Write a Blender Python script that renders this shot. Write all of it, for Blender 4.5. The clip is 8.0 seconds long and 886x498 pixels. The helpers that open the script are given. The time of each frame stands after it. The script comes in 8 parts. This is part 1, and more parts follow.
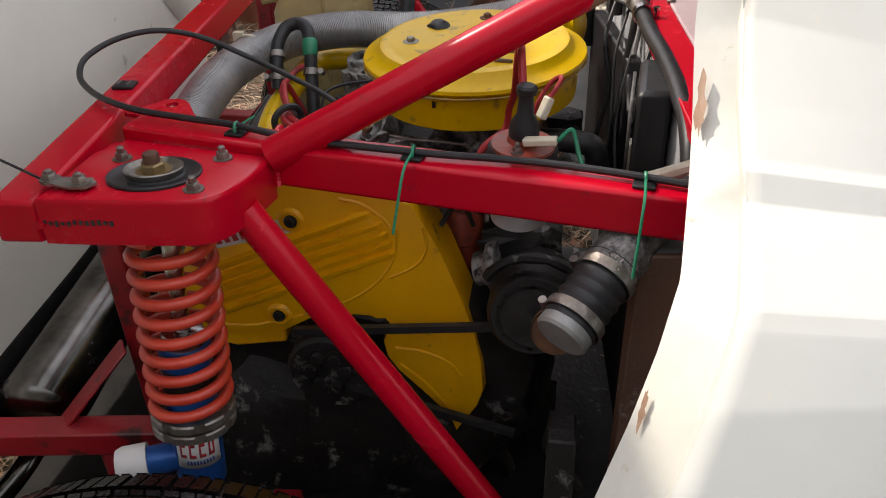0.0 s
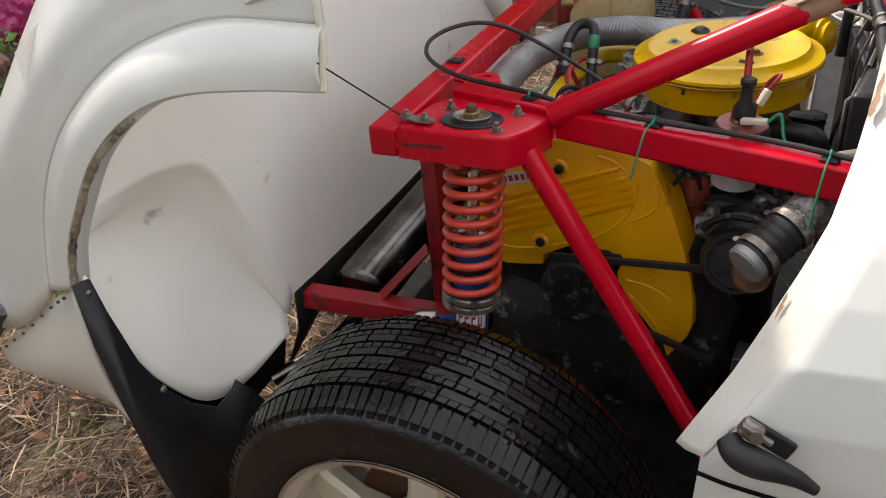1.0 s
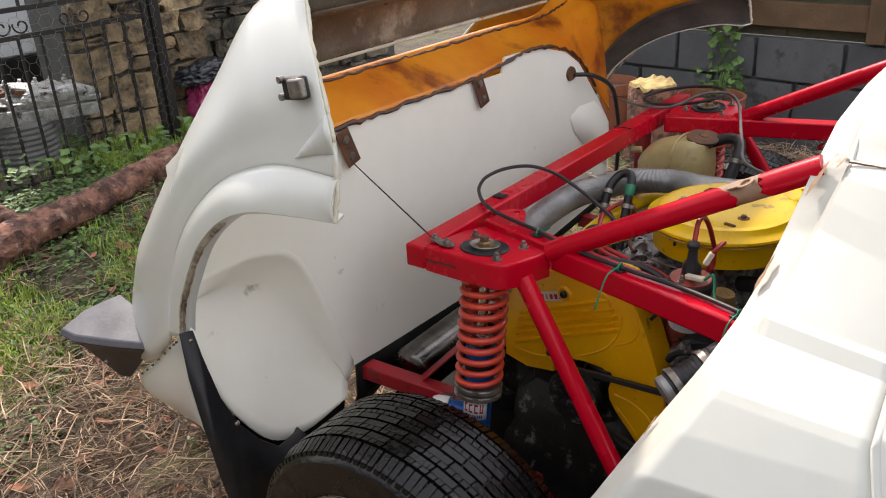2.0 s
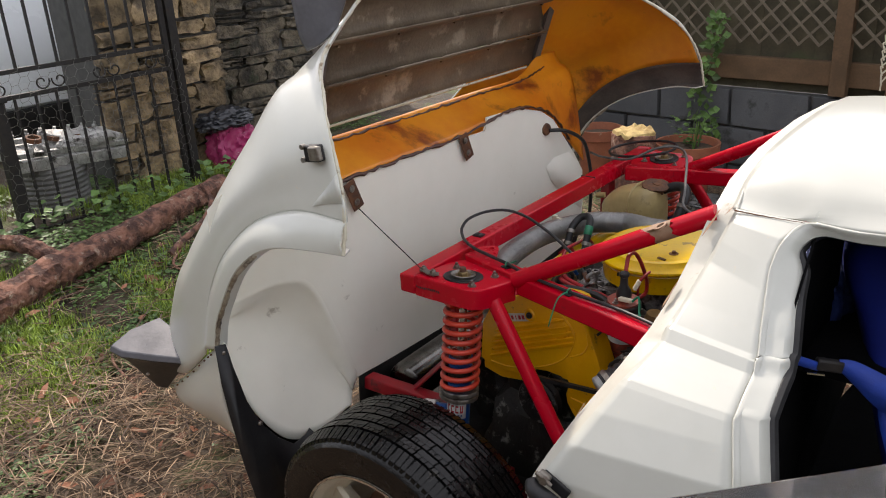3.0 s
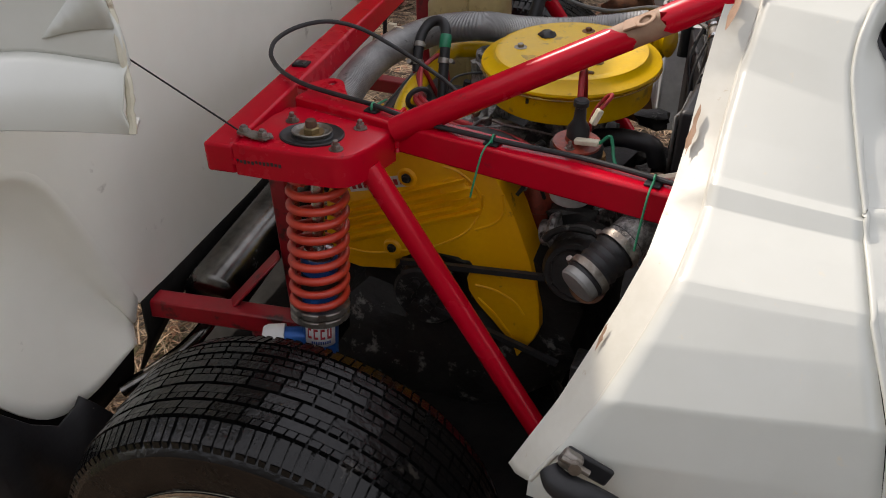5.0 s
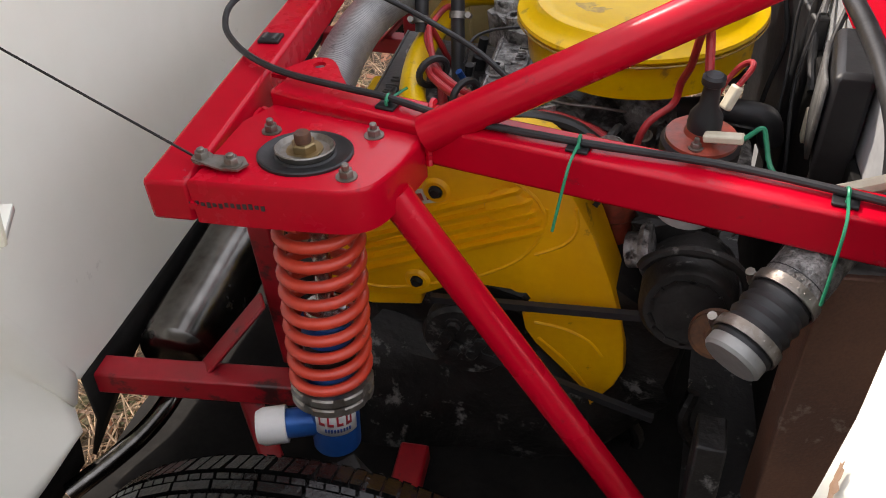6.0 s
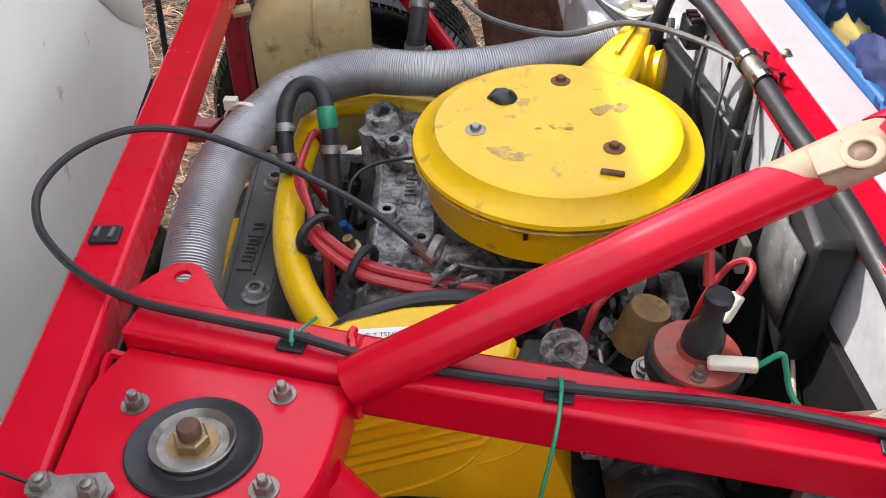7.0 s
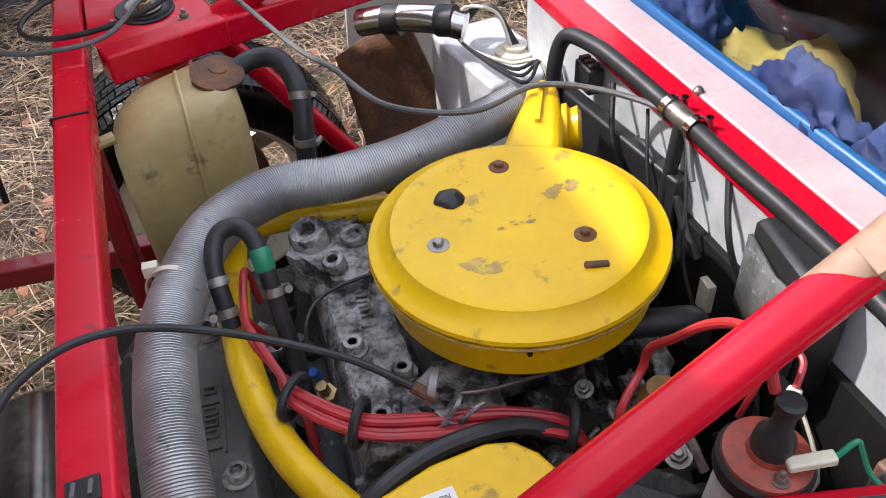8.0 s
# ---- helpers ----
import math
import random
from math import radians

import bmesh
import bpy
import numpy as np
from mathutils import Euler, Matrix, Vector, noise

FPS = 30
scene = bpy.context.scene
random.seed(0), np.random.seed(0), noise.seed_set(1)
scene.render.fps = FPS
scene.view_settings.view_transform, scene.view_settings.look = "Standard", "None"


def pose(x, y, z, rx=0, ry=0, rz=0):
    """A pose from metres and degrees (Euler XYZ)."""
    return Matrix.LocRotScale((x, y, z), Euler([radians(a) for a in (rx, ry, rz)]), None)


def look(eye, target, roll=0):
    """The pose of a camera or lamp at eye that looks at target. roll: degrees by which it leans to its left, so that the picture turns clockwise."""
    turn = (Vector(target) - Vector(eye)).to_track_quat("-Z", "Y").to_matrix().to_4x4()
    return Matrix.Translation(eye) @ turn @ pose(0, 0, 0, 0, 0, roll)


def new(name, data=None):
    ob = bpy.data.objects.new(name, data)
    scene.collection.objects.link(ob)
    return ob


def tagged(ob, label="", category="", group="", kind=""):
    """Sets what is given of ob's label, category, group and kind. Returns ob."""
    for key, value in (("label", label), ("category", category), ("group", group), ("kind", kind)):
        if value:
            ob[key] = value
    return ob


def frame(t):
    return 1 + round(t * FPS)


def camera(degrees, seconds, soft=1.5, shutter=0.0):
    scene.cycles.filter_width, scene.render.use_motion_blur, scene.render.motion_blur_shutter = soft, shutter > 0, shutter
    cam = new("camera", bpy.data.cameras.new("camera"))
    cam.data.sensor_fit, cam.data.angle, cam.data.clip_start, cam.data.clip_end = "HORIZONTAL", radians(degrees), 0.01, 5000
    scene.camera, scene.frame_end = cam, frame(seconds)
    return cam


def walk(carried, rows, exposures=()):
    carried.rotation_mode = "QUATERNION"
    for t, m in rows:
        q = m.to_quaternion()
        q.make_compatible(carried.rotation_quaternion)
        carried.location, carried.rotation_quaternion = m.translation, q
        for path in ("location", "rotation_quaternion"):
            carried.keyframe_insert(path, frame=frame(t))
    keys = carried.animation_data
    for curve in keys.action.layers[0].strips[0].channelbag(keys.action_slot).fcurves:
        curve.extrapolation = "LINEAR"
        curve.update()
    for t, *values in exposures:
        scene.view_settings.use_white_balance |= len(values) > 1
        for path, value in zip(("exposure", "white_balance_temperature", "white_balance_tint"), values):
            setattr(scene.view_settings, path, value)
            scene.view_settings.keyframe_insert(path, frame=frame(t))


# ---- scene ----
cam = camera(56.4, 8.0, soft=1.0)
PATH = [
    (0, (0.369, -0.626, 1.127), (0.093, 1.042, 0.058), -1.4),
    (0.5, (0.445, -0.782, 1.174), (-0.157, 0.795, 0.101), -1.4),
    (1, (0.486, -0.916, 1.216), (-0.391, 0.552, 0.179), -4.6),
    (1.5, (0.637, -0.951, 1.312), (-0.549, 0.373, 0.396), -5.1),
    (1.7, (0.729, -0.943, 1.334), (-0.513, 0.355, 0.456), -3.8),
    (2.8, (1.059, -1.158, 1.469), (-0.242, 0.169, 0.729), -3.0),
    (3, (1.1, -1.175, 1.489), (-0.202, 0.153, 0.753), -3.3),
    (3.5, (1.13, -1.17, 1.499), (-0.163, 0.171, 0.772), -5.2),
    (4, (1.031, -1.104, 1.463), (-0.092, 0.365, 0.701), -4.8),
    (4.5, (0.804, -0.942, 1.381), (-0.056, 0.612, 0.462), -1.4),
    (5, (0.523, -0.842, 1.282), (-0.091, 0.68, 0.139), -0.8),
    (5.2, (0.44, -0.801, 1.265), (-0.151, 0.696, 0.078), -3.3),
    (6.3, (0.268, -0.452, 1.164), (-0.119, 1.027, -0.125), -1.8),
    (6.5, (0.23, -0.404, 1.164), (-0.042, 1.095, -0.131), -0.5),
    (7, (0.165, -0.304, 1.216), (0.1, 1.227, -0.069), 0.6),
    (7.5, (0.135, -0.209, 1.247), (0.21, 1.325, -0.034), 0.3),
    (8, (0.047, -0.176, 1.273), (0.372, 1.313, -0.021), -3.5),
]
EXPOSURE = [(0, 1.15, 7000), (0.5, 1.22, 7000), (1.0, 1.32, 7000), (1.7, 1.32, 7000), (3.0, 1.0, 7000), (4.0, 0.85, 7000), (4.6, 0.7, 7000), (5.2, 1.0, 7000), (6.3, 1.75, 6900), (7.0, 1.98, 6400), (8.0, 1.72, 6200)]
walk(cam, [(t, look(eye, target, roll)) for t, eye, target, roll in PATH], [(t, e, k, 15) for t, e, k in EXPOSURE])

# ---- world, sun, exposure ----
SUN_EL, SUN_AZ = radians(46.5), radians(152)      # azimuth of the sun from +x towards +y
world = bpy.data.worlds.new("sky")
world.use_nodes = True
scene.world = world
wn = world.node_tree.nodes
sky = wn.new("ShaderNodeTexSky")
sky.sky_type, sky.sun_disc = "NISHITA", False
sky.air_density, sky.dust_density, sky.ozone_density = 1.0, 1.5, 1.0
sky.sun_elevation, sky.sun_rotation = SUN_EL, radians(90) - SUN_AZ
# thin high cloud evens out the blue
veil = wn.new("ShaderNodeMix")
veil.data_type = "RGBA"
veil.inputs["Factor"].default_value = 0.6
veil.inputs["B"].default_value = (5.2, 5.3, 5.4, 1)
world.node_tree.links.new(sky.outputs[0], veil.inputs["A"])
world.node_tree.links.new(veil.outputs["Result"], wn["Background"].inputs[0])
wn["Background"].inputs[1].default_value = 0.15
sun_data = bpy.data.lights.new("sun", "SUN")
sun_data.energy, sun_data.angle, sun_data.color = 1.9, radians(1.5), (1.0, 0.95, 0.88)
sun = new("sun", sun_data)
sd = Vector((math.cos(SUN_EL) * math.cos(SUN_AZ), math.cos(SUN_EL) * math.sin(SUN_AZ), math.sin(SUN_EL)))
sun.matrix_world = look(sd * 20, (0, 0, 0))


# ---- materials ----
def mat(name, col, rough=0.5, metal=0.0, col2=None, scale=8.0, fine=90.0, bump=0.15, coat=0.0, spots=None, spot_amt=0.0, spot_scale=14.0,
        rough_var=0.12, spec=0.5, dist=0.004, contrast=(0.35, 0.7), vary=0.0, coat_rough=0.08, object_rand=False):
    """Principled material with colour variation at two scales, patchy stains and fine relief, at real-world size."""
    m = bpy.data.materials.new(name)
    m.use_nodes = True
    nt = m.node_tree
    n, li = nt.nodes, nt.links
    b = n["Principled BSDF"]
    geo = n.new("ShaderNodeNewGeometry")
    big = n.new("ShaderNodeTexNoise")
    big.inputs["Scale"].default_value, big.inputs["Detail"].default_value = scale, 6
    li.new(geo.outputs["Position"], big.inputs["Vector"])
    fin = n.new("ShaderNodeTexNoise")
    fin.inputs["Scale"].default_value, fin.inputs["Detail"].default_value = fine, 4
    li.new(geo.outputs["Position"], fin.inputs["Vector"])
    ramp = n.new("ShaderNodeValToRGB")
    ramp.color_ramp.elements[0].position, ramp.color_ramp.elements[1].position = contrast
    c2 = col2 or tuple(c * 0.8 for c in col)
    ramp.color_ramp.elements[0].color, ramp.color_ramp.elements[1].color = (*c2, 1), (*col, 1)
    add = n.new("ShaderNodeMath")
    add.operation, add.inputs[1].default_value = "MULTIPLY_ADD", 0.35
    li.new(fin.outputs["Fac"], add.inputs[0])
    sub = n.new("ShaderNodeMath")
    sub.operation, sub.inputs[1].default_value = "SUBTRACT", 0.175
    li.new(big.outputs["Fac"], sub.inputs[0])
    li.new(sub.outputs[0], add.inputs[2])
    li.new(add.outputs[0], ramp.inputs["Fac"])
    out = ramp.outputs["Color"]
    if spots:
        sn = n.new("ShaderNodeTexNoise")
        sn.inputs["Scale"].default_value, sn.inputs["Detail"].default_value, sn.inputs["Roughness"].default_value = spot_scale, 8, 0.65
        li.new(geo.outputs["Position"], sn.inputs["Vector"])
        sr = n.new("ShaderNodeMapRange")
        sr.inputs["From Min"].default_value, sr.inputs["From Max"].default_value = 0.66 - spot_amt * 0.3, 0.72 - spot_amt * 0.2
        li.new(sn.outputs["Fac"], sr.inputs["Value"])
        mx = n.new("ShaderNodeMix")
        mx.data_type = "RGBA"
        li.new(sr.outputs[0], mx.inputs["Factor"])
        li.new(out, mx.inputs["A"])
        mx.inputs["B"].default_value = (*spots, 1)
        out = mx.outputs["Result"]
    if vary:
        oi = n.new("ShaderNodeObjectInfo")
        hs = n.new("ShaderNodeHueSaturation")
        mr = n.new("ShaderNodeMapRange")
        mr.inputs["To Min"].default_value, mr.inputs["To Max"].default_value = 1 - vary, 1 + vary
        if object_rand:
            li.new(oi.outputs["Random"], mr.inputs["Value"])
        else:
            li.new(geo.outputs["Random Per Island"], mr.inputs["Value"])
        li.new(mr.outputs[0], hs.inputs["Value"])
        li.new(out, hs.inputs["Color"])
        out = hs.outputs["Color"]
    li.new(out, b.inputs["Base Color"])
    rr = n.new("ShaderNodeMapRange")
    rr.inputs["To Min"].default_value, rr.inputs["To Max"].default_value = max(rough - rough_var, 0.02), min(rough + rough_var, 1)
    li.new(add.outputs[0], rr.inputs["Value"])
    li.new(rr.outputs[0], b.inputs["Roughness"])
    b.inputs["Metallic"].default_value = metal
    b.inputs["Specular IOR Level"].default_value = spec
    b.inputs["Coat Weight"].default_value, b.inputs["Coat Roughness"].default_value = coat, coat_rough
    if bump:
        bp = n.new("ShaderNodeBump")
        bp.inputs["Strength"].default_value, bp.inputs["Distance"].default_value = bump, dist
        li.new(add.outputs[0], bp.inputs["Height"])
        li.new(bp.outputs[0], b.inputs["Normal"])
    return m


def let_through(m, share, tint):
    """Thin glass-fibre skin: part of the light that falls on its back comes through."""
    nt = m.node_tree
    n, li = nt.nodes, nt.links
    tr = n.new("ShaderNodeBsdfTranslucent")
    tr.inputs["Color"].default_value = (*tint, 1)
    mx = n.new("ShaderNodeMixShader")
    mx.inputs[0].default_value = share
    li.new(n["Principled BSDF"].outputs[0], mx.inputs[1])
    li.new(tr.outputs[0], mx.inputs[2])
    li.new(mx.outputs[0], n["Material Output"].inputs["Surface"])
    return m


M = {}
M["red"] = mat("red_gloss_paint", (0.54, 0.002, 0.018), 0.26, 0, (0.47, 0.002, 0.015), 5, 60, 0.08, 0.0, (0.30, 0.01, 0.02), 0.1, 30, 0.08, spec=0.28)
M["red_dark"] = mat("red_paint_dirty", (0.38, 0.004, 0.015), 0.45, 0, (0.25, 0.004, 0.01), 9, 80, 0.15, 0.2, (0.05, 0.01, 0.01), 0.35, 22)
M["white"] = mat("white_gelcoat", (0.585, 0.592, 0.54), 0.3, 0, (0.55, 0.556, 0.50), 3, 30, 0.03, 0.35, (0.62, 0.58, 0.47), 0.02, 60, 0.06, coat_rough=0.12)
M["white_in"] = mat("white_inner_panel", (0.91, 0.895, 0.80), 0.5, 0, (0.87, 0.855, 0.755), 2.5, 20, 0.04, 0.05, (0.5, 0.47, 0.39), 0.08, 9, 0.08)
M["cream_dirty"] = mat("dirty_cream_edge", (0.60, 0.57, 0.46), 0.6, 0, (0.48, 0.44, 0.33), 12, 90, 0.2, 0, (0.2, 0.14, 0.08), 0.25, 25)
M["archdirt"] = mat("grimy_arch_edge", (0.40, 0.36, 0.28), 0.7, 0, (0.20, 0.16, 0.11), 30, 140, 0.4, 0, (0.035, 0.026, 0.02), 0.42, 22, contrast=(0.4, 0.6))
M["flange"] = mat("off_white_flange", (0.60, 0.59, 0.525), 0.45, 0, (0.54, 0.525, 0.455), 9, 90, 0.12, 0, (0.42, 0.35, 0.24), 0.06, 34)
M["orange"] = mat("orange_resin", (0.88, 0.36, 0.018), 0.4, 0, (0.72, 0.22, 0.012), 4, 40, 0.25, 0.3, (0.20, 0.035, 0.01), 0.33, 5, contrast=(0.3, 0.6))
let_through(M["orange"], 0.3, (0.95, 0.42, 0.03))
M["brown_res"] = mat("brown_raw_fibreglass", (0.19, 0.145, 0.10), 0.5, 0, (0.10, 0.072, 0.048), 7, 120, 0.5, 0.1, (0.32, 0.26, 0.19), 0.3, 9)
M["resin_dark"] = mat("dark_burnt_resin", (0.10, 0.032, 0.012), 0.45, 0, (0.045, 0.018, 0.009), 30, 140, 0.5)
M["grey_res"] = mat("grey_raw_fibreglass", (0.12, 0.10, 0.085), 0.7, 0, (0.06, 0.05, 0.045), 14, 140, 0.6)
M["yellow"] = mat("yellow_paint", (0.69, 0.435, 0.0005), 0.33, 0, (0.60, 0.36, 0.0005), 10, 110, 0.14, 0.0, (0.34, 0.215, 0.03), 0.20, 30, 0.1, spec=0.3)
M["cover"] = mat("deep_yellow_plastic", (0.90, 0.46, 0.002), 0.38, 0, (0.80, 0.38, 0.002), 8, 110, 0.1, 0.15, (0.30, 0.14, 0.02), 0.08, 20, 0.1)
M["chip"] = mat("worn_ochre_primer", (0.50, 0.34, 0.06), 0.6, 0, (0.24, 0.14, 0.05), 60, 300, 0.25)
M["silencer"] = mat("dark_polished_steel", (0.22, 0.21, 0.195), 0.22, 1.0, (0.07, 0.066, 0.06), 9, 80, 0.08)
M["alloy_pale"] = mat("dull_machined_alloy", (0.30, 0.30, 0.29), 0.5, 0.4, (0.21, 0.21, 0.20), 30, 160, 0.15)
# near-black for sheets that stand in for shade or cover gaps
M["darkfill"] = mat("dark_fill_sheet", (0.006, 0.0058, 0.0055), 0.8, 0, (0.012, 0.011, 0.010), 14, 90, 0.4, spec=0.15)
M["black"] = mat("black_plastic", (0.011, 0.011, 0.012), 0.45, 0, (0.019, 0.019, 0.020), 18, 140, 0.2, spec=0.35)
M["rubber"] = mat("tyre_rubber", (0.0028, 0.0028, 0.0029), 0.24, 0, (0.005, 0.0048, 0.0046), 20, 150, 0.5, 0, (0.035, 0.031, 0.026), 0.06, 18, rough_var=0.16, spec=0.34)
M["hose"] = mat("black_rubber_hose", (0.013, 0.013, 0.014), 0.45, 0, (0.026, 0.026, 0.027), 25, 120, 0.2, spec=0.35)
M["engine"] = mat("oily_dark_casting", (0.024, 0.022, 0.021), 0.55, 0.2, (0.007, 0.0065, 0.006), 18, 90, 0.7, 0, (0.20, 0.195, 0.185), 0.24, 28, dist=0.008)
M["alloy"] = mat("weathered_alloy", (0.36, 0.35, 0.335), 0.5, 0.35, (0.07, 0.066, 0.062), 40, 170, 1.0, 0, (0.022, 0.02, 0.018), 0.40, 34, dist=0.010, contrast=(0.40, 0.62))
M["camgrey"] = mat("grey_crackle_cover", (0.12, 0.12, 0.116), 0.55, 0.2, (0.075, 0.075, 0.072), 20, 160, 0.4, 0, (0.22, 0.21, 0.19), 0.1, 40)
M["steel"] = mat("zinc_steel", (0.30, 0.285, 0.26), 0.42, 0.8, (0.18, 0.155, 0.13), 40, 160, 0.25)
M["rust"] = mat("rusty_steel", (0.19, 0.085, 0.04), 0.75, 0.3, (0.09, 0.045, 0.03), 40, 160, 0.5)
M["brass"] = mat("stained_brass", (0.30, 0.23, 0.12), 0.4, 0.8, (0.25, 0.17, 0.08), 60, 200, 0.2)
M["dustplate"] = mat("dusty_black_plate", (0.12, 0.118, 0.11), 0.6, 0, (0.05, 0.05, 0.048), 40, 200, 0.4, 0, (0.26, 0.255, 0.24), 0.25, 60)
M["amber"] = mat("stained_amber_plastic", (0.30, 0.19, 0.07), 0.4, 0, (0.17, 0.10, 0.04), 25, 120, 0.2, 0, (0.06, 0.04, 0.025), 0.2, 40)
M["galv"] = mat("galvanised_sheet", (0.66, 0.675, 0.68), 0.45, 0.3, (0.50, 0.515, 0.53), 22, 120, 0.12, 0, (0.22, 0.22, 0.22), 0.08, 12)
M["chrome"] = mat("polished_steel", (0.50, 0.49, 0.47), 0.22, 1.0, (0.5, 0.49, 0.47), 8, 60, 0.05)
M["bareprimer"] = mat("bare_brown_primer", (0.34, 0.215, 0.14), 0.6, 0, (0.25, 0.15, 0.09), 30, 120, 0.2, 0, (0.2, 0.1, 0.06), 0.2, 40)
M["spring"] = mat("orange_red_powdercoat", (0.62, 0.055, 0.025), 0.42, 0, (0.50, 0.04, 0.02), 20, 120, 0.1, 0.2, (0.1, 0.03, 0.02), 0.1, 40)
M["blue"] = mat("blue_anodised", (0.012, 0.10, 0.36), 0.35, 0.3, (0.01, 0.06, 0.24), 20, 120, 0.05)
M["silverhose"] = mat("aluminised_duct", (0.50, 0.50, 0.49), 0.42, 0.65, (0.33, 0.33, 0.325), 14, 120, 0.2, 0, (0.16, 0.16, 0.15), 0.12, 40)
M["ptank"] = mat("aged_translucent_plastic", (0.44, 0.345, 0.155), 0.45, 0, (0.31, 0.235, 0.10), 7, 60, 0.15, 0.1, (0.17, 0.125, 0.06), 0.22, 14)
M["redlead"] = mat("red_ignition_lead", (0.42, 0.020, 0.026), 0.45, 0, (0.27, 0.015, 0.018), 30, 120, 0.05)
M["green"] = mat("green_cable_tie", (0.01, 0.24, 0.12), 0.4, 0, (0.01, 0.18, 0.09), 30, 120, 0.05)
M["cream"] = mat("cream_connector", (0.62, 0.58, 0.46), 0.45, 0, (0.52, 0.47, 0.35), 40, 160, 0.1)
M["coilcap"] = mat("red_brown_bakelite", (0.36, 0.055, 0.03), 0.45, 0, (0.17, 0.035, 0.02), 40, 160, 0.2)
M["copper"] = mat("oxidised_radiator_core", (0.22, 0.11, 0.07), 0.6, 0.3, (0.13, 0.07, 0.05), 8, 300, 0.5, 0, (0.3, 0.24, 0.2), 0.15, 20)
M["label"] = mat("white_sticker", (0.72, 0.71, 0.69), 0.4, 0, (0.6, 0.59, 0.57), 20, 120, 0.05)
M["ink_red"] = mat("red_ink", (0.5, 0.02, 0.03), 0.5, 0, None, 40, 160, 0)
M["ink_black"] = mat("black_ink", (0.03, 0.03, 0.03), 0.5, 0, None, 40, 160, 0)
M["ink_blue"] = mat("blue_ink", (0.02, 0.06, 0.25), 0.5, 0, None, 40, 160, 0)
M["ledge"] = mat("pinkish_primed_sheet", (0.50, 0.405, 0.41), 0.45, 0, (0.44, 0.33, 0.34), 12, 110, 0.12, 0, (0.40, 0.33, 0.33), 0.06, 26)
M["bluestrip"] = mat("blue_window_seal", (0.010, 0.115, 0.31), 0.4, 0, (0.008, 0.08, 0.23), 14, 90, 0.1)
M["seatblue"] = mat("blue_harness_webbing", (0.012, 0.060, 0.42), 0.6, 0, (0.010, 0.045, 0.32), 30, 400, 0.3)
# blue cloth taken down to deep navy to hold the roof's shade
M["seatcloth"] = mat("navy_seat_cloth", (0.003, 0.006, 0.040), 0.9, 0, (0.002, 0.004, 0.028), 20, 300, 0.3, spec=0.15)
M["bolster"] = mat("blue_bolster_cloth", (0.005, 0.014, 0.15), 0.85, 0, (0.004, 0.010, 0.11), 20, 300, 0.3, spec=0.2)
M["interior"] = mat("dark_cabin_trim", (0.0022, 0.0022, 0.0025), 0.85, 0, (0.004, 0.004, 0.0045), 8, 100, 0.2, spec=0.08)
M["bluecloth"] = mat("blue_cloth", (0.004, 0.018, 0.10), 0.8, 0, (0.003, 0.011, 0.06), 14, 200, 0.3)
M["yellowcloth"] = mat("yellow_cloth", (0.20, 0.15, 0.012), 0.8, 0, (0.11, 0.08, 0.008), 14, 200, 0.3)
M["cast"] = mat("rim_cream_alloy", (0.58, 0.54, 0.43), 0.4, 0.2, (0.48, 0.43, 0.33), 12, 90, 0.1, 0.2, (0.2, 0.16, 0.1), 0.1, 30)
M["darkgrey"] = mat("satin_grey_bumper", (0.13, 0.13, 0.145), 0.34, 0, (0.09, 0.09, 0.10), 14, 120, 0.15)
M["bumpershade"] = mat("shaded_bumper_plastic", (0.012, 0.012, 0.013), 0.4, 0, (0.02, 0.019, 0.018), 14, 120, 0.2)
M["terracotta"] = mat("terracotta", (0.34, 0.12, 0.06), 0.75, 0, (0.25, 0.085, 0.045), 12, 90, 0.25, 0, (0.4, 0.3, 0.22), 0.12, 15)
M["bark"] = mat("log_bark", (0.26, 0.125, 0.085), 0.9, 0, (0.075, 0.036, 0.027), 16, 60, 1.0, 0, (0.36, 0.26, 0.20), 0.25, 22, dist=0.03, contrast=(0.40, 0.60))
M["cutwood"] = mat("cut_wood", (0.60, 0.46, 0.19), 0.8, 0, (0.36, 0.24, 0.09), 25, 90, 0.4)
M["fencewood"] = mat("weathered_fence_wood", (0.115, 0.10, 0.06), 0.85, 0, (0.07, 0.06, 0.037), 8, 90, 0.4, 0, (0.085, 0.095, 0.045), 0.3, 3, vary=0.25, object_rand=True)
M["beam"] = mat("brown_timber", (0.16, 0.095, 0.05), 0.8, 0, (0.10, 0.06, 0.03), 9, 90, 0.4)
M["render"] = mat("unseen_wall_render", (0.15, 0.14, 0.125), 0.9, 0, (0.11, 0.10, 0.09), 2, 60, 0.4)
M["block"] = mat("concrete_block", (0.105, 0.11, 0.115), 0.9, 0, (0.07, 0.073, 0.078), 5, 130, 0.5, 0, (0.05, 0.052, 0.05), 0.2, 5, vary=0.2, object_rand=True)
M["mortar"] = mat("grey_mortar", (0.10, 0.10, 0.095), 0.95, 0, (0.07, 0.07, 0.066), 20, 140, 0.5)
M["stone"] = mat("rubble_stone", (0.36, 0.265, 0.155), 0.95, 0, (0.11, 0.085, 0.058), 9, 40, 1.0, 0, (0.50, 0.27, 0.08), 0.18, 5, dist=0.04, contrast=(0.36, 0.60), vary=0.45, object_rand=True)
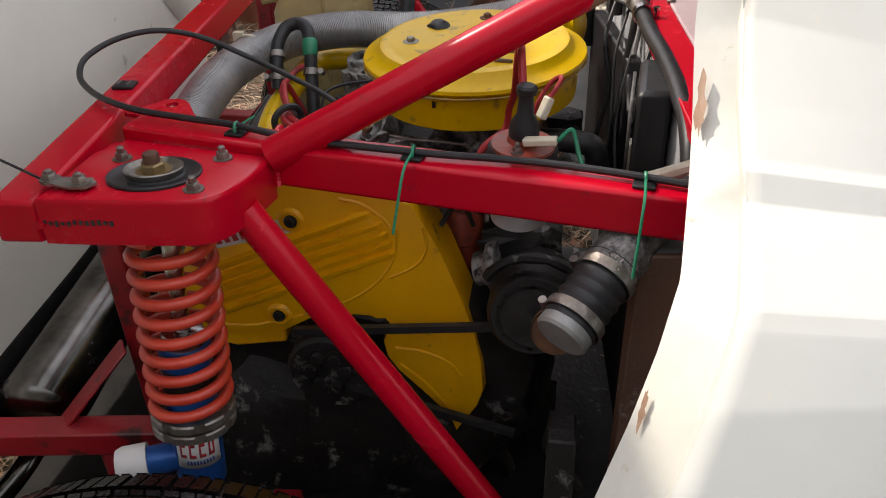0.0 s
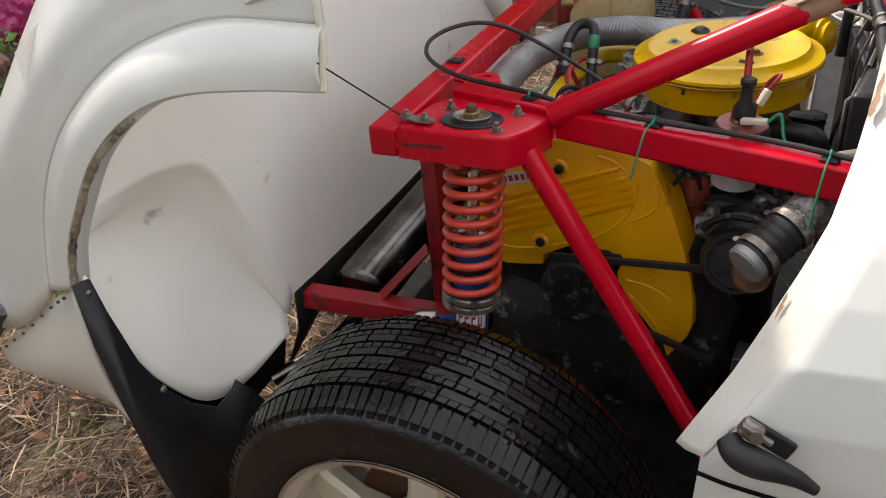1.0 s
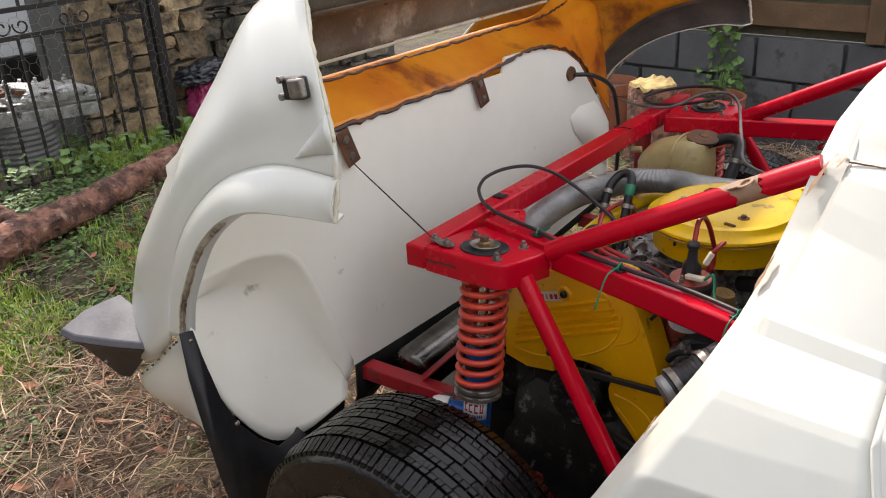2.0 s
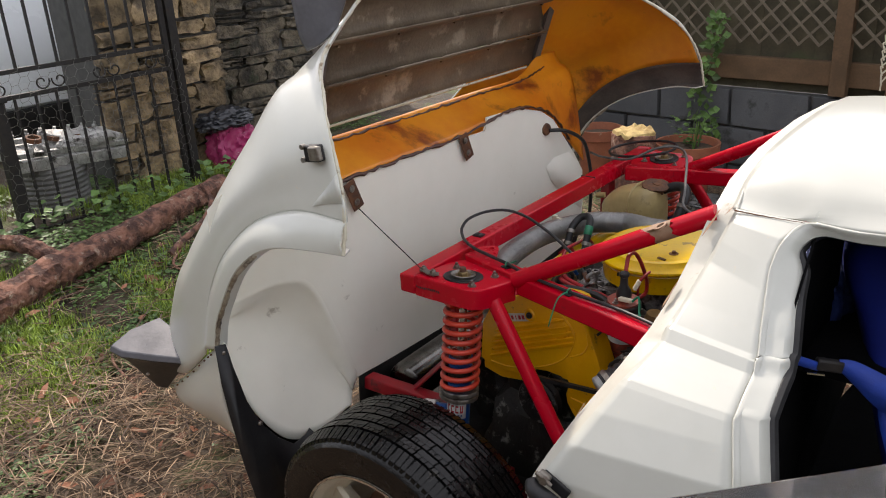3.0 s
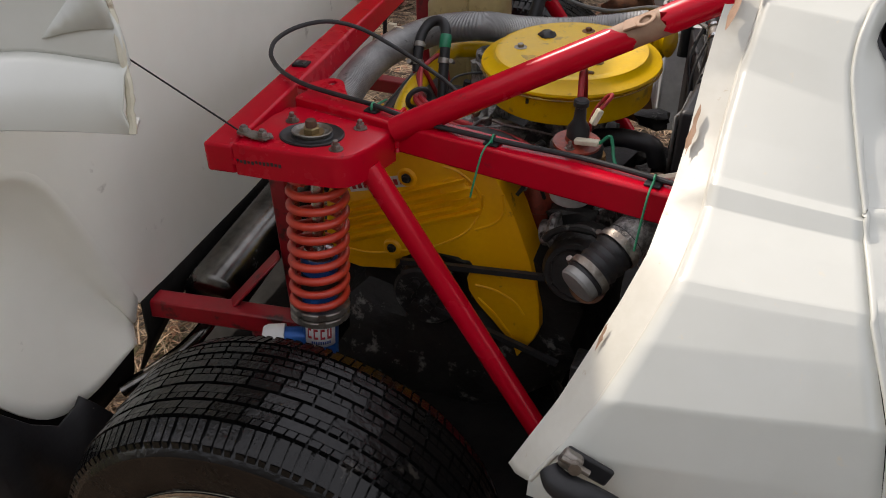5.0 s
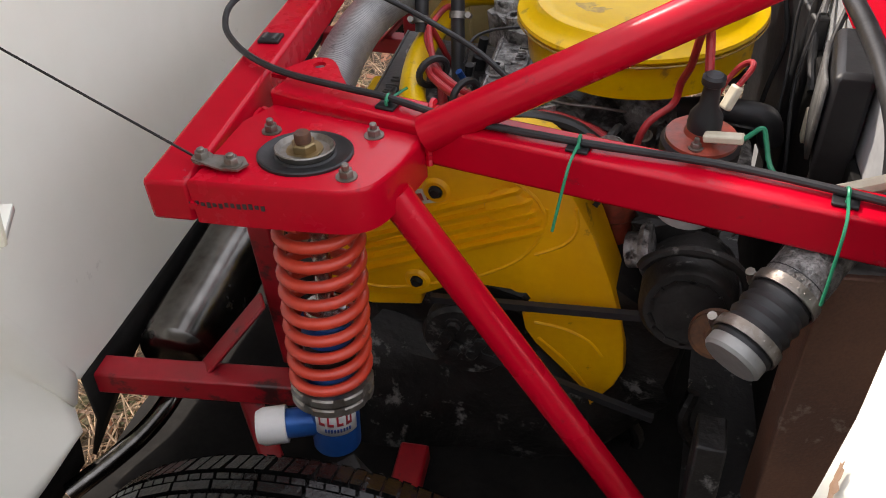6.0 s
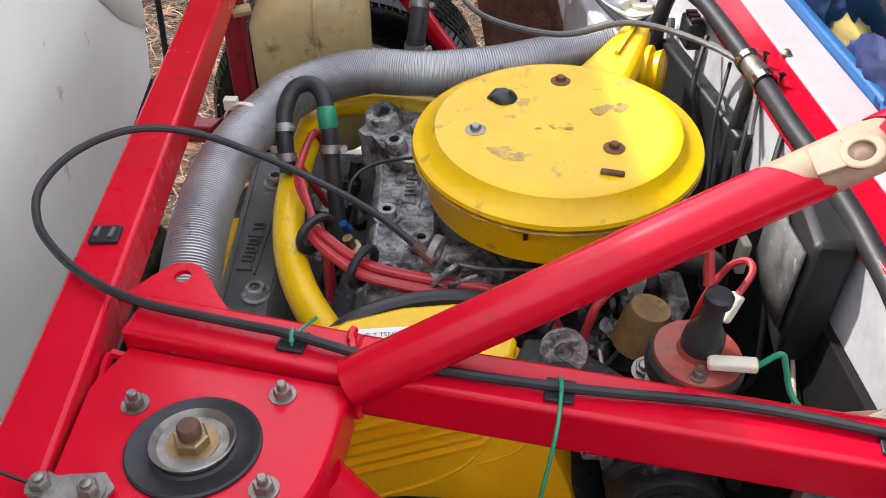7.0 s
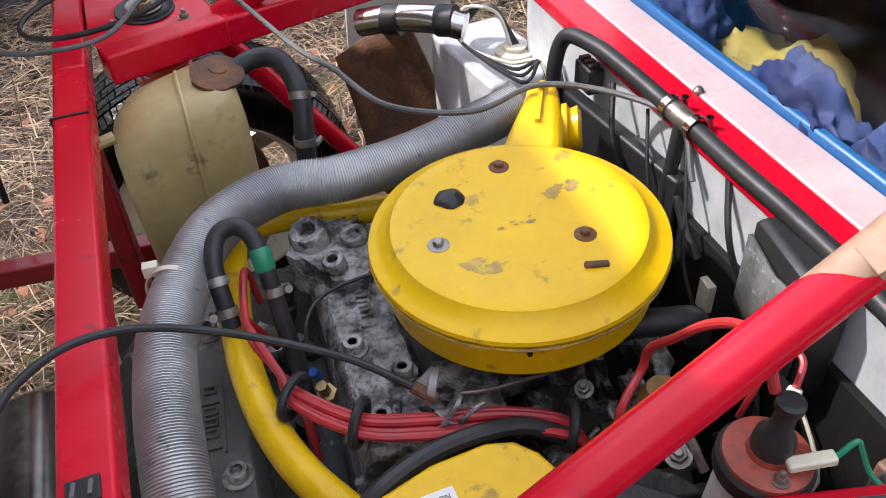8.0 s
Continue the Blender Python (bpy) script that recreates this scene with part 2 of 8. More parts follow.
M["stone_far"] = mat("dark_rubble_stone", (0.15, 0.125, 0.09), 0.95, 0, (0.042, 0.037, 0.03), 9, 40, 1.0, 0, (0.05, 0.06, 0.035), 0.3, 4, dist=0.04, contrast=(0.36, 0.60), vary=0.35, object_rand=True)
M["scrap"] = mat("corroded_cast_alloy", (0.62, 0.62, 0.60), 0.5, 0.2, (0.30, 0.30, 0.285), 18, 90, 0.8, 0, (0.04, 0.035, 0.03), 0.35, 14, dist=0.02)
M["drum"] = mat("dull_ribbed_plastic", (0.20, 0.20, 0.195), 0.6, 0, (0.12, 0.12, 0.115), 9, 90, 0.2)
M["lath"] = mat("grey_trellis_lath", (0.20, 0.165, 0.12), 0.85, 0, (0.15, 0.125, 0.09), 12, 90, 0.3)
M["barkchip"] = mat("red_brown_bark_flake", (0.30, 0.13, 0.075), 0.85, 0, (0.18, 0.075, 0.04), 20, 90, 0.4, vary=0.45)
M["iron"] = mat("black_wrought_iron", (0.018, 0.018, 0.02), 0.55, 0.3, (0.03, 0.026, 0.024), 30, 150, 0.3)
M["wire"] = mat("dull_wire", (0.26, 0.255, 0.24), 0.55, 0.3, None, 30, 100, 0)
M["van"] = mat("silver_white_van_paint", (0.86, 0.90, 0.93), 0.25, 0, (0.82, 0.86, 0.89), 3, 40, 0.02, 0.5)
M["pink"] = mat("pink_plastic_bag", (0.42, 0.03, 0.14), 0.35, 0, (0.38, 0.03, 0.13), 12, 50, 0.5, 0, (0.65, 0.6, 0.6), 0.15, 10)
M["bagblack"] = mat("black_plastic_sheet", (0.015, 0.017, 0.022), 0.3, 0, (0.03, 0.033, 0.04), 14, 60, 0.6)
M["straw"] = mat("dry_straw", (0.46, 0.345, 0.23), 0.9, 0, (0.20, 0.125, 0.078), 12, 60, 0.2, vary=0.75)
M["twig"] = mat("dead_twigs", (0.20, 0.14, 0.10), 0.9, 0, (0.06, 0.036, 0.026), 20, 90, 0.3, vary=0.7)
M["leaf"] = mat("green_leaves", (0.11, 0.20, 0.045), 0.55, 0, (0.055, 0.115, 0.025), 12, 60, 0.1, vary=0.5)
M["grass"] = mat("grass_blades", (0.33, 0.45, 0.065), 0.6, 0, (0.17, 0.25, 0.035), 5, 40, 0.1, vary=0.5)


# ---- builders ----
def mesh_of(name, bm, material, smooth=35):
    me = bpy.data.meshes.new(name)
    bm.to_mesh(me)
    bm.free()
    if material:
        me.materials.append(material)
    if smooth:
        for p in me.polygons:
            p.use_smooth = True
        me.set_sharp_from_angle(angle=radians(smooth))
    return me


def part(name, bm, material, parent, label="", smooth=35, solid=0.0, bevel=0.0, offset=-1.0):
    """One mesh object under a thing or a part."""
    ob = new(name, mesh_of(name, bm, material, smooth))
    ob.parent = parent
    if label:
        ob["label"] = label
    if solid:
        s = ob.modifiers.new("thickness", "SOLIDIFY")
        s.thickness, s.offset = solid, offset
    if bevel:
        b = ob.modifiers.new("edge", "BEVEL")
        b.width, b.segments, b.limit_method, b.angle_limit = bevel, 2, "ANGLE", radians(40)
    return ob


def thing(name, label, category, group="", kind="", m=None):
    ob = tagged(new(name), label, category, group, kind)
    ob.empty_display_size = 0.1
    if m is not None:
        ob.matrix_basis = m
    return ob


def solo(name, bm, material, label, category, group="", kind="", m=None, smooth=35, solid=0.0, bevel=0.0):
    ob = part(name, bm, material, None, "", smooth, solid, bevel)
    tagged(ob, label, category, group, kind)
    if m is not None:
        ob.matrix_basis = m
    return ob


def box(bm, c, s, m=None, taper=1.0):
    """A box at centre c with sides s."""
    r = bmesh.ops.create_cube(bm, size=1)
    for v in r["verts"]:
        k = taper if v.co.z > 0 else 1.0
        v.co = Vector((v.co.x * s[0] * k, v.co.y * s[1] * k, v.co.z * s[2]))
        if m is not None:
            v.co = m @ v.co
        v.co += Vector(c)
    return r["verts"]


def beam(bm, a, b, w, h, up=(0, 0, 1), w2=None, h2=None):
    """A rectangular bar from a to b, w across and h along up."""
    a, b = Vector(a), Vector(b)
    d = (b - a).normalized()
    side = d.cross(Vector(up)).normalized()
    u = side.cross(d)
    w2, h2 = w2 or w, h2 or h
    vs = [bm.verts.new(p + side * (sx * ww / 2) + u * (sz * hh / 2)) for p, ww, hh in ((a, w, h), (b, w2, h2)) for sx, sz in ((-1, -1), (1, -1), (1, 1), (-1, 1))]
    for i in range(4):
        j = (i + 1) % 4
        bm.faces.new((vs[i], vs[j], vs[4 + j], vs[4 + i]))
    bm.faces.new(vs[3::-1])
    bm.faces.new(vs[4:])
    bmesh.ops.recalc_face_normals(bm, faces=bm.faces[:])


def spline(pts, n=8):
    """Catmull-Rom points through pts."""
    p = [Vector(q) for q in pts]
    p = [p[0] * 2 - p[1]] + p + [p[-1] * 2 - p[-2]]
    out = []
    for i in range(1, len(p) - 2):
        for k in range(n):
            t = k / n
            out.append(0.5 * (2 * p[i] + (p[i + 1] - p[i - 1]) * t + (2 * p[i - 1] - 5 * p[i] + 4 * p[i + 1] - p[i + 2]) * t * t
                              + (3 * p[i] - p[i - 1] - 3 * p[i + 1] + p[i + 2]) * t ** 3))
    return out + [p[-2]]


def sweep(bm, pts, r, n=10, cap=True, radii=None):
    """A round tube along pts."""
    pts = [Vector(p) for p in pts]
    d0 = (pts[1] - pts[0]).normalized()
    ref = Vector((0, 0, 1)) if abs(d0.z) < 0.9 else Vector((1, 0, 0))
    u = d0.cross(ref).normalized()
    rings = []
    for i, p in enumerate(pts):
        d = (pts[min(i + 1, len(pts) - 1)] - pts[max(i - 1, 0)]).normalized()
        u = (u - d * u.dot(d)).normalized()
        w = d.cross(u)
        rr = radii[i] if radii else r
        rings.append([bm.verts.new(p + (u * math.cos(a) + w * math.sin(a)) * rr) for a in (2 * math.pi * k / n for k in range(n))])
    for a, b in zip(rings, rings[1:]):
        for k in range(n):
            bm.faces.new((a[k], a[(k + 1) % n], b[(k + 1) % n], b[k]))
    if cap:
        bm.faces.new(rings[0][::-1])
        bm.faces.new(rings[-1])
    return rings


def lathe(bm, prof, n=24, m=None, close=False):
    """A turned body: profile of (radius, height) round z, placed by m."""
    m = m or Matrix()
    rings = []
    for r, z in prof:
        if r < 1e-6:
            rings.append([bm.verts.new(m @ Vector((0, 0, z)))])
        else:
            rings.append([bm.verts.new(m @ Vector((r * math.cos(2 * math.pi * k / n), r * math.sin(2 * math.pi * k / n), z))) for k in range(n)])
    if close:
        rings.append(rings[0])
    for a, b in zip(rings, rings[1:]):
        for k in range(n):
            j = (k + 1) % n
            if len(a) == 1 and len(b) == 1:
                continue
            if len(a) == 1:
                bm.faces.new((a[0], b[j], b[k]))
            elif len(b) == 1:
                bm.faces.new((a[k], a[j], b[0]))
            else:
                bm.faces.new((a[k], a[j], b[j], b[k]))
    bmesh.ops.recalc_face_normals(bm, faces=bm.faces[:])


def axis_m(a, b):
    """A frame at a whose z points to b."""
    a, b = Vector(a), Vector(b)
    return Matrix.Translation(a) @ (b - a).to_track_quat("Z", "Y").to_matrix().to_4x4()


def prism(bm, poly, place, depth):
    """A flat outline (u, v) extruded by depth; place(u, v, w) gives the point."""
    a = [bm.verts.new(place(u, v, 0)) for u, v in poly]
    b = [bm.verts.new(place(u, v, depth)) for u, v in poly]
    n = len(poly)
    bm.faces.new(a)
    bm.faces.new(b[::-1])
    for i in range(n):
        bm.faces.new((a[i], b[i], b[(i + 1) % n], a[(i + 1) % n]))
    bmesh.ops.recalc_face_normals(bm, faces=bm.faces[:])


def sheet(bm, rows):
    """A surface through a grid of points."""
    vs = [[bm.verts.new(p) for p in row] for row in rows]
    for a, b in zip(vs, vs[1:]):
        for k in range(len(a) - 1):
            bm.faces.new((a[k], a[k + 1], b[k + 1], b[k]))
    return vs


def resample(rows, nu, nv):
    """A smooth finer grid through the rows of a coarse one."""
    cols = [spline(r, nu) for r in rows]
    return [list(c) for c in zip(*[spline(c, nv) for c in zip(*cols)])]


def nut(bm, p, r=0.009, h=0.008, up=(0, 0, 1), stud=0.008, washer=True):
    m = axis_m(p, Vector(p) + Vector(up))
    if washer:
        lathe(bm, [(0, 0), (r * 1.45, 0), (r * 1.45, 0.0018), (0, 0.0018)], 14, m)
    lathe(bm, [(0, 0.0018), (r, 0.0018), (r, h * 0.85), (r * 0.88, h), (0, h)], 6, m)
    if stud:
        lathe(bm, [(0, h), (r * 0.55, h), (r * 0.55, h + stud * 0.8), (r * 0.4, h + stud), (0, h + stud)], 8, m)


def empty_bm():
    return bmesh.new()


# ---- setting: ground, walls ----
def ground_z(x, y):
    """Gently uneven garden ground, rising away from the car to the rear."""
    far = max(0.0, min(1.0, (-x - 1.3) / 1.8))
    z = 0.10 * far * far * (3 - 2 * far)
    b = max(0.0, min(1.0, (y - 1.6) / 1.2))
    z += -0.05 * b
    k = max(0.0, 1 - (abs(x) + abs(y)) / 30)
    z += k * (0.022 * noise.noise((x * 1.3, y * 1.3, 0)) + 0.012 * noise.noise((x * 4.1, y * 4.1, 3)))
    return z


GM = mat("garden_soil", (0.115, 0.082, 0.055), 0.95, 0, (0.045, 0.034, 0.024), 7, 70, 1.0, 0, (0.075, 0.095, 0.028), 0.46, 2.6, dist=0.025)


def build_ground():
    bm = empty_bm()
    xs = [-400, -60, -14, -8] + [-6 + 0.09 * i for i in range(96)] + [2.8, 4, 8, 20, 80, 400]
    ys = [-400, -60, -14, -6] + [-3 + 0.09 * i for i in range(88)] + [5, 6, 9, 20, 80, 400]
    vs = [[bm.verts.new((x, y, ground_z(x, y))) for y in ys] for x in xs]
    for a, b in zip(vs, vs[1:]):
        for k in range(len(ys) - 1):
            bm.faces.new((a[k], b[k], b[k + 1], a[k + 1]))
    solo("ground", bm, GM, "bare earthy garden ground with straw and weeds", "ground", kind="structure", smooth=80)


build_ground()


# ---- the car ----
car = thing("sports_car", "white fibreglass kit sports car with its rear bodywork hinged open", "car")
MID, AX, LAT = Vector((-0.055, 0.525, 0)), Vector((0.995, 0.0995, 0)), Vector((-0.0995, 0.995, 0))


def mir(p):
    """The same point on the other side of the car."""
    d = Vector(p) - MID
    return MID + AX * d.dot(AX) - LAT * d.dot(LAT) + Vector((0, 0, d.z))


RT, S = 0.785, 0.042       # top of the rails, side of the square tube


def build_chassis():
    bm = empty_bm()
    beam(bm, (-0.1058, -0.062, RT - S / 2), (-0.2, 0.88, RT - S / 2), S, S)
    cross = part("cross_rail", bm, M["red"], car, "gloss red square tube across the rear", bevel=0.004)
    bm = empty_bm()
    beam(bm, (-0.2, 0.88, RT - S / 2), (-0.224, 1.13, RT - S / 2), S, S)
    part("rail_end", bm, M["red"], cross, bevel=0.004)
    for f in (lambda p: Vector(p), mir):
        bm = empty_bm()
        beam(bm, f((-0.083, 0.1245, RT - S / 2)), f((0.088, 0.092, RT - S / 2)), S, S)
        beam(bm, f((0.085, 0.0925, RT - S / 2 - 0.0006)), f((0.56, 0.016, RT - S / 2 - 0.0006)), S, S)
        part("side_rail", bm, M["red"], car, "gloss red square side rail with rough welds", bevel=0.004)
        # upper diagonal tubes: the red paint ends raggedly where the tube has been welded
        ta, td = Vector((0.085, 0.0746, 0.774)), Vector((1, 0.192, 0.5157))
        bm = empty_bm()
        red = sweep(bm, [f(ta), f(ta + td * 0.13), f(ta + td * 0.276)], 0.0180, 24)
        for k, v in enumerate(red[-1]):
            v.co += (f(ta + td * 0.02) - f(ta)) * (0.9 * math.sin(2 * math.pi * k / 24 + 1.0) + random.uniform(-0.35, 0.35))
        part("diagonal_tube", bm, M["red"], car, "round red brace tube")
        bm = empty_bm()
        sweep(bm, [f(ta + td * 0.22), f(ta + td * 0.335)], 0.0174, 24)
        part("bare_tube", bm, M["bareprimer"] if f is not mir else M["red"], car, "bare brown welded length of the brace tube")
        bm = empty_bm()
        red = sweep(bm, [f(ta + td * 0.330), f(ta + td * 0.402)], 0.0180, 24)
        for k, v in enumerate(red[0]):
            v.co += (f(ta + td * 0.012) - f(ta)) * random.uniform(-0.5, 0.5)
        part("diagonal_tube", bm, M["red"], car)
        # lower brace
        bm = empty_bm()
        sweep(bm, [f((0.072, 0.016, 0.745)), f((0.365, 0.0, 0.305))], 0.0165, 20)
        part("lower_brace_tube", bm, M["red"], car, "round red brace tube down to the sill")
        bm = empty_bm()
        beam(bm, f((-0.14, 0.12, 0.75)), f((-0.14, 0.13, 0.36)), 0.035, 0.03, (1, 0, 0))
        part("upright", bm, M["red_dark"], car, bevel=0.003)
        bm = empty_bm()
        beam(bm, f((-0.36, 0.002, 0.405)), f((-0.06, 0.055, 0.398)), 0.035, 0.035)
        beam(bm, f((-0.22, 0.035, 0.41)), f((-0.145, 0.09, 0.50)), 0.03, 0.006)
        part("lower_rail", bm, M["red_dark"], car, "dirty red lower chassis rail", bevel=0.003)
    # weld beads where the tubes meet
    for a, b in (((-0.083, -0.062, 0.763), (-0.096, 0.1, 0.763)), ((-0.095, 0.101, 0.763), (0.075, 0.072, 0.763)), ((0.089, 0.072, 0.785), (0.090, 0.069, 0.745)),
                 ((0.083, 0.112, 0.787), (0.088, 0.07, 0.787))):
        bm = empty_bm()
        n = 16
        pts = [Vector(a).lerp(Vector(b), i / n) + Vector((random.uniform(-1, 1), random.uniform(-1, 1), random.uniform(-1, 1))) * 0.0012 for i in range(n + 1)]
        sweep(bm, pts, 0.003, 6, radii=[0.003 + 0.0011 * random.random() for _ in pts])
        part("weld_bead", bm, M["red"], cross)
    # joint line of the two halves
    bm = empty_bm()
    box(bm, (-0.1885, 0.752, RT - 0.0205), (0.0445, 0.0035, 0.0445), pose(0, 0, 0, 0, 0, 5.7))
    part("joint_plate", bm, M["black"], cross)
    # gusset ear with a hole
    bm = empty_bm()
    gp = [Vector(q) for q in ((-0.100, 0.138, 0), (-0.060, 0.132, 0), (-0.012, 0.124, 0), (-0.026, 0.148, 0), (-0.040, 0.170, 0), (-0.050, 0.180, 0), (-0.062, 0.182, 0), (-0.074, 0.175, 0))]
    hc = Vector((-0.058, 0.166, 0))
    outer = spline(gp + [gp[0]], 3)[:-1]
    rings = []
    for z in (RT - 0.001, RT - 0.005):
        o_ = [bm.verts.new(q + Vector((0, 0, z))) for q in outer]
        i_ = [bm.verts.new(hc + (q - hc).normalized() * 0.0068 + Vector((0, 0, z))) for q in outer]
        rings.append((o_, i_))
    for k in range(len(outer)):
        j = (k + 1) % len(outer)
        (o0, i0), (o1, i1) = rings
        for fc in ((o0[k], o0[j], i0[j], i0[k]), (o1[j], o1[k], i1[k], i1[j]), (o0[j], o0[k], o1[k], o1[j]), (i0[k], i0[j], i1[j], i1[k])):
            bm.faces.new(fc)
    part("gusset", bm, M["red"], cross, "small red lug with a hole")
    # eyelet welded on top of the brace tube
    bm = empty_bm()
    m = Matrix.Translation((0.394, 0.118, 0.949)) @ Matrix.Rotation(radians(-27), 4, "Y") @ Matrix.Rotation(radians(14), 4, "X")
    lathe(bm, [(0.0075, -0.0015), (0.0125, -0.0015), (0.0132, 0.0), (0.0125, 0.0015), (0.0075, 0.0015)], 24, m, close=True)
    box(bm, (0.378, 0.122, 0.9415), (0.020, 0.022, 0.003), m.to_3x3().to_4x4())
    part("eyelet", bm, M["bareprimer"], cross, "welded steel eyelet on the brace tube", bevel=0.001)
    return cross


chassis = build_chassis()


def build_tower(f, full):
    def top(x, y):
        """The plate rises a little towards its outer edge."""
        return 0.7815 + 0.11 * (0.009 - y)
    P = 0.7815
    lip = [Vector((*q, 0)) for q in ((-0.084, -0.0600), (-0.050, -0.0580), (-0.004, -0.0530), (0.040, -0.0475), (0.056, -0.0430), (0.068, -0.034), (0.0755, -0.020), (0.080, 0.0), (0.0835, 0.030), (0.087, 0.072))]
    lip = spline(lip, 3)
    back = [Vector((-0.084, 0.105, 0)), Vector((-0.0975, 0.06, 0))]
    mid = Vector((-0.01, 0.015, 0))
    bm = empty_bm()
    edge = lip + back
    hub = bm.verts.new(f((mid.x, mid.y, top(mid.x, mid.y))))
    inner = [bm.verts.new(f((q.x, q.y, top(q.x, q.y)))) for q in [p + (mid - p).normalized() * 0.006 for p in edge]]
    for k in range(len(edge)):
        bm.faces.new((hub, inner[k], inner[(k + 1) % len(edge)]))
    n = len(lip)
    a = inner[:n]
    rows = [a]
    for off, dz in ((0.0022, -0.0008), (0.0004, -0.003), (0.0, -0.006), (0.001, -0.046), (0.005, -0.046), (0.005, -0.008)):
        rows.append([bm.verts.new(f((*(q + (mid - q).normalized() * off).xy, top(q.x, q.y) + dz))) for q in lip])
    for r, s_ in zip(rows, rows[1:]):
        for k in range(n - 1):
            bm.faces.new((r[k], r[k + 1], s_[k + 1], s_[k]))
    bmesh.ops.recalc_face_normals(bm, faces=bm.faces[:])
    tower = part("tower_plate", bm, M["red"], car, "red folded steel top plate of the damper tower", smooth=40)
    for x, y in ((-0.055, 0.043), (0.0415, 0.058), (0.047, -0.022)):
        bm = empty_bm()
        nut(bm, f((x, y, top(x, y))), 0.0065, 0.008, stud=0.006)
        part("bolt", bm, M["steel"], tower)
    c = f((-0.005, 0.009, P))
    m = Matrix.Translation(c) @ Matrix.Rotation(radians(-6.3 if full else 6.3), 4, "X")
    bm = empty_bm()
    lathe(bm, [(0, -0.002), (0.0430, -0.002), (0.0430, 0.0022), (0.0415, 0.0032), (0.0385, 0.0024), (0.036, 0.0008), (0.028, 0.0006), (0.026, 0.002), (0, 0.002)], 48, m)
    part("rubber_mount", bm, M["black"], tower)
    bm = empty_bm()
    lathe(bm, [(0.0, 0.001), (0.024, 0.001), (0.0272, 0.0075), (0.0262, 0.0085), (0.0225, 0.004), (0, 0.0035)], 32, m)
    part("dished_washer", bm, M["steel"], tower)
    bm = empty_bm()
    nut(bm, c + Vector((0, 0, 0.0035)), 0.0115, 0.010, stud=0.0)
    part("centre_nut", bm, M["brass"], tower)
    bm = empty_bm()
    lathe(bm, [(0, 0), (0.0075, 0), (0.0075, 0.008), (0.0065, 0.0095), (0, 0.0095)], 12, Matrix.Translation(c + Vector((0, 0, 0.013))))
    part("stud", bm, M["rust"], tower)
    if full:
        # stay tab with cable eye, stencilled marks on the lip
        bm = empty_bm()
        prism(bm, [(-0.106, -0.022), (-0.098, -0.008), (-0.066, -0.002), (-0.056, -0.013), (-0.06, -0.026), (-0.075, -0.028)], lambda u, v, w: Vector((u + 0.016, v - 0.016, top(u, v - 0.016) + 0.0035 + w + 0.12 * max(0, -0.085 - u))), 0.002)
        tab = part("stay_tab", bm, M["steel"], tower, "small zinc tab for the stay cable")
        for x, y in ((-0.083, -0.031), (-0.053, -0.034)):
            bm = empty_bm()
            nut(bm, (x, y, top(x, y) + 0.0055), 0.0065, 0.008, stud=0.003)
            part("tab_bolt", bm, M["steel"], tab)
        for i in range(13):
            bm = empty_bm()
            x = -0.085 + 0.0055 * i
            y = -0.0600 + (x + 0.084) * 0.085 - 0.0004
            box(bm, (x, y, 0.765 + random.uniform(-0.001, 0.001)), (0.0034, 0.0012, random.uniform(0.003, 0.006)))
            part("faded_mark", bm, M["ink_black"], tower)


build_tower(lambda p: Vector(p), True)
build_tower(mir, False)


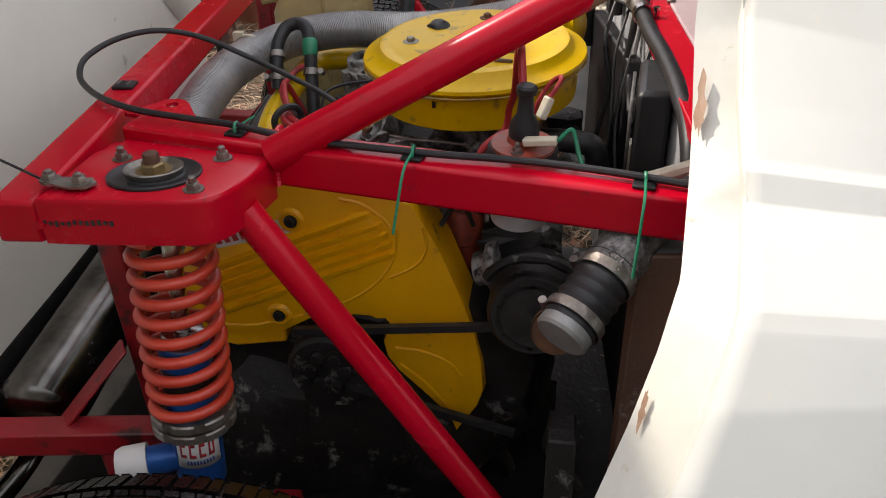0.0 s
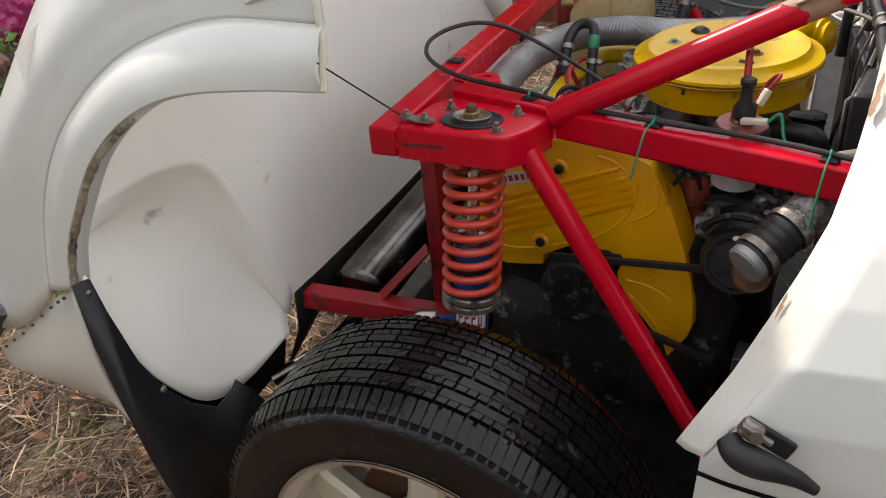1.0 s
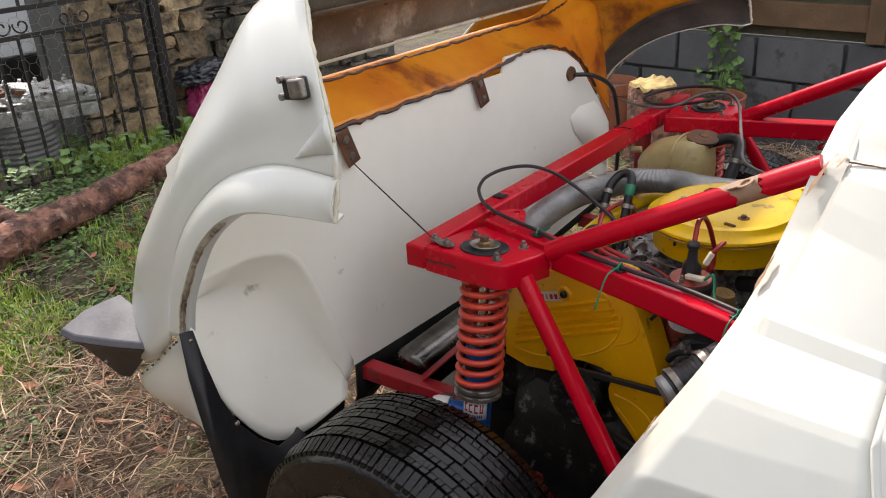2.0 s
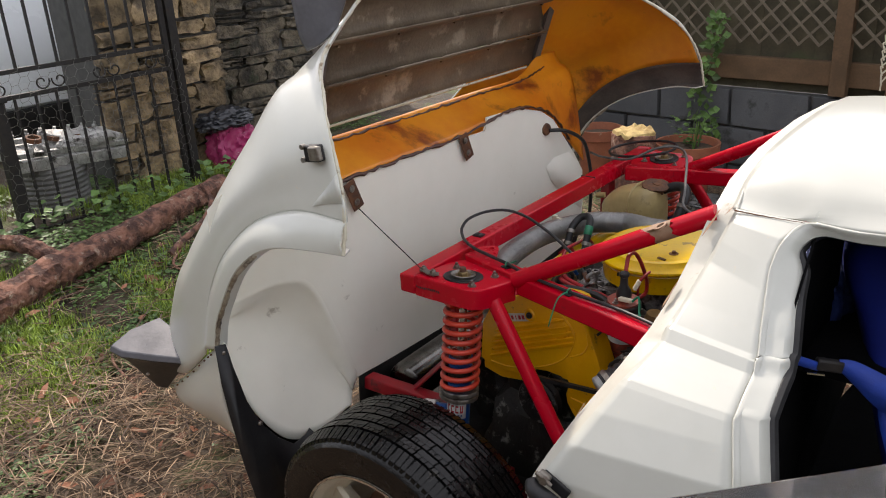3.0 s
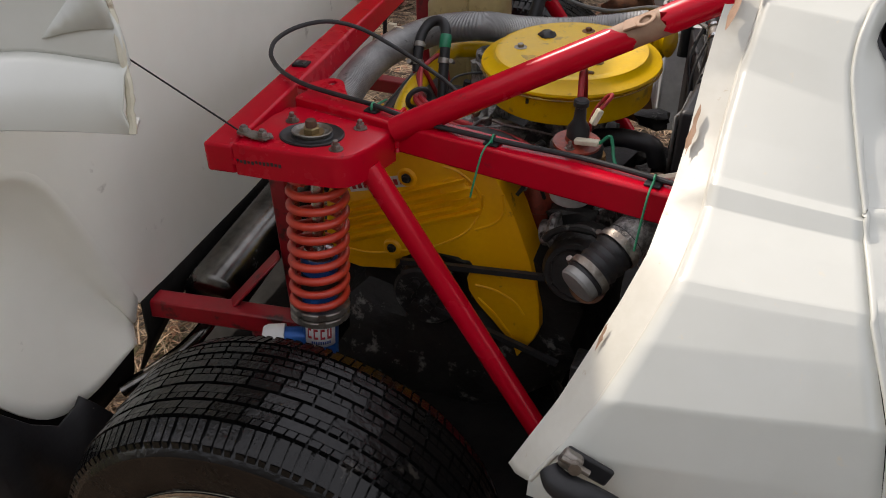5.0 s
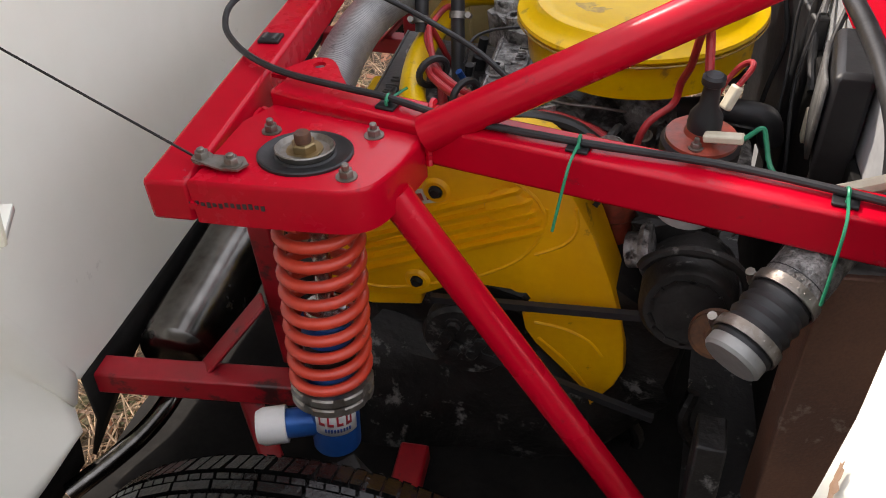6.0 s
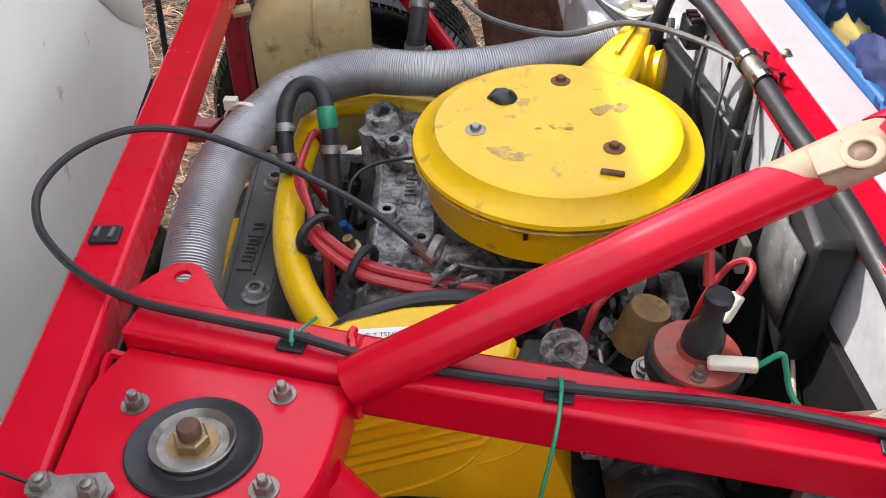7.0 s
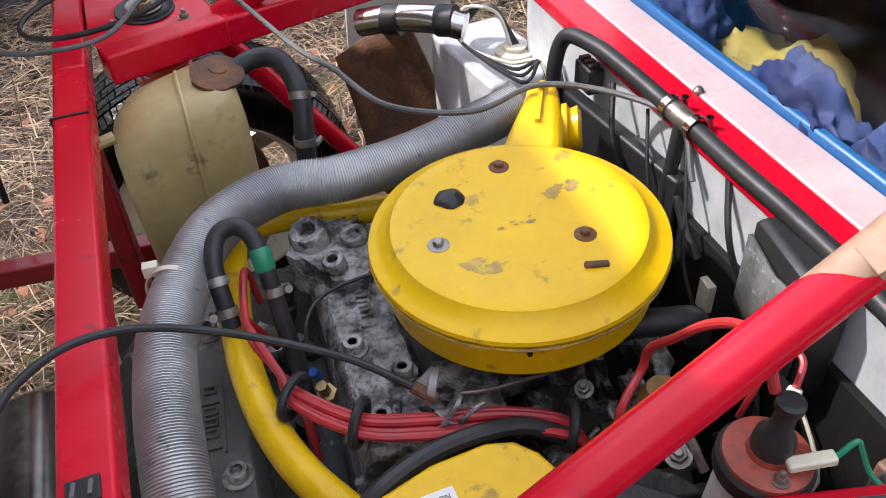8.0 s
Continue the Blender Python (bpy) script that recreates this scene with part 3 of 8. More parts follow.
def build_damper(f, full):
    top, bot = f((0.001, 0.001, 0.731)), f((-0.004, -0.022, 0.528))
    m = axis_m(bot, top)
    L = (top - bot).length
    turns, n = 9.3, 28
    pts = [m @ Vector((0.0385 * math.cos(2 * math.pi * i / n), 0.0385 * math.sin(2 * math.pi * i / n), 0.002 + (L - 0.002) * i / (turns * n))) for i in range(int(turns * n) + 1)]
    bm = empty_bm()
    sweep(bm, pts, 0.0060, 12)
    damper = part("coil_spring", bm, M["spring"], car, "orange-red coil spring round a blue damper")
    bm = empty_bm()
    lathe(bm, [(0.0, -0.10), (0.0265, -0.10), (0.0265, 0.075), (0.0, 0.075)], 28, m)
    part("damper_body", bm, M["blue"], damper, "blue damper tube")
    bm = empty_bm()
    lathe(bm, [(0.0268, 0.02), (0.0268, 0.052), (0.0262, 0.052), (0.0262, 0.02)], 28, m, close=True)
    part("thread_band", bm, M["engine"], damper)
    bm = empty_bm()
    lathe(bm, [(0, 0.075), (0.023, 0.075), (0.021, 0.09), (0.009, 0.092), (0.009, L), (0, L)], 20, m)
    part("damper_rod", bm, M["chrome"], damper)
    for z in (-0.006, -0.019):
        bm = empty_bm()
        prof = [(0.027, z - 0.0052), (0.042, z - 0.0052), (0.044, z - 0.004), (0.044, z + 0.0035), (0.042, z + 0.005), (0.027, z + 0.005)]
        lathe(bm, prof, 48, m, close=True)
        for v in bm.verts:
            q = m.inverted() @ v.co
            r = math.hypot(q.x, q.y)
            if r > 0.0435 and int((math.atan2(q.y, q.x) + math.pi) / (2 * math.pi) * 48 + 0.5) % 6 == 0:
                v.co = m @ Vector((q.x * 0.92, q.y * 0.92, q.z))
        part("spring_collar", bm, M["steel"], damper, "notched alloy spring collar")
    bm = empty_bm()
    k0 = m @ Vector((0, 0, -0.066))
    kd = f((-0.078, -0.034, 0)) - f((0, 0, 0))
    sweep(bm, [k0, k0 + kd * 0.85], 0.0165, 18)
    part("adjuster", bm, M["blue"], damper)
    bm = empty_bm()
    sweep(bm, [k0 + kd * 0.62, k0 + kd * 0.92, k0 + kd], 0.021, 20, radii=[0.021, 0.021, 0.018])
    part("adjuster_knob", bm, M["label"], damper, "pale grey adjuster knob")
    if full:
        # curved sticker with a plain mark in red and blue
        def band(name, a0, a1, z0, z1, r, material, par):
            bm = empty_bm()
            k = 14
            sheet(bm, [[m @ Vector((r * math.cos(a0 + (a1 - a0) * i / k), r * math.sin(a0 + (a1 - a0) * i / k), z)) for i in range(k + 1)] for z in (z0, z1)])
            return part(name, bm, material, par, solid=0.0004)
        q = m.to_3x3().inverted() @ Vector((0.45, -0.85, 0.2))
        c0 = math.atan2(q.y, q.x)
        st = band("sticker", c0 - 0.95, c0 + 0.95, -0.068, -0.032, 0.0268, M["label"], damper)
        for i, (w, gap) in enumerate(((0.3, 0), (0.28, 0), (0.28, 0), (0.3, 0))):
            a = c0 - 0.75 + i * 0.38
            band("sticker_mark", a, a + 0.08, -0.054, -0.036, 0.0272, M["ink_red"], st)
            band("sticker_mark", a + 0.08, a + 0.26, -0.054, -0.050, 0.0272, M["ink_red"], st)
            if i != 3:
                band("sticker_mark", a + 0.08, a + 0.24, -0.040, -0.036, 0.0272, M["ink_red"], st)
            else:
                band("sticker_mark", a + 0.18, a + 0.26, -0.054, -0.036, 0.0272, M["ink_red"], st)
        for i in range(9):
            a = c0 - 0.5 + i * 0.125
            band("sticker_mark", a, a + 0.08, -0.063, -0.058, 0.0272, M["ink_blue"], st)


build_damper(lambda p: Vector(p), True)
build_damper(mir, False)


def build_wheel(name, m, label):
    """A wheel in its own frame: axle along y, outer face at -y."""
    bm = empty_bm()
    body = pose(0, 0, 0, -90)                 # local z of the lathe along +y
    prof = [(0.200, -0.097), (0.215, -0.103), (0.245, -0.107), (0.262, -0.103), (0.268, -0.1035), (0.276, -0.098), (0.2835, -0.088), (0.286, -0.06),
            (0.287, 0.0), (0.286, 0.06), (0.2835, 0.088), (0.276, 0.098), (0.262, 0.104), (0.245, 0.106), (0.215, 0.103), (0.2, 0.097)]
    lathe(bm, prof, 96, body, close=True)
    tyre = part(name, bm, M["rubber"], car, label)
    tyre.matrix_basis = m
    # tread blocks: four ribs of blocks and two shoulder rows, all proud of the carcass
    bm = empty_bm()

    def block(a0, a1, y0, y1, r0, r1, skew=0.0, drop0=0.0, drop1=0.0):
        vs = []
        for rr, inset in ((r0, 0.0), (r1, 0.0007)):
            for y, a, dr in ((y0 + inset, a0, drop0), (y0 + inset, a1, drop0), (y1 - inset, a1 + skew, drop1), (y1 - inset, a0 + skew, drop1)):
                r = rr - dr
                vs.append(bm.verts.new((r * math.sin(a), y, r * math.cos(a))))
        for q in ((4, 5, 6, 7), (0, 1, 5, 4), (1, 2, 6, 5), (2, 3, 7, 6), (3, 0, 4, 7)):
            bm.faces.new([vs[i] for i in q])
    N = 42
    step = 2 * math.pi / N
    for row, (y0, y1, sk) in enumerate(((-0.0605, -0.0365, 0.012), (-0.0330, -0.0085, 0.010), (-0.0050, 0.0195, -0.008), (0.0230, 0.0470, -0.010), (0.0505, 0.0680, -0.012))):
        inward = row >= 2
        for i in range(N):
            a = i * step + row * 0.047
            g = step * 0.042
            # one solid half, and three fingers cut by blind slits
            ym = y0 + (y1 - y0) * (0.42 if not inward else 0.58)
            solid_half = (ym, y1) if not inward else (y0, ym)
            finger = (y0, ym) if not inward else (ym, y1)
            block(a + g, a + step - g, *solid_half, 0.282, 0.2945, sk * 0.55)
            for k in range(3):
                f0 = a + g + (step - 2 * g) * k / 3
                f1 = a + g + (step - 2 * g) * (k + 1) / 3
                block(f0 + (0.0036 if k else 0), f1 - (0.0036 if k < 2 else 0), *finger, 0.282, 0.2944, sk * 0.45)
    for sgn in (-1, 1):
        for i in range(126):
            w = 2 * math.pi / 126
            a = i * w
            y0, y1 = (-0.0945, -0.0645) if sgn < 0 else (0.0720, 0.0945)
            d0, d1 = (0.011, 0.0012) if sgn < 0 else (0.0012, 0.011)
            wide = 0.90 if i % 3 else 0.72
            block(a + w * 0.08, a + w * wide, y0, y1, 0.278, 0.2945, 0.006 * sgn, d0, d1)
            # buttress of the shoulder
            yy0, yy1 = (-0.1005, -0.0945) if sgn < 0 else (0.0945, 0.1005)
            dd0, dd1 = (0.024, 0.011) if sgn < 0 else (0.011, 0.024)
            block(a + w * 0.12, a + w * (wide - 0.05), yy0, yy1, 0.270, 0.2945, 0, dd0, dd1)
    bmesh.ops.recalc_face_normals(bm, faces=bm.faces[:])
    tread = part("tread", bm, M["rubber"], tyre, "black blocky tread", smooth=0)
    tagged(tread, kind="stuff")
    # rim
    bm = empty_bm()
    lathe(bm, [(0.197, -0.099), (0.2025, -0.1015), (0.203, -0.098), (0.196, -0.094), (0.189, -0.085), (0.186, -0.05), (0.172, -0.04), (0.172, 0.04), (0.186, 0.06), (0.197, 0.098), (0.19, 0.098), (0.165, 0.04), (0.165, -0.04), (0.18, -0.052), (0.184, -0.086)], 64, body, close=True)
    rim = part("rim", bm, M["cast"], tyre, "cream painted alloy rim with bright lip")
    bm = empty_bm()
    lathe(bm, [(0.2028, -0.0985), (0.2038, -0.1018), (0.199, -0.1026), (0.197, -0.0998)], 64, body, close=True)
    part("rim_lip", bm, M["chrome"], rim)
    for k in range(5):
        bm = empty_bm()
        a = 2 * math.pi * k / 5 + 0.12
        d = Vector((math.sin(a), 0, math.cos(a)))
        t = Vector((math.cos(a), 0, -math.sin(a)))
        sec = []
        for r, w, y in ((0.05, 0.032, -0.055), (0.11, 0.025, -0.06), (0.165, 0.028, -0.055), (0.186, 0.036, -0.05)):
            sec.append([bm.verts.new(d * r + t * (sx * w) + Vector((0, y + (0.0 if front else 0.03), 0))) for sx, front in ((-1, 1), (-0.7, 1), (0.7, 1), (1, 1), (0.8, 0), (-0.8, 0))])
            for i in (0, 3):
                sec[-1][i].co.y += 0.008
        for s0, s1 in zip(sec, sec[1:]):
            for i in range(6):
                bm.faces.new((s0[i], s0[(i + 1) % 6], s1[(i + 1) % 6], s1[i]))
        bmesh.ops.recalc_face_normals(bm, faces=bm.faces[:])
        part("spoke", bm, M["cast"], rim)
    bm = empty_bm()
    lathe(bm, [(0, -0.07), (0.03, -0.07), (0.034, -0.06), (0.06, -0.055), (0.065, -0.02), (0, -0.02)], 32, body)
    part("hub", bm, M["cast"], rim)
    bm = empty_bm()
    lathe(bm, [(0, 0.0), (0.12, 0.0), (0.12, 0.02), (0, 0.02)], 32, body)
    part("brake_disc", bm, M["rust"], rim)
    return tyre


WHEEL_M = pose(0.045, -0.248, 0.288, 1, 0, 5)
build_wheel("rear_wheel", WHEEL_M, "wide road tyre with blocky tread on a cream alloy rim")
c = mir((0.05, -0.262, 0))
build_wheel("rear_wheel", pose(c.x, c.y, 0.288, -4, 0, 180 + 5.7), "wide road tyre on the far side")


# ---- cabin ----
def build_cabin():
    # rows run from the sill up over the shoulder to the roof; columns from the rear crease forward to the door shut line
    rear = [(0.384, -0.286, 0.30), (0.386, -0.284, 0.50), (0.3894, -0.2815, 0.5895), (0.4152, -0.2769, 0.6385), (0.4469, -0.2521, 0.6983), (0.4714, -0.2112, 0.7482), (0.4895, -0.1705, 0.7865), (0.4930, -0.1600, 0.7945),
            (0.5010, -0.0957, 0.8165), (0.5033, -0.0660, 0.8265), (0.5035, -0.0490, 0.8435), (0.5037, -0.0360, 0.8480), (0.5040, 0.0116, 0.8735), (0.5080, 0.0806, 0.9211), (0.5133, 0.1053, 0.9516), (0.5173, 0.1315, 0.9790), (0.5178, 0.1550, 0.9956)]
    door = [(0.730, -0.262, 0.30), (0.728, -0.258, 0.50), (0.722, -0.245, 0.585), (0.715, -0.228, 0.64), (0.703, -0.2045, 0.705), (0.6838, -0.1715, 0.751), (0.6720, -0.1500, 0.7770), (0.6700, -0.1400, 0.7850),
            (0.663, -0.094, 0.8020), (0.658, -0.0590, 0.8125), (0.6545, -0.0440, 0.8280), (0.653, -0.0330, 0.8320), (0.640, 0.0020, 0.8660), (0.6255, 0.045, 0.9060), (0.617, 0.0760, 0.9380), (0.620, 0.1120, 0.9740), (0.640, 0.1600, 0.9940)]

    def sc(p):
        """The near side of the roof leans in towards the middle of the car."""
        o = Vector((1.1, -1.17, 1.495))
        return o + (Vector(p) - o) * (1 + 0.055 * max(0.0, min(1.0, (0.34 - p[1]) / 0.24)))

    def along(l, n):
        """n points at even steps along a line."""
        l = [Vector(p) for p in l]
        d = [0.0]
        for p, q in zip(l, l[1:]):
            d.append(d[-1] + (q - p).length)
        out = []
        for k in range(n):
            t = d[-1] * k / (n - 1)
            i = max(j for j in range(len(d) - 1) if d[j] <= t + 1e-9)
            out.append(l[i].lerp(l[i + 1], (t - d[i]) / max(d[i + 1] - d[i], 1e-9)))
        return out

    def tight(l):
        """Extra rows close to each bend, so that creases stay crisp."""
        l = [Vector(p) for p in l]
        r = [l[0]]
        for p, q in zip(l, l[1:]):
            r += [p.lerp(q, 0.06), p.lerp(q, 0.5), p.lerp(q, 0.94), q]
        return r
    rows = []
    for p, q in zip(tight(rear), tight(door)):
        p, q = Vector(p), Vector(q)
        rows.append([p, p.lerp(q, 0.33) + Vector((0, -0.003, 0.001)), p.lerp(q, 0.67) + Vector((0, -0.003, 0.001)), q])
    bm = empty_bm()
    sheet(bm, [spline(r, 4) for r in rows])
    shell = part("cabin_shell", bm, M["white"], car, "white gelcoat cabin body with a shoulder crease", smooth=60, solid=0.006, offset=-1)
    # rear flange on which the clamshell seats, stepped below the skin
    crest = [sc(p) for p in ((0.528, 0.17, 1.055), (0.515, 0.30, 1.076), (0.502, 0.52, 1.090), (0.482, 0.76, 1.078), (0.455, 0.90, 1.045))]
    lip = along([Vector(p) for p in rear[2:]], 56) + along(crest, 20)
    brim = [(0.356, -0.243, 0.5600), (0.3738, -0.2422, 0.6026), (0.4003, -0.2268, 0.6573), (0.4254, -0.1893, 0.7127), (0.4431, -0.1535, 0.7503), (0.4580, -0.1117, 0.7850), (0.4660, -0.0339, 0.8238), (0.4691, 0.0153, 0.8552),
            (0.4704, 0.0814, 0.9087), (0.4731, 0.1133, 0.9440), (0.4778, 0.1350, 0.9779)]
    out = along([Vector(p) for p in brim], 56) + along([p + Vector((-0.034, 0.002, -0.014)) for p in crest], 20)
    step = [p + Vector((-0.003, 0.004, -0.006)) for p in lip]
    bm = empty_bm()
    sheet(bm, [lip, step, [p.lerp(q, 0.45) + Vector((-0.003, -0.002, 0)) for p, q in zip(step, out)], [p.lerp(q, 0.92) for p, q in zip(step, out)], out, [q + Vector((0.004, 0.010, -0.012)) for q in out]])
    flange = part("rear_flange", bm, M["flange"], shell, "off-white stepped flange scuffed down to filler", smooth=25, solid=0.004)
    # bare filler where the flange has been rubbed down
    for c, d, r in (((0.4765, 0.0, 0.8535), (0.479, 0.034, 0.879), 0.0050), ((0.490, 0.110, 0.957), (0.497, 0.142, 0.985), 0.0055), ((0.435, -0.196, 0.716), (0.439, -0.182, 0.731), 0.003), ((0.512, 0.136, 0.985), (0.5165, 0.150, 0.9935), 0.004)):
        c, d = Vector(c), Vector(d)
        bm = empty_bm()
        e = d - c
        s = e.cross(Vector((-0.7, -0.5, 0.5))).normalized()
        n_ = s.cross(e).normalized()
        if n_.y > 0:
            n_ = -n_
        pts = [c + e * (0.5 + 0.75 * math.cos(a_) * random.uniform(0.7, 1.1)) + s * r * math.sin(a_) * random.uniform(0.5, 1.4) + n_ * 0.006 for a_ in [k * 2 * math.pi / 22 for k in range(22)]]
        hub = bm.verts.new(c + e * 0.5 + n_ * 0.0068)
        vs = [bm.verts.new(p) for p in pts]
        for k in range(22):
            bm.faces.new((hub, vs[k], vs[(k + 1) % 22]))
        part("bare_filler", bm, M["bareprimer"], flange, "patch of bare brown filler")
    # roof
    roof = [
        [(0.5385, 0.0915, 1.0205), (0.578, 0.0868, 1.0195), (0.618, 0.0905, 1.0192), (0.664, 0.0957, 1.0185), (0.74, 0.089, 1.022), (0.90, 0.09, 1.03), (1.30, 0.10, 1.0)],
        [(0.537, 0.110, 1.030), (0.585, 0.105, 1.030), (0.640, 0.100, 1.026), (0.675, 0.105, 1.033), (0.74, 0.112, 1.038), (0.90, 0.115, 1.043), (1.30, 0.12, 1.01)],
        [(0.528, 0.170, 1.055), (0.585, 0.165, 1.060), (0.640, 0.165, 1.064), (0.675, 0.165, 1.066), (0.74, 0.165, 1.066), (0.90, 0.165, 1.066), (1.30, 0.17, 1.03)],
        [(0.515, 0.30, 1.076), (0.585, 0.30, 1.086), (0.64, 0.30, 1.088), (0.675, 0.30, 1.088), (0.74, 0.30, 1.088), (0.90, 0.30, 1.085), (1.30, 0.30, 1.05)],
        [(0.502, 0.52, 1.090), (0.57, 0.52, 1.100), (0.64, 0.52, 1.103), (0.675, 0.52, 1.103), (0.74, 0.52, 1.10), (0.90, 0.52, 1.095), (1.30, 0.52, 1.06)],
        [(0.482, 0.76, 1.078), (0.55, 0.76, 1.086), (0.62, 0.76, 1.088), (0.675, 0.76, 1.088), (0.74, 0.76, 1.086), (0.90, 0.76, 1.085), (1.30, 0.76, 1.05)],
        [(0.455, 0.90, 1.045), (0.52, 0.90, 1.05), (0.60, 0.91, 1.05), (0.66, 0.91, 1.05), (0.74, 0.91, 1.05), (0.90, 0.91, 1.05), (1.30, 0.91, 1.02)],
        [(0.44, 0.985, 0.985), (0.50, 0.99, 0.975), (0.58, 0.99, 0.98), (0.66, 0.99, 0.98), (0.74, 0.99, 0.98), (0.90, 0.99, 0.98), (1.30, 0.99, 0.96)],
    ]
    bm = empty_bm()
    roof = [[sc(p) for p in r] for r in roof]
    sheet(bm, resample(roof, 4, 4))
    part("roof", bm, M["white"], shell, "white moulded roof with a hairline crack", smooth=60, solid=0.006)
    # far pillar, the near one mirrored
    bm = empty_bm()
    sheet(bm, [[mir(p) for p in spline(r[:3], 3)] for r in rows[::2]])
    part("far_pillar", bm, M["white"], shell, smooth=28, solid=0.006, offset=1)
    # hairline crack along the roof seam
    bm = empty_bm()
    pts = [Vector((0.5185, 0.152, 0.9945)).lerp(Vector((0.638, 0.157, 0.9945)), i / 12) + Vector((0, -0.004 - 0.002 * math.sin(i / 12 * 3.1), 0.0005 * (i % 2))) for i in range(13)]
    sweep(bm, pts, 0.0012, 5, radii=[0.0014 - 0.00008 * i for i in range(13)])
    part("crack", bm, M["rust"], shell)
    # door shut channel: crease, step, flange, rubber seal
    edge = [Vector(p) for p in door] + [sc(p) for p in ((0.74, 0.089, 1.022), (0.90, 0.09, 1.03), (1.30, 0.10, 1.0))]
    b, c, d = [], [], []
    for i, p in enumerate(edge):
        if i < 13:
            o = (0.004, 0.016, 0), (0.030, 0.022, -0.002), (0.042, 0.044, -0.004)
        elif i < 15:
            o = (0.010, 0.014, -0.004), (0.032, 0.020, -0.012), (0.042, 0.042, -0.016)
        elif i < 17:
            o = (0.010, 0.012, -0.010), (0.016, 0.014, -0.022), (0.018, 0.036, -0.026)
        else:
            o = (0.002, 0.010, -0.010), (0.004, 0.012, -0.020), (0.006, 0.034, -0.024)
        for lst, v in zip((b, c, d), o):
            lst.append(p + Vector(v))
    bm = empty_bm()
    sheet(bm, [spline(r, 4) for r in (edge, b, c, d)])
    part("door_frame", bm, M["white"], shell, "white stepped door aperture", smooth=35, solid=0.004)
    bm = empty_bm()
    sweep(bm, spline([q + Vector((-0.002, 0.002, 0)) for q in d], 5), 0.010, 8)
    part("door_seal", bm, M["hose"], shell, "black rubber door seal")
    # dark interior closing the cabin, the shade inside put into its near-black colour
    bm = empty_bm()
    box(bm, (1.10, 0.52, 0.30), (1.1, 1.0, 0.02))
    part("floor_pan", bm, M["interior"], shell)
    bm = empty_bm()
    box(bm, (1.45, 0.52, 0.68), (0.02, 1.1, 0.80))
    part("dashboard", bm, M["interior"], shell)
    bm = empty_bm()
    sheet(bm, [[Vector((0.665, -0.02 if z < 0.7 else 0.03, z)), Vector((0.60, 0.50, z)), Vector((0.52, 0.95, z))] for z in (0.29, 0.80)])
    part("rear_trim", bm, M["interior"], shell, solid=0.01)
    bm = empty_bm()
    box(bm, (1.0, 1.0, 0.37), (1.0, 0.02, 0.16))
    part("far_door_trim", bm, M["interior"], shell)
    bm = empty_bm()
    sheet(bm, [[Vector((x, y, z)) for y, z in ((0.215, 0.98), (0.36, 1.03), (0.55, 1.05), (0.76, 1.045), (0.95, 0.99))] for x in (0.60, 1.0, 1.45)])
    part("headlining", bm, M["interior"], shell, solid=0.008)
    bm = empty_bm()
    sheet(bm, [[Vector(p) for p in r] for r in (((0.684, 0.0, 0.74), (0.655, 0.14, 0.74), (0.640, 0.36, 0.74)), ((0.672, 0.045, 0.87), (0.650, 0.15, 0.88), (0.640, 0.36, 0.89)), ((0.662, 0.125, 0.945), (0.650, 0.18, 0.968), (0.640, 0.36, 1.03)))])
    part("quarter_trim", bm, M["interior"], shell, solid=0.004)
    # over-centre latch on the quarter: base plate, sprung block, curved rubber lever
    lm = Matrix.Translation((0.444, -0.284, 0.638)) @ Matrix.Rotation(radians(6), 4, "Z") @ Matrix.Rotation(radians(28), 4, "Y") @ Matrix.Rotation(radians(-16), 4, "X") @ Matrix.Scale(0.84, 4)
    bm = empty_bm()
    box(bm, (0.004, 0, 0.002), (0.064, 0.008, 0.024))
    bm.transform(lm)
    base = part("bonnet_latch", bm, M["black"], shell, "black over-centre rubber latch", bevel=0.003)
    bm = empty_bm()
    box(bm, (-0.020, -0.012, 0.004), (0.026, 0.018, 0.022))
    bm.transform(lm)
    part("latch_block", bm, M["steel"], base, bevel=0.004)
    bm = empty_bm()
    lev = [(-0.034, -0.010, -0.020), (-0.020, -0.022, -0.024), (0.0, -0.028, -0.020), (0.025, -0.027, -0.014), (0.050, -0.022, -0.012), (0.074, -0.018, -0.014)]
    sweep(bm, spline([lm @ Vector(q) for q in lev], 5), 0.010, 12, radii=[0.011 + 0.004 * math.sin(math.pi * min(1, k / 16)) - 0.006 * max(0, (k - 16) / 10) for k in range(26)])
    part("latch_lever", bm, M["black"], base)
    bm = empty_bm()
    sweep(bm, [lm @ Vector((-0.016, -0.030, 0.006)), lm @ Vector((-0.016, -0.018, 0.006))], 0.0065, 14)
    sweep(bm, [lm @ Vector((-0.036, -0.024, 0.008)), lm @ Vector((0.002, -0.024, 0.008))], 0.0035, 10)
    part("latch_pin", bm, M["steel"], base)
    # the sill begins below a narrow shut line
    bm = empty_bm()
    sweep(bm, spline([(0.389, -0.2880, 0.5700), (0.43, -0.2895, 0.5680), (0.52, -0.2845, 0.5660), (0.62, -0.2690, 0.5640), (0.718, -0.2500, 0.5620)], 6), 0.0024, 6)
    part("shut_line", bm, M["interior"], shell)
    # open door's clear side window
    bm = empty_bm()
    top = [(0.60, -0.40, 0.742), (0.70, -0.40, 0.81), (0.85, -0.40, 0.912), (1.00, -0.40, 1.015), (1.2, -0.4, 1.15)]
    sheet(bm, [[Vector(p) for p in top], [Vector((x, y - 0.02, 0.42)) for x, y, z in top]])
    gl = bpy.data.materials.new("scratched_clear_acrylic")
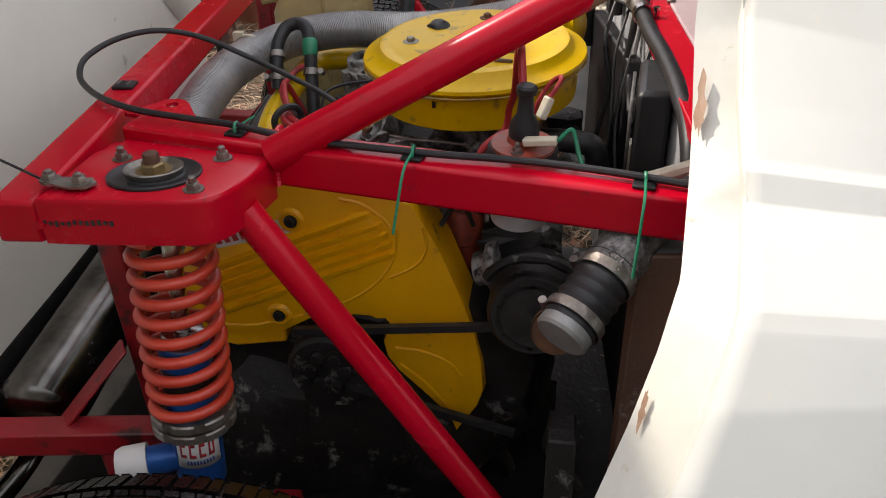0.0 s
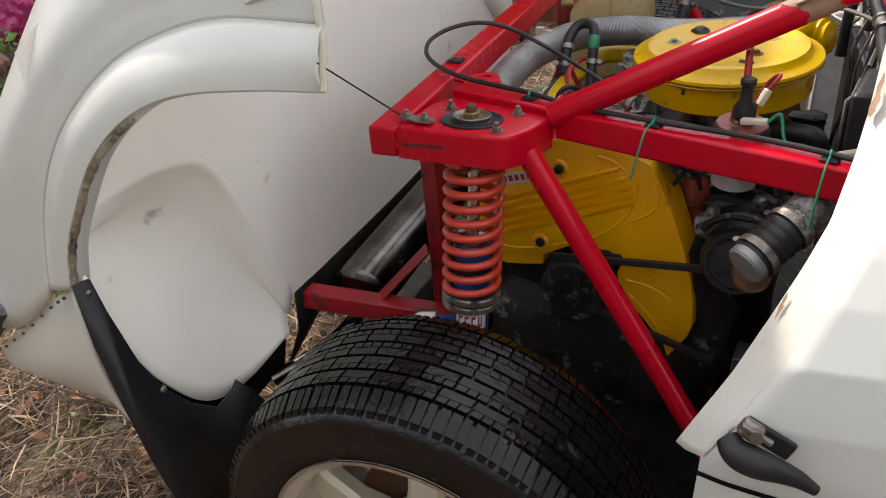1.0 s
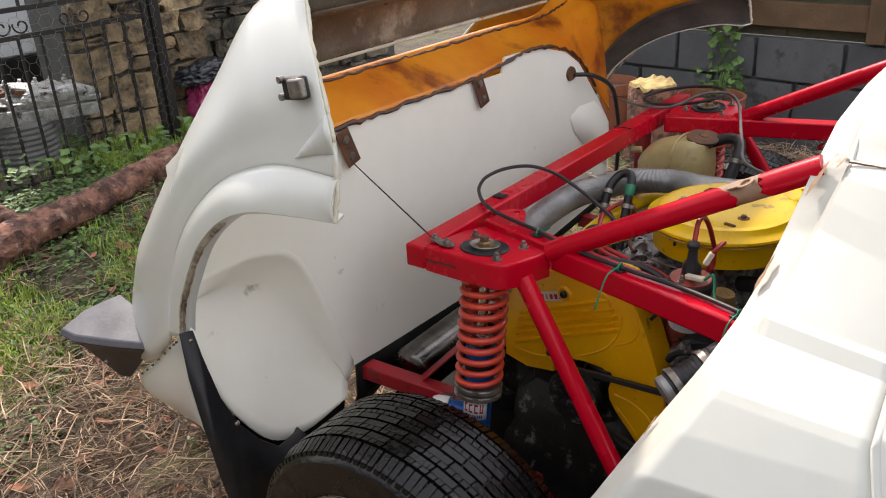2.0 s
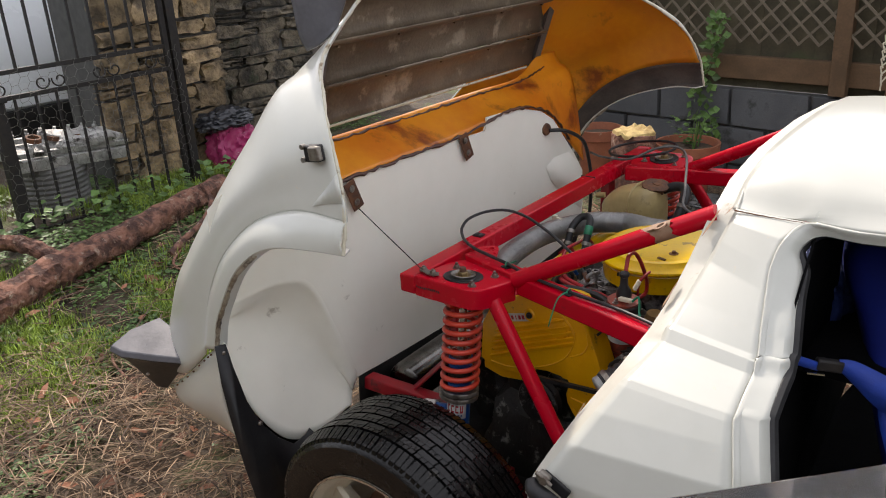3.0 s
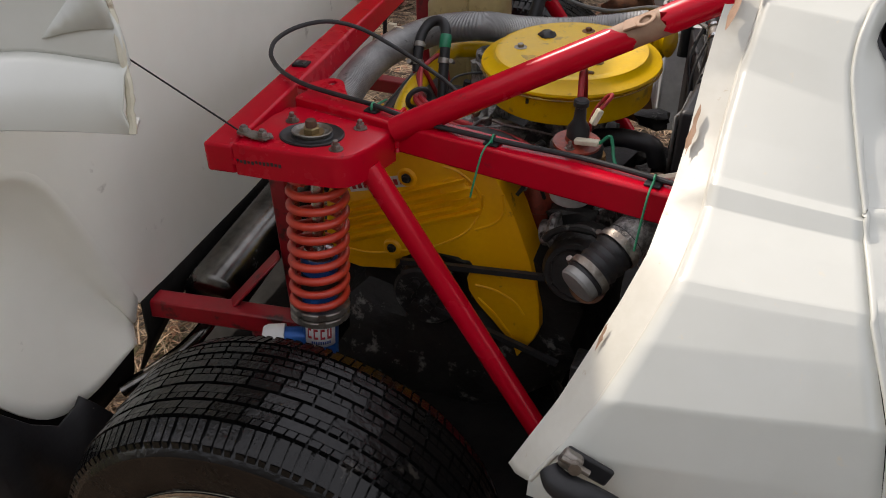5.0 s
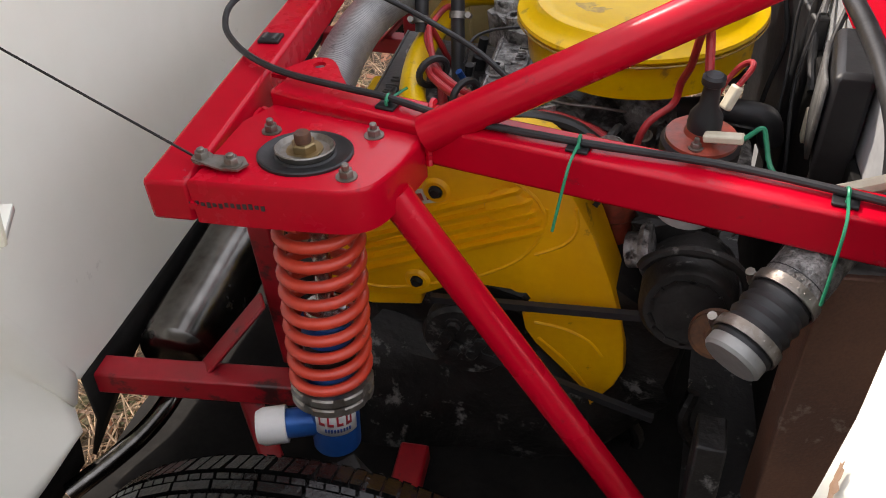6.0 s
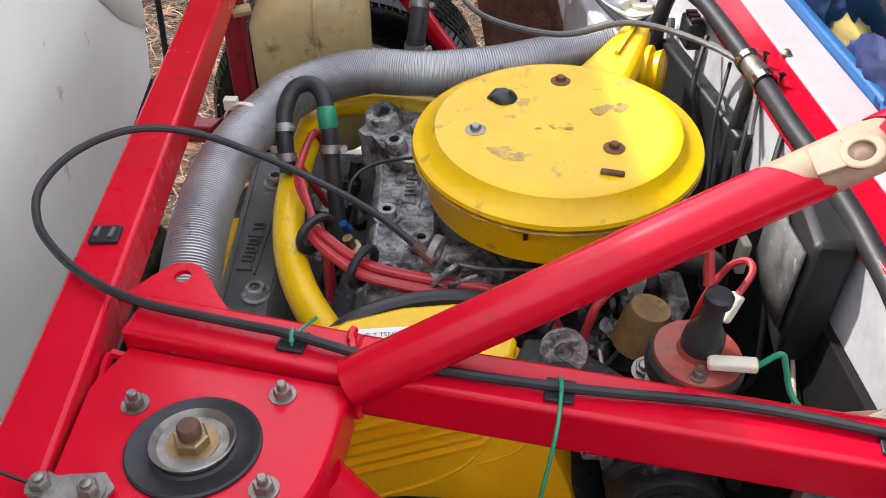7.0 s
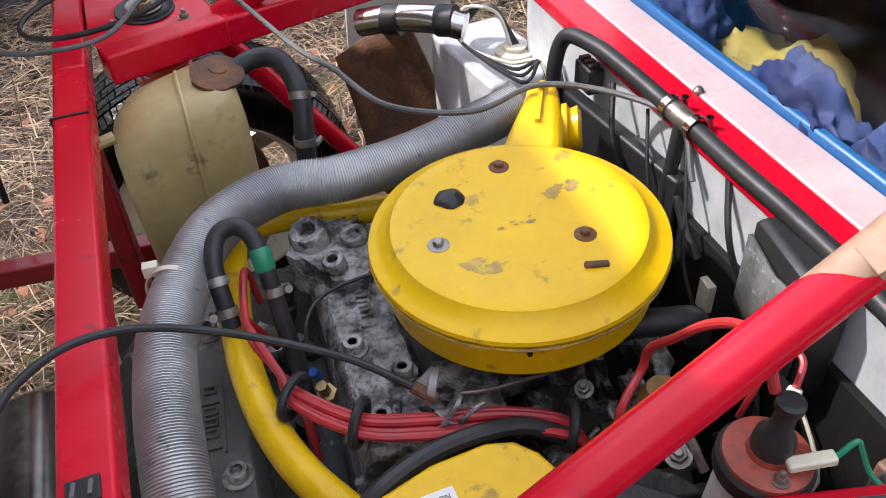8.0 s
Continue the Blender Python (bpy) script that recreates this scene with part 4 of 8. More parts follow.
    gl.use_nodes = True
    b_ = gl.node_tree.nodes["Principled BSDF"]
    b_.inputs["Base Color"].default_value, b_.inputs["Roughness"].default_value = (0.90, 0.93, 0.97, 1), 0.03
    b_.inputs["Transmission Weight"].default_value, b_.inputs["IOR"].default_value = 1.0, 1.5
    pane = part("door_window", bm, gl, car, "scratched clear plastic side window of the open door", solid=0.003)
    pane.visible_shadow = False
    return shell


shell = build_cabin()


def build_bulkhead():
    a, b = Vector((0.4626, 0.90, 0)), Vector((0.5355, 0.03, 0))
    d = (b - a).normalized()
    n = Vector((-d.y, d.x, 0))       # forward, into the cabin
    if n.x < 0:
        n = -n

    def wall(name, off0, off1, z0, z1, material, label, s0=0.0, s1=1.0, bev=0.002):
        bm = empty_bm()
        p, q = a.lerp(b, s0), a.lerp(b, s1)
        vs = [bm.verts.new(w + n * o + Vector((0, 0, z))) for w in (p, q) for o, z in ((off0, z0), (off1, z0), (off1, z1), (off0, z1))]
        for k in range(4):
            bm.faces.new((vs[k], vs[(k + 1) % 4], vs[4 + (k + 1) % 4], vs[4 + k]))
        bm.faces.new(vs[3::-1])
        bm.faces.new(vs[4:])
        bmesh.ops.recalc_face_normals(bm, faces=bm.faces[:])
        return part(name, bm, material, shell, label, bevel=bev)
    wall("bulkhead", -0.036, -0.030, 0.25, 0.786, M["galv"], "bare galvanised bulkhead sheet")
    # black sheet added to darken the lower part of the pale bulkhead
    wall("bulkhead_pad", -0.046, -0.0365, 0.25, 0.705, M["darkfill"], "black sheet over the lower bulkhead", 0.28, 1.0)
    wall("bulkhead_channel", -0.042, 0.004, 0.786, 0.803, M["red"], "red painted window channel")
    wall("window_ledge", 0.004, 0.056, 0.790, 0.805, M["ledge"], "pinkish white painted window ledge")
    wall("window_seal", 0.056, 0.070, 0.792, 0.816, M["bluestrip"], "bright blue window seal", 0.0, 0.95, bev=0.005)
    wall("shelf_edge", 0.071, 0.076, 0.76, 0.812, M["interior"], "black rubber strip below the window")
    gm = bpy.data.materials.new("dusty_glass")
    gm.use_nodes = True
    p_ = gm.node_tree.nodes["Principled BSDF"]
    p_.inputs["Roughness"].default_value, p_.inputs["Transmission Weight"].default_value, p_.inputs["IOR"].default_value = 0.012, 1.0, 1.2
    p_.inputs["Base Color"].default_value = (0.88, 0.91, 0.92, 1)
    bm = empty_bm()
    sheet(bm, [[a.lerp(b, s) + n * (0.066 + 0.06 * k) + Vector((0, 0, 0.812 + 0.20 * k)) for s in (0.03, 0.5, 0.86)] for k in (0, 1)])
    g = part("rear_window", bm, gm, shell, "dusty clear rear window", solid=0.003)
    g.visible_shadow = False
    bm = empty_bm()
    m = axis_m(a.lerp(b, 0.42) + n * 0.006 + Vector((0, 0, 0.803)), a.lerp(b, 0.42) + n * 0.006 + Vector((0, 0, 1)))
    lathe(bm, [(0, 0), (0.006, 0), (0.006, 0.004), (0.003, 0.008), (0, 0.008)], 12, m)
    part("rivet", bm, M["steel"], shell)


build_bulkhead()
# the line along which pipes and wires run before the bulkhead
BA, BB = Vector((0.405, 0.90, 0)), Vector((0.575, 0.03, 0))
BN = Vector((0.9815, 0.1918, 0))


def build_seat():
    # backrest: outer bolster, recessed middle and inner bolster, row by row from the top
    edge = [(0.668, 0.345, 0.905), (0.6705, 0.330, 0.879), (0.687, 0.310, 0.840), (0.712, 0.290, 0.809), (0.748, 0.245, 0.761), (0.770, 0.2125, 0.731), (0.794, 0.190, 0.669), (0.830, 0.165, 0.579), (0.870, 0.150, 0.48), (0.90, 0.145, 0.38)]
    lip = [(0.735, 0.375, 0.925), (0.750, 0.360, 0.899), (0.772, 0.345, 0.862), (0.788, 0.330, 0.836), (0.812, 0.285, 0.775), (0.826, 0.255, 0.735), (0.846, 0.220, 0.668), (0.905, 0.195, 0.590), (0.96, 0.18, 0.49), (1.0, 0.175, 0.39)]
    bm = empty_bm()
    rows, side, back = [], [], []
    for a, b in zip(edge, lip):
        a, b = Vector(a), Vector(b)
        side.append([a + Vector((-0.030, 0.05, -0.01)), a, a.lerp(b, 0.5) + Vector((0.0, -0.012, 0.006)), b, b + Vector((-0.02, 0.03, 0.0))])
        rows.append([b + Vector((-0.02, 0.03, 0.0)), b + Vector((-0.035, 0.06, 0.0)), b + Vector((-0.05, 0.15, 0)), b + Vector((-0.05, 0.25, 0)), b + Vector((-0.01, 0.34, 0)), b + Vector((0.0, 0.38, 0)), a + Vector((0, 0.42, 0))])
        back.append([a + Vector((-0.034, 0.055, -0.006)), b + Vector((-0.10, 0.12, 0.004)), b + Vector((-0.10, 0.30, 0.004)), a + Vector((-0.012, 0.43, 0))])
    sheet(bm, resample(rows, 3, 3))
    seat = solo("bucket_seat", bm, M["seatcloth"], "blue cloth bucket seat in the cabin", "seat", smooth=60, solid=0.012)
    for name, r_, m_, lb in (("bolster", side, M["bolster"], "royal blue side bolster"), ("seat_shell", back, M["interior"], "black seat shell")):
        bm = empty_bm()
        sheet(bm, resample(r_, 3, 3))
        part(name, bm, m_, seat, lb, smooth=60, solid=0.008)
    bm = empty_bm()
    box(bm, (1.06, 0.345, 0.40), (0.34, 0.40, 0.12))
    part("cushion", bm, M["seatcloth"], seat, bevel=0.03)

    def strap(top, low, name="harness_strap"):
        bm = empty_bm()
        sheet(bm, [spline(top, 6), spline(low, 6)])
        return part(name, bm, M["seatblue"], seat, "bright blue harness webbing", solid=0.003)

    def band(mid, w):
        h = Vector((w / 2, 0.2 * w, w * 0.12))
        strap([Vector(p) - h for p in mid], [Vector(p) + h for p in mid])
    # lap belt from the quarter through its buckle and over the bolster
    strap([(0.664, 0.045, 0.812), (0.680, 0.066, 0.800), (0.702, 0.095, 0.783)], [(0.664, 0.045, 0.797), (0.681, 0.067, 0.782), (0.703, 0.096, 0.766)])
    strap([(0.728, 0.122, 0.784), (0.746, 0.138, 0.780), (0.775, 0.150, 0.768), (0.812, 0.160, 0.752), (0.852, 0.170, 0.730), (0.91, 0.19, 0.68)], [(0.729, 0.123, 0.762), (0.745, 0.137, 0.742), (0.786, 0.148, 0.703), (0.818, 0.156, 0.690), (0.855, 0.165, 0.674), (0.92, 0.19, 0.62)])
    # crotch belt hanging down beside the cushion, shoulder belts over the backrest
    band([(0.791, 0.178, 0.699), (0.802, 0.172, 0.659), (0.822, 0.166, 0.609), (0.844, 0.160, 0.559), (0.872, 0.155, 0.509), (0.903, 0.150, 0.471)], 0.020)
    for k, off in ((0.42, 0.012), (0.80, 0.014)):
        band([Vector(b) + Vector((-0.035 + off, 0.30 * k, 0.004)) for b in lip[:7]], 0.055)
    bm = empty_bm()
    box(bm, (0, 0, 0), (0.046, 0.016, 0.021))
    bm.transform(Matrix.Translation((0.716, 0.112, 0.773)) @ Matrix.Rotation(radians(42), 4, "Z") @ Matrix.Rotation(radians(12), 4, "Y"))
    part("harness_buckle", bm, M["iron"], seat, "dark harness buckle", bevel=0.004)
    bm = empty_bm()
    box(bm, (0, 0, 0), (0.030, 0.018, 0.003))
    bm.transform(Matrix.Translation((0.700, 0.092, 0.764)) @ Matrix.Rotation(radians(42), 4, "Z") @ Matrix.Rotation(radians(10), 4, "Y"))
    part("buckle_plate", bm, M["chrome"], seat)
    bm = empty_bm()
    m = axis_m((0.769, 0.335, 0.819), (1.0, -0.35, 1.05))
    lathe(bm, [(0.012, -0.004), (0.0165, 0.004), (0.0195, 0.005), (0.021, 0.0), (0.020, -0.004)], 28, m @ Matrix.Scale(1.55, 4, (0.15, 1, 0)), close=True)
    part("slot_trim", bm, M["black"], seat)
    # loose yellow and blue cloth on the parcel shelf behind the glass
    for k, (c, r, m_) in enumerate((((0.660, 0.545, 0.775), (0.090, 0.145, 0.070), M["yellowcloth"]), ((0.596, 0.735, 0.770), (0.060, 0.105, 0.110), M["bluecloth"]), ((0.602, 0.475, 0.770), (0.052, 0.100, 0.086), M["bluecloth"]), ((0.617, 0.375, 0.765), (0.045, 0.060, 0.080), M["bluecloth"]))):
        bm = empty_bm()
        bmesh.ops.create_icosphere(bm, subdivisions=5, radius=1)
        for v in bm.verts:
            q = v.co * (1 + 0.30 * noise.noise(v.co * 2.2 + Vector((k * 3, 0, 0))) - 0.22 * abs(noise.noise(v.co * 4 + Vector((k, 5, 0)))) + 0.08 * noise.noise(v.co * 9) + 0.05 * noise.noise(v.co * 16))
            v.co = Vector((q.x * r[0], q.y * r[1], max(q.z, -0.3) * r[2]))
        solo("folded_cloth", bm, m_, ("crumpled yellow cloth" if k == 0 else "crumpled blue cloth") + " behind the rear window", "cloth", m=pose(*c), smooth=80)
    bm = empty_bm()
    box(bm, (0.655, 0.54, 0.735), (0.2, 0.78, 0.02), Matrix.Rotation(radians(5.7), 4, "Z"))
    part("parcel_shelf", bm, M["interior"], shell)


build_seat()


# ---- hinged rear clamshell ----
def sk(x, y, z):
    """A place on the clamshell, square to the car's axis."""
    return Vector((x - 0.1 * y, y, z))


def two_sided(ob, inner, thick, offset=1.0):
    """A shell with another material on its inner face."""
    ob.data.materials.append(inner)
    s = ob.modifiers.new("thickness", "SOLIDIFY")
    s.thickness, s.offset, s.material_offset = thick, offset, 1


def build_clam():
    # boot panel: flat floor of the boot, cut out for the two wheel wells
    top = [(0.1, 0.944), (0.28, 0.94), (0.558, 0.932), (0.572, 0.968), (0.66, 0.965), (0.76, 0.955), (0.86, 0.928), (0.935, 0.885), (1.00, 0.815), (1.07, 0.74), (1.125, 0.67), (1.135, 0.58), (1.12, 0.50), (1.09, 0.44)]
    low = [(0.95, 0.415), (0.60, 0.412), (0.25, 0.415), (0.1, 0.421)]
    edge = [(-0.360, 0.10, 0.421), (-0.3545, 0.045, 0.423), (-0.352, 0.0, 0.4255), (-0.353, -0.03, 0.43), (-0.363, -0.070, 0.572), (-0.383, -0.114, 0.704), (-0.397, -0.146, 0.722), (-0.413, -0.183, 0.728), (-0.442, -0.246, 0.713), (-0.472, -0.313, 0.690)]
    up = [(-0.360, 0.10, 0.944), (-0.3545, 0.045, 0.946), (-0.352, 0.0, 0.948), (-0.353, -0.03, 0.95), (-0.367, -0.085, 0.99), (-0.386, -0.13, 1.02), (-0.399, -0.155, 1.02), (-0.413, -0.183, 1.01), (-0.442, -0.246, 0.98), (-0.472, -0.302, 0.93)]
    ev, uv = [[Vector(p) for p in r] for r in (edge, up)]
    seam = [(0.1, 0.421 + 0.523 * k / 6) for k in range(1, 6)]
    bm = empty_bm()
    prism(bm, (low + seam + top)[::-1], lambda u, v, w: sk(-0.35 - w, u, v), 0.008)
    # the panel bends back towards the wing, above the wheel well
    sheet(bm, [spline([p.lerp(q, k / 6) for p, q in zip(ev, uv)], 3) for k in range(7)])
    bmesh.ops.remove_doubles(bm, verts=bm.verts[:], dist=0.0008)
    bmesh.ops.recalc_face_normals(bm, faces=bm.faces[:])
    clam = part("rear_clamshell", bm, M["white_in"], car, "hinged-up rear body section, its white inner boot panel scuffed", smooth=40)
    # lower return of the panel, drawn near-black and deep to cover the dark gap
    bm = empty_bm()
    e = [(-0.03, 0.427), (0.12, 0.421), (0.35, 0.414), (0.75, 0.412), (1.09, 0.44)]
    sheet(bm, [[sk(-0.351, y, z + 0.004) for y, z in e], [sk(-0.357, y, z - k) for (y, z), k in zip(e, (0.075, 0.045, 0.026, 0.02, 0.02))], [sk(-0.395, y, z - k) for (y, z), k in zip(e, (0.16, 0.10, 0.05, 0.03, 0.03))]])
    part("panel_return", bm, M["darkfill"], clam, "near-black lower edge of the boot panel", solid=0.006)
    # wheel well: a bowl behind the panel
    U = [(-0.474, -0.316, 0.690), (-0.444, -0.248, 0.713), (-0.416, -0.184, 0.728), (-0.385, -0.115, 0.704), (-0.365, -0.071, 0.572), (-0.354, -0.031, 0.429)]
    Bm = [(-0.445, -0.335, 0.618), (-0.43, -0.318, 0.50), (-0.42, -0.285, 0.41), (-0.405, -0.225, 0.325), (-0.385, -0.15, 0.315), (-0.355, -0.055, 0.36)]
    U, Bm = [Vector(p) + Vector((-0.003, 0, 0.0)) for p in U], [Vector(p) for p in Bm]
    k1, k2 = (0.35, 0.9, 1.1, 1.0, 0.75, 0.15), (0.2, 0.75, 1.0, 0.95, 0.7, 0.15)
    roll = [u + (b - u).normalized() * 0.034 + Vector((-0.022 * k, 0.004 * k, 0)) for u, b, k in zip(U, Bm, k1)]
    mid1 = [u.lerp(b, 0.30) + Vector((-0.055 * k, 0.012 * k, 0.0)) for u, b, k in zip(U, Bm, k1)]
    mid2 = [u.lerp(b, 0.6) + Vector((-0.055 * k, 0.014 * k, 0.0)) for u, b, k in zip(U, Bm, k2)]
    behind = [u + (u - b).normalized() * 0.03 + Vector((-0.004, 0, 0)) for u, b in zip(U, Bm)]
    bm = empty_bm()
    sheet(bm, [spline(behind, 6)] + resample([U, roll, mid1, mid2, Bm], 6, 6))
    part("wheel_well", bm, M["white_in"], clam, "white moulded wheel well", smooth=85, solid=0.006)
    # black sheet added below the well, filling the dark gap to the mudflap
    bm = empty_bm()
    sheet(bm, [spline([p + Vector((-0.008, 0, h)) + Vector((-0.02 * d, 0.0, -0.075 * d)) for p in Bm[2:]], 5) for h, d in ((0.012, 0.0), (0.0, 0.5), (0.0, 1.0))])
    part("well_liner", bm, M["darkfill"], clam, "black sheet added to fill the gap below the wheel well", solid=0.004)
    # far wheel well shows as a shallow bulge
    bm = empty_bm()
    pts = [(0.885, 0.742), (0.935, 0.762), (1.03, 0.757), (1.10, 0.70), (1.125, 0.62), (1.115, 0.535), (1.01, 0.60), (0.918, 0.686)]
    c0 = bm.verts.new(sk(-0.40, 1.03, 0.67))
    ring0 = [bm.verts.new(sk(-0.3485, y, z)) for y, z in pts]
    ring1 = [bm.verts.new(sk(-0.335, 1.03 + (y - 1.03) * 0.8, 0.67 + (z - 0.67) * 0.8)) for y, z in pts]
    for k in range(len(pts)):
        j = (k + 1) % len(pts)
        bm.faces.new((ring0[k], ring0[j], ring1[j], ring1[k]))
        bm.faces.new((ring1[k], ring1[j], c0))
    c0.co = sk(-0.332, 1.03, 0.67)
    part("well_bulge", bm, M["white_in"], clam, smooth=70)

    # ---- wings ----
    A = [(0.012, -0.318, 0.947), (-0.09, -0.336, 0.942), (-0.225, -0.346, 0.906), (-0.33, -0.350, 0.85), (-0.405, -0.351, 0.778), (-0.452, -0.351, 0.69), (-0.458, -0.347, 0.612)]
    C = [(0.002, -0.298, 1.022), (-0.10, -0.308, 1.014), (-0.215, -0.312, 0.986), (-0.325, -0.314, 0.93), (-0.415, -0.316, 0.845), (-0.485, -0.318, 0.735), (-0.53, -0.322, 0.585)]
    Mm = [(-0.05, -0.275, 1.135), (-0.16, -0.290, 1.115), (-0.29, -0.298, 1.055), (-0.43, -0.300, 0.965), (-0.555, -0.300, 0.845), (-0.665, -0.300, 0.70), (-0.72, -0.29, 0.428)]
    Ss = [(-0.13, -0.218, 1.208), (-0.25, -0.222, 1.196), (-0.40, -0.222, 1.064), (-0.539, -0.222, 0.945), (-0.69, -0.222, 0.795), (-0.82, -0.222, 0.655), (-0.90, -0.25, 0.36)]
    Dd = [(-0.215, -0.12, 1.27), (-0.33, -0.12, 1.245), (-0.47, -0.12, 1.118), (-0.61, -0.12, 0.995), (-0.77, -0.12, 0.835), (-0.92, -0.12, 0.68), (-1.03, -0.14, 0.38)]
    D2 = [(-0.275, 0.02, 1.345), (-0.39, 0.01, 1.27), (-0.52, 0.01, 1.14), (-0.66, 0.01, 1.01), (-0.82, 0.01, 0.85), (-0.98, 0.01, 0.69), (-1.08, 0.0, 0.40)]
    near = {
        "A": [(0.012, -0.321, 0.947), (-0.06, -0.340, 0.947), (-0.156, -0.350, 0.933), (-0.241, -0.350, 0.896), (-0.322, -0.350, 0.832), (-0.386, -0.350, 0.750), (-0.428, -0.350, 0.684), (-0.455, -0.349, 0.614)],
        "C": [(0.010, -0.300, 1.003), (-0.112, -0.306, 1.001), (-0.209, -0.306, 0.974), (-0.298, -0.306, 0.931), (-0.392, -0.307, 0.860), (-0.460, -0.309, 0.784), (-0.511, -0.312, 0.692), (-0.556, -0.316, 0.560)],
        "C2": [(0.002, -0.296, 1.042), (-0.118, -0.301, 1.028), (-0.222, -0.302, 0.998), (-0.316, -0.303, 0.953), (-0.412, -0.304, 0.880), (-0.482, -0.305, 0.800), (-0.537, -0.306, 0.698), (-0.590, -0.310, 0.528)],
        "M": [(-0.05, -0.272, 1.135), (-0.170, -0.284, 1.108), (-0.290, -0.287, 1.036), (-0.402, -0.289, 0.958), (-0.502, -0.290, 0.868), (-0.602, -0.290, 0.766), (-0.685, -0.291, 0.650), (-0.735, -0.292, 0.425)],
        "S": [(-0.13, -0.216, 1.208), (-0.262, -0.212, 1.192), (-0.400, -0.212, 1.073), (-0.522, -0.212, 0.963), (-0.630, -0.212, 0.857), (-0.745, -0.212, 0.737), (-0.850, -0.215, 0.610), (-0.935, -0.250, 0.365)],
        "D": [(-0.215, -0.12, 1.27), (-0.370, -0.12, 1.178), (-0.520, -0.12, 1.035), (-0.650, -0.12, 0.905), (-0.77, -0.12, 0.78), (-0.88, -0.12, 0.65), (-0.98, -0.12, 0.52), (-1.03, -0.14, 0.36)],
        "E": [(-0.275, 0.02, 1.345), (-0.430, 0.01, 1.19), (-0.58, 0.01, 1.02), (-0.71, 0.01, 0.88), (-0.83, 0.01, 0.75), (-0.94, 0.01, 0.62), (-1.04, 0.01, 0.50), (-1.08, 0.0, 0.36)],
    }
    for far in (False, True):
        f = mir if far else (lambda p: Vector(p))
        skin = [C, Mm, Ss, Dd, D2] if far else [near[k] for k in ("C", "C2", "M", "S", "D", "E")]
        lipA, lipC = (A, C) if far else (near["A"], near["C"])
        ins = [(x - (0.0 if i else 0.016), y + 0.03, z - 0.003) for i, (x, y, z) in enumerate(lipA)]
        bm = empty_bm()
        sheet(bm, [[f(p) for p in r] for r in resample(skin, 6, 6)])
        if not far:
            bmesh.ops.reverse_faces(bm, faces=bm.faces[:])
        wing = part("rear_wing", bm, M["white"], clam, "white outer wing skin" if not far else "wing showing its orange resin inside", smooth=70)
        two_sided(wing, M["orange"] if far else M["white_in"], 0.006, 1.0)
        bm = empty_bm()
        a2 = [Vector(p).lerp(Vector(q), 0.3) + Vector((0, -0.010, 0.004)) for p, q in zip(lipA, lipC)]
        a3 = [Vector(p).lerp(Vector(q), 0.75) + Vector((0, -0.006, 0.006)) for p, q in zip(lipA, lipC)]
        sheet(bm, [[f(p) for p in spline(r, 6)] for r in (ins, [Vector(p) + Vector((0, 0.004, -0.002)) for p in lipA], lipA, a2, a3, lipC)])
        if not far:
            bmesh.ops.reverse_faces(bm, faces=bm.faces[:])
        fl = part("arch_flare", bm, M["white"], wing, "flared wheel arch lip", smooth=50)
        two_sided(fl, M["grey_res"] if far else M["white_in"], 0.004)
        # chipped dirty rim
        edge = [(0.013, -0.322, 0.945), (0.010, -0.310, 0.985), (0.0, -0.298, 1.04), (-0.03, -0.282, 1.105), (-0.073, -0.258, 1.156), (-0.135, -0.212, 1.212), (-0.187, -0.168, 1.248), (-0.24, -0.085, 1.289), (-0.271, -0.002, 1.331), (-0.27, 0.04, 1.37), (-0.255, 0.09, 1.45)]
        bm = empty_bm()
        p = spline(edge, 8)
        sweep(bm, [f(q + Vector((random.uniform(-1, 1), random.uniform(-1, 1), random.uniform(-1, 1))) * 0.0009) for q in p], 0.005, 8, radii=[0.0032 + 0.0012 * random.random() for _ in p])
        part("seal_edge", bm, M["cream_dirty"], wing, "chipped grey-white sealing edge")
        bm = empty_bm()
        p = spline([Vector(q) + Vector((0.002, 0.004, -0.004)) for q in lipA[3:]], 8)
        sweep(bm, [f(q) for q in p], 0.006, 6, radii=[0.0048 + 0.0022 * random.random() for _ in p])
        part("arch_edge", bm, M["archdirt"], wing, "worn dirty arch edge")
    # gusset crease where flare meets the front edge
    bm = empty_bm()
    sheet(bm, [[Vector(p) for p in spline([(0.004, -0.301, 1.035), (-0.03, -0.304, 1.03), (-0.075, -0.307, 1.018)], 3)], [Vector(p) for p in spline([(-0.012, -0.296, 1.085), (-0.035, -0.299, 1.06), (-0.075, -0.3075, 1.019)], 3)]])
    part("wing_crease", bm, M["white"], clam, solid=0.004)

    # orange underside strip between panel and louvres
    ys = [-0.06, 0.2, 0.45, 0.70, 0.90, 1.03, 1.14]
    bm = empty_bm()
    r0 = [sk(-0.352, y, 0.945 if y < 0.56 else (0.965 if y < 0.8 else (0.915 if y < 0.95 else (0.80 if y < 1.1 else 0.70)))) for y in ys]
    r1 = [sk(-0.40, y, 0.975) for y in ys]
    r2 = [sk(-0.455, y, 1.008 + (0.02 if y > 0.95 else 0)) for y in ys]
    r3 = [sk(-0.475, y, 1.012 + (0.05 if y > 0.95 else 0)) for y in ys]
    sheet(bm, resample([r0, r1, r2, r3], 5, 4))
    part("deck_strip", bm, M["orange"], clam, "orange translucent resin underside", smooth=70, solid=0.005)
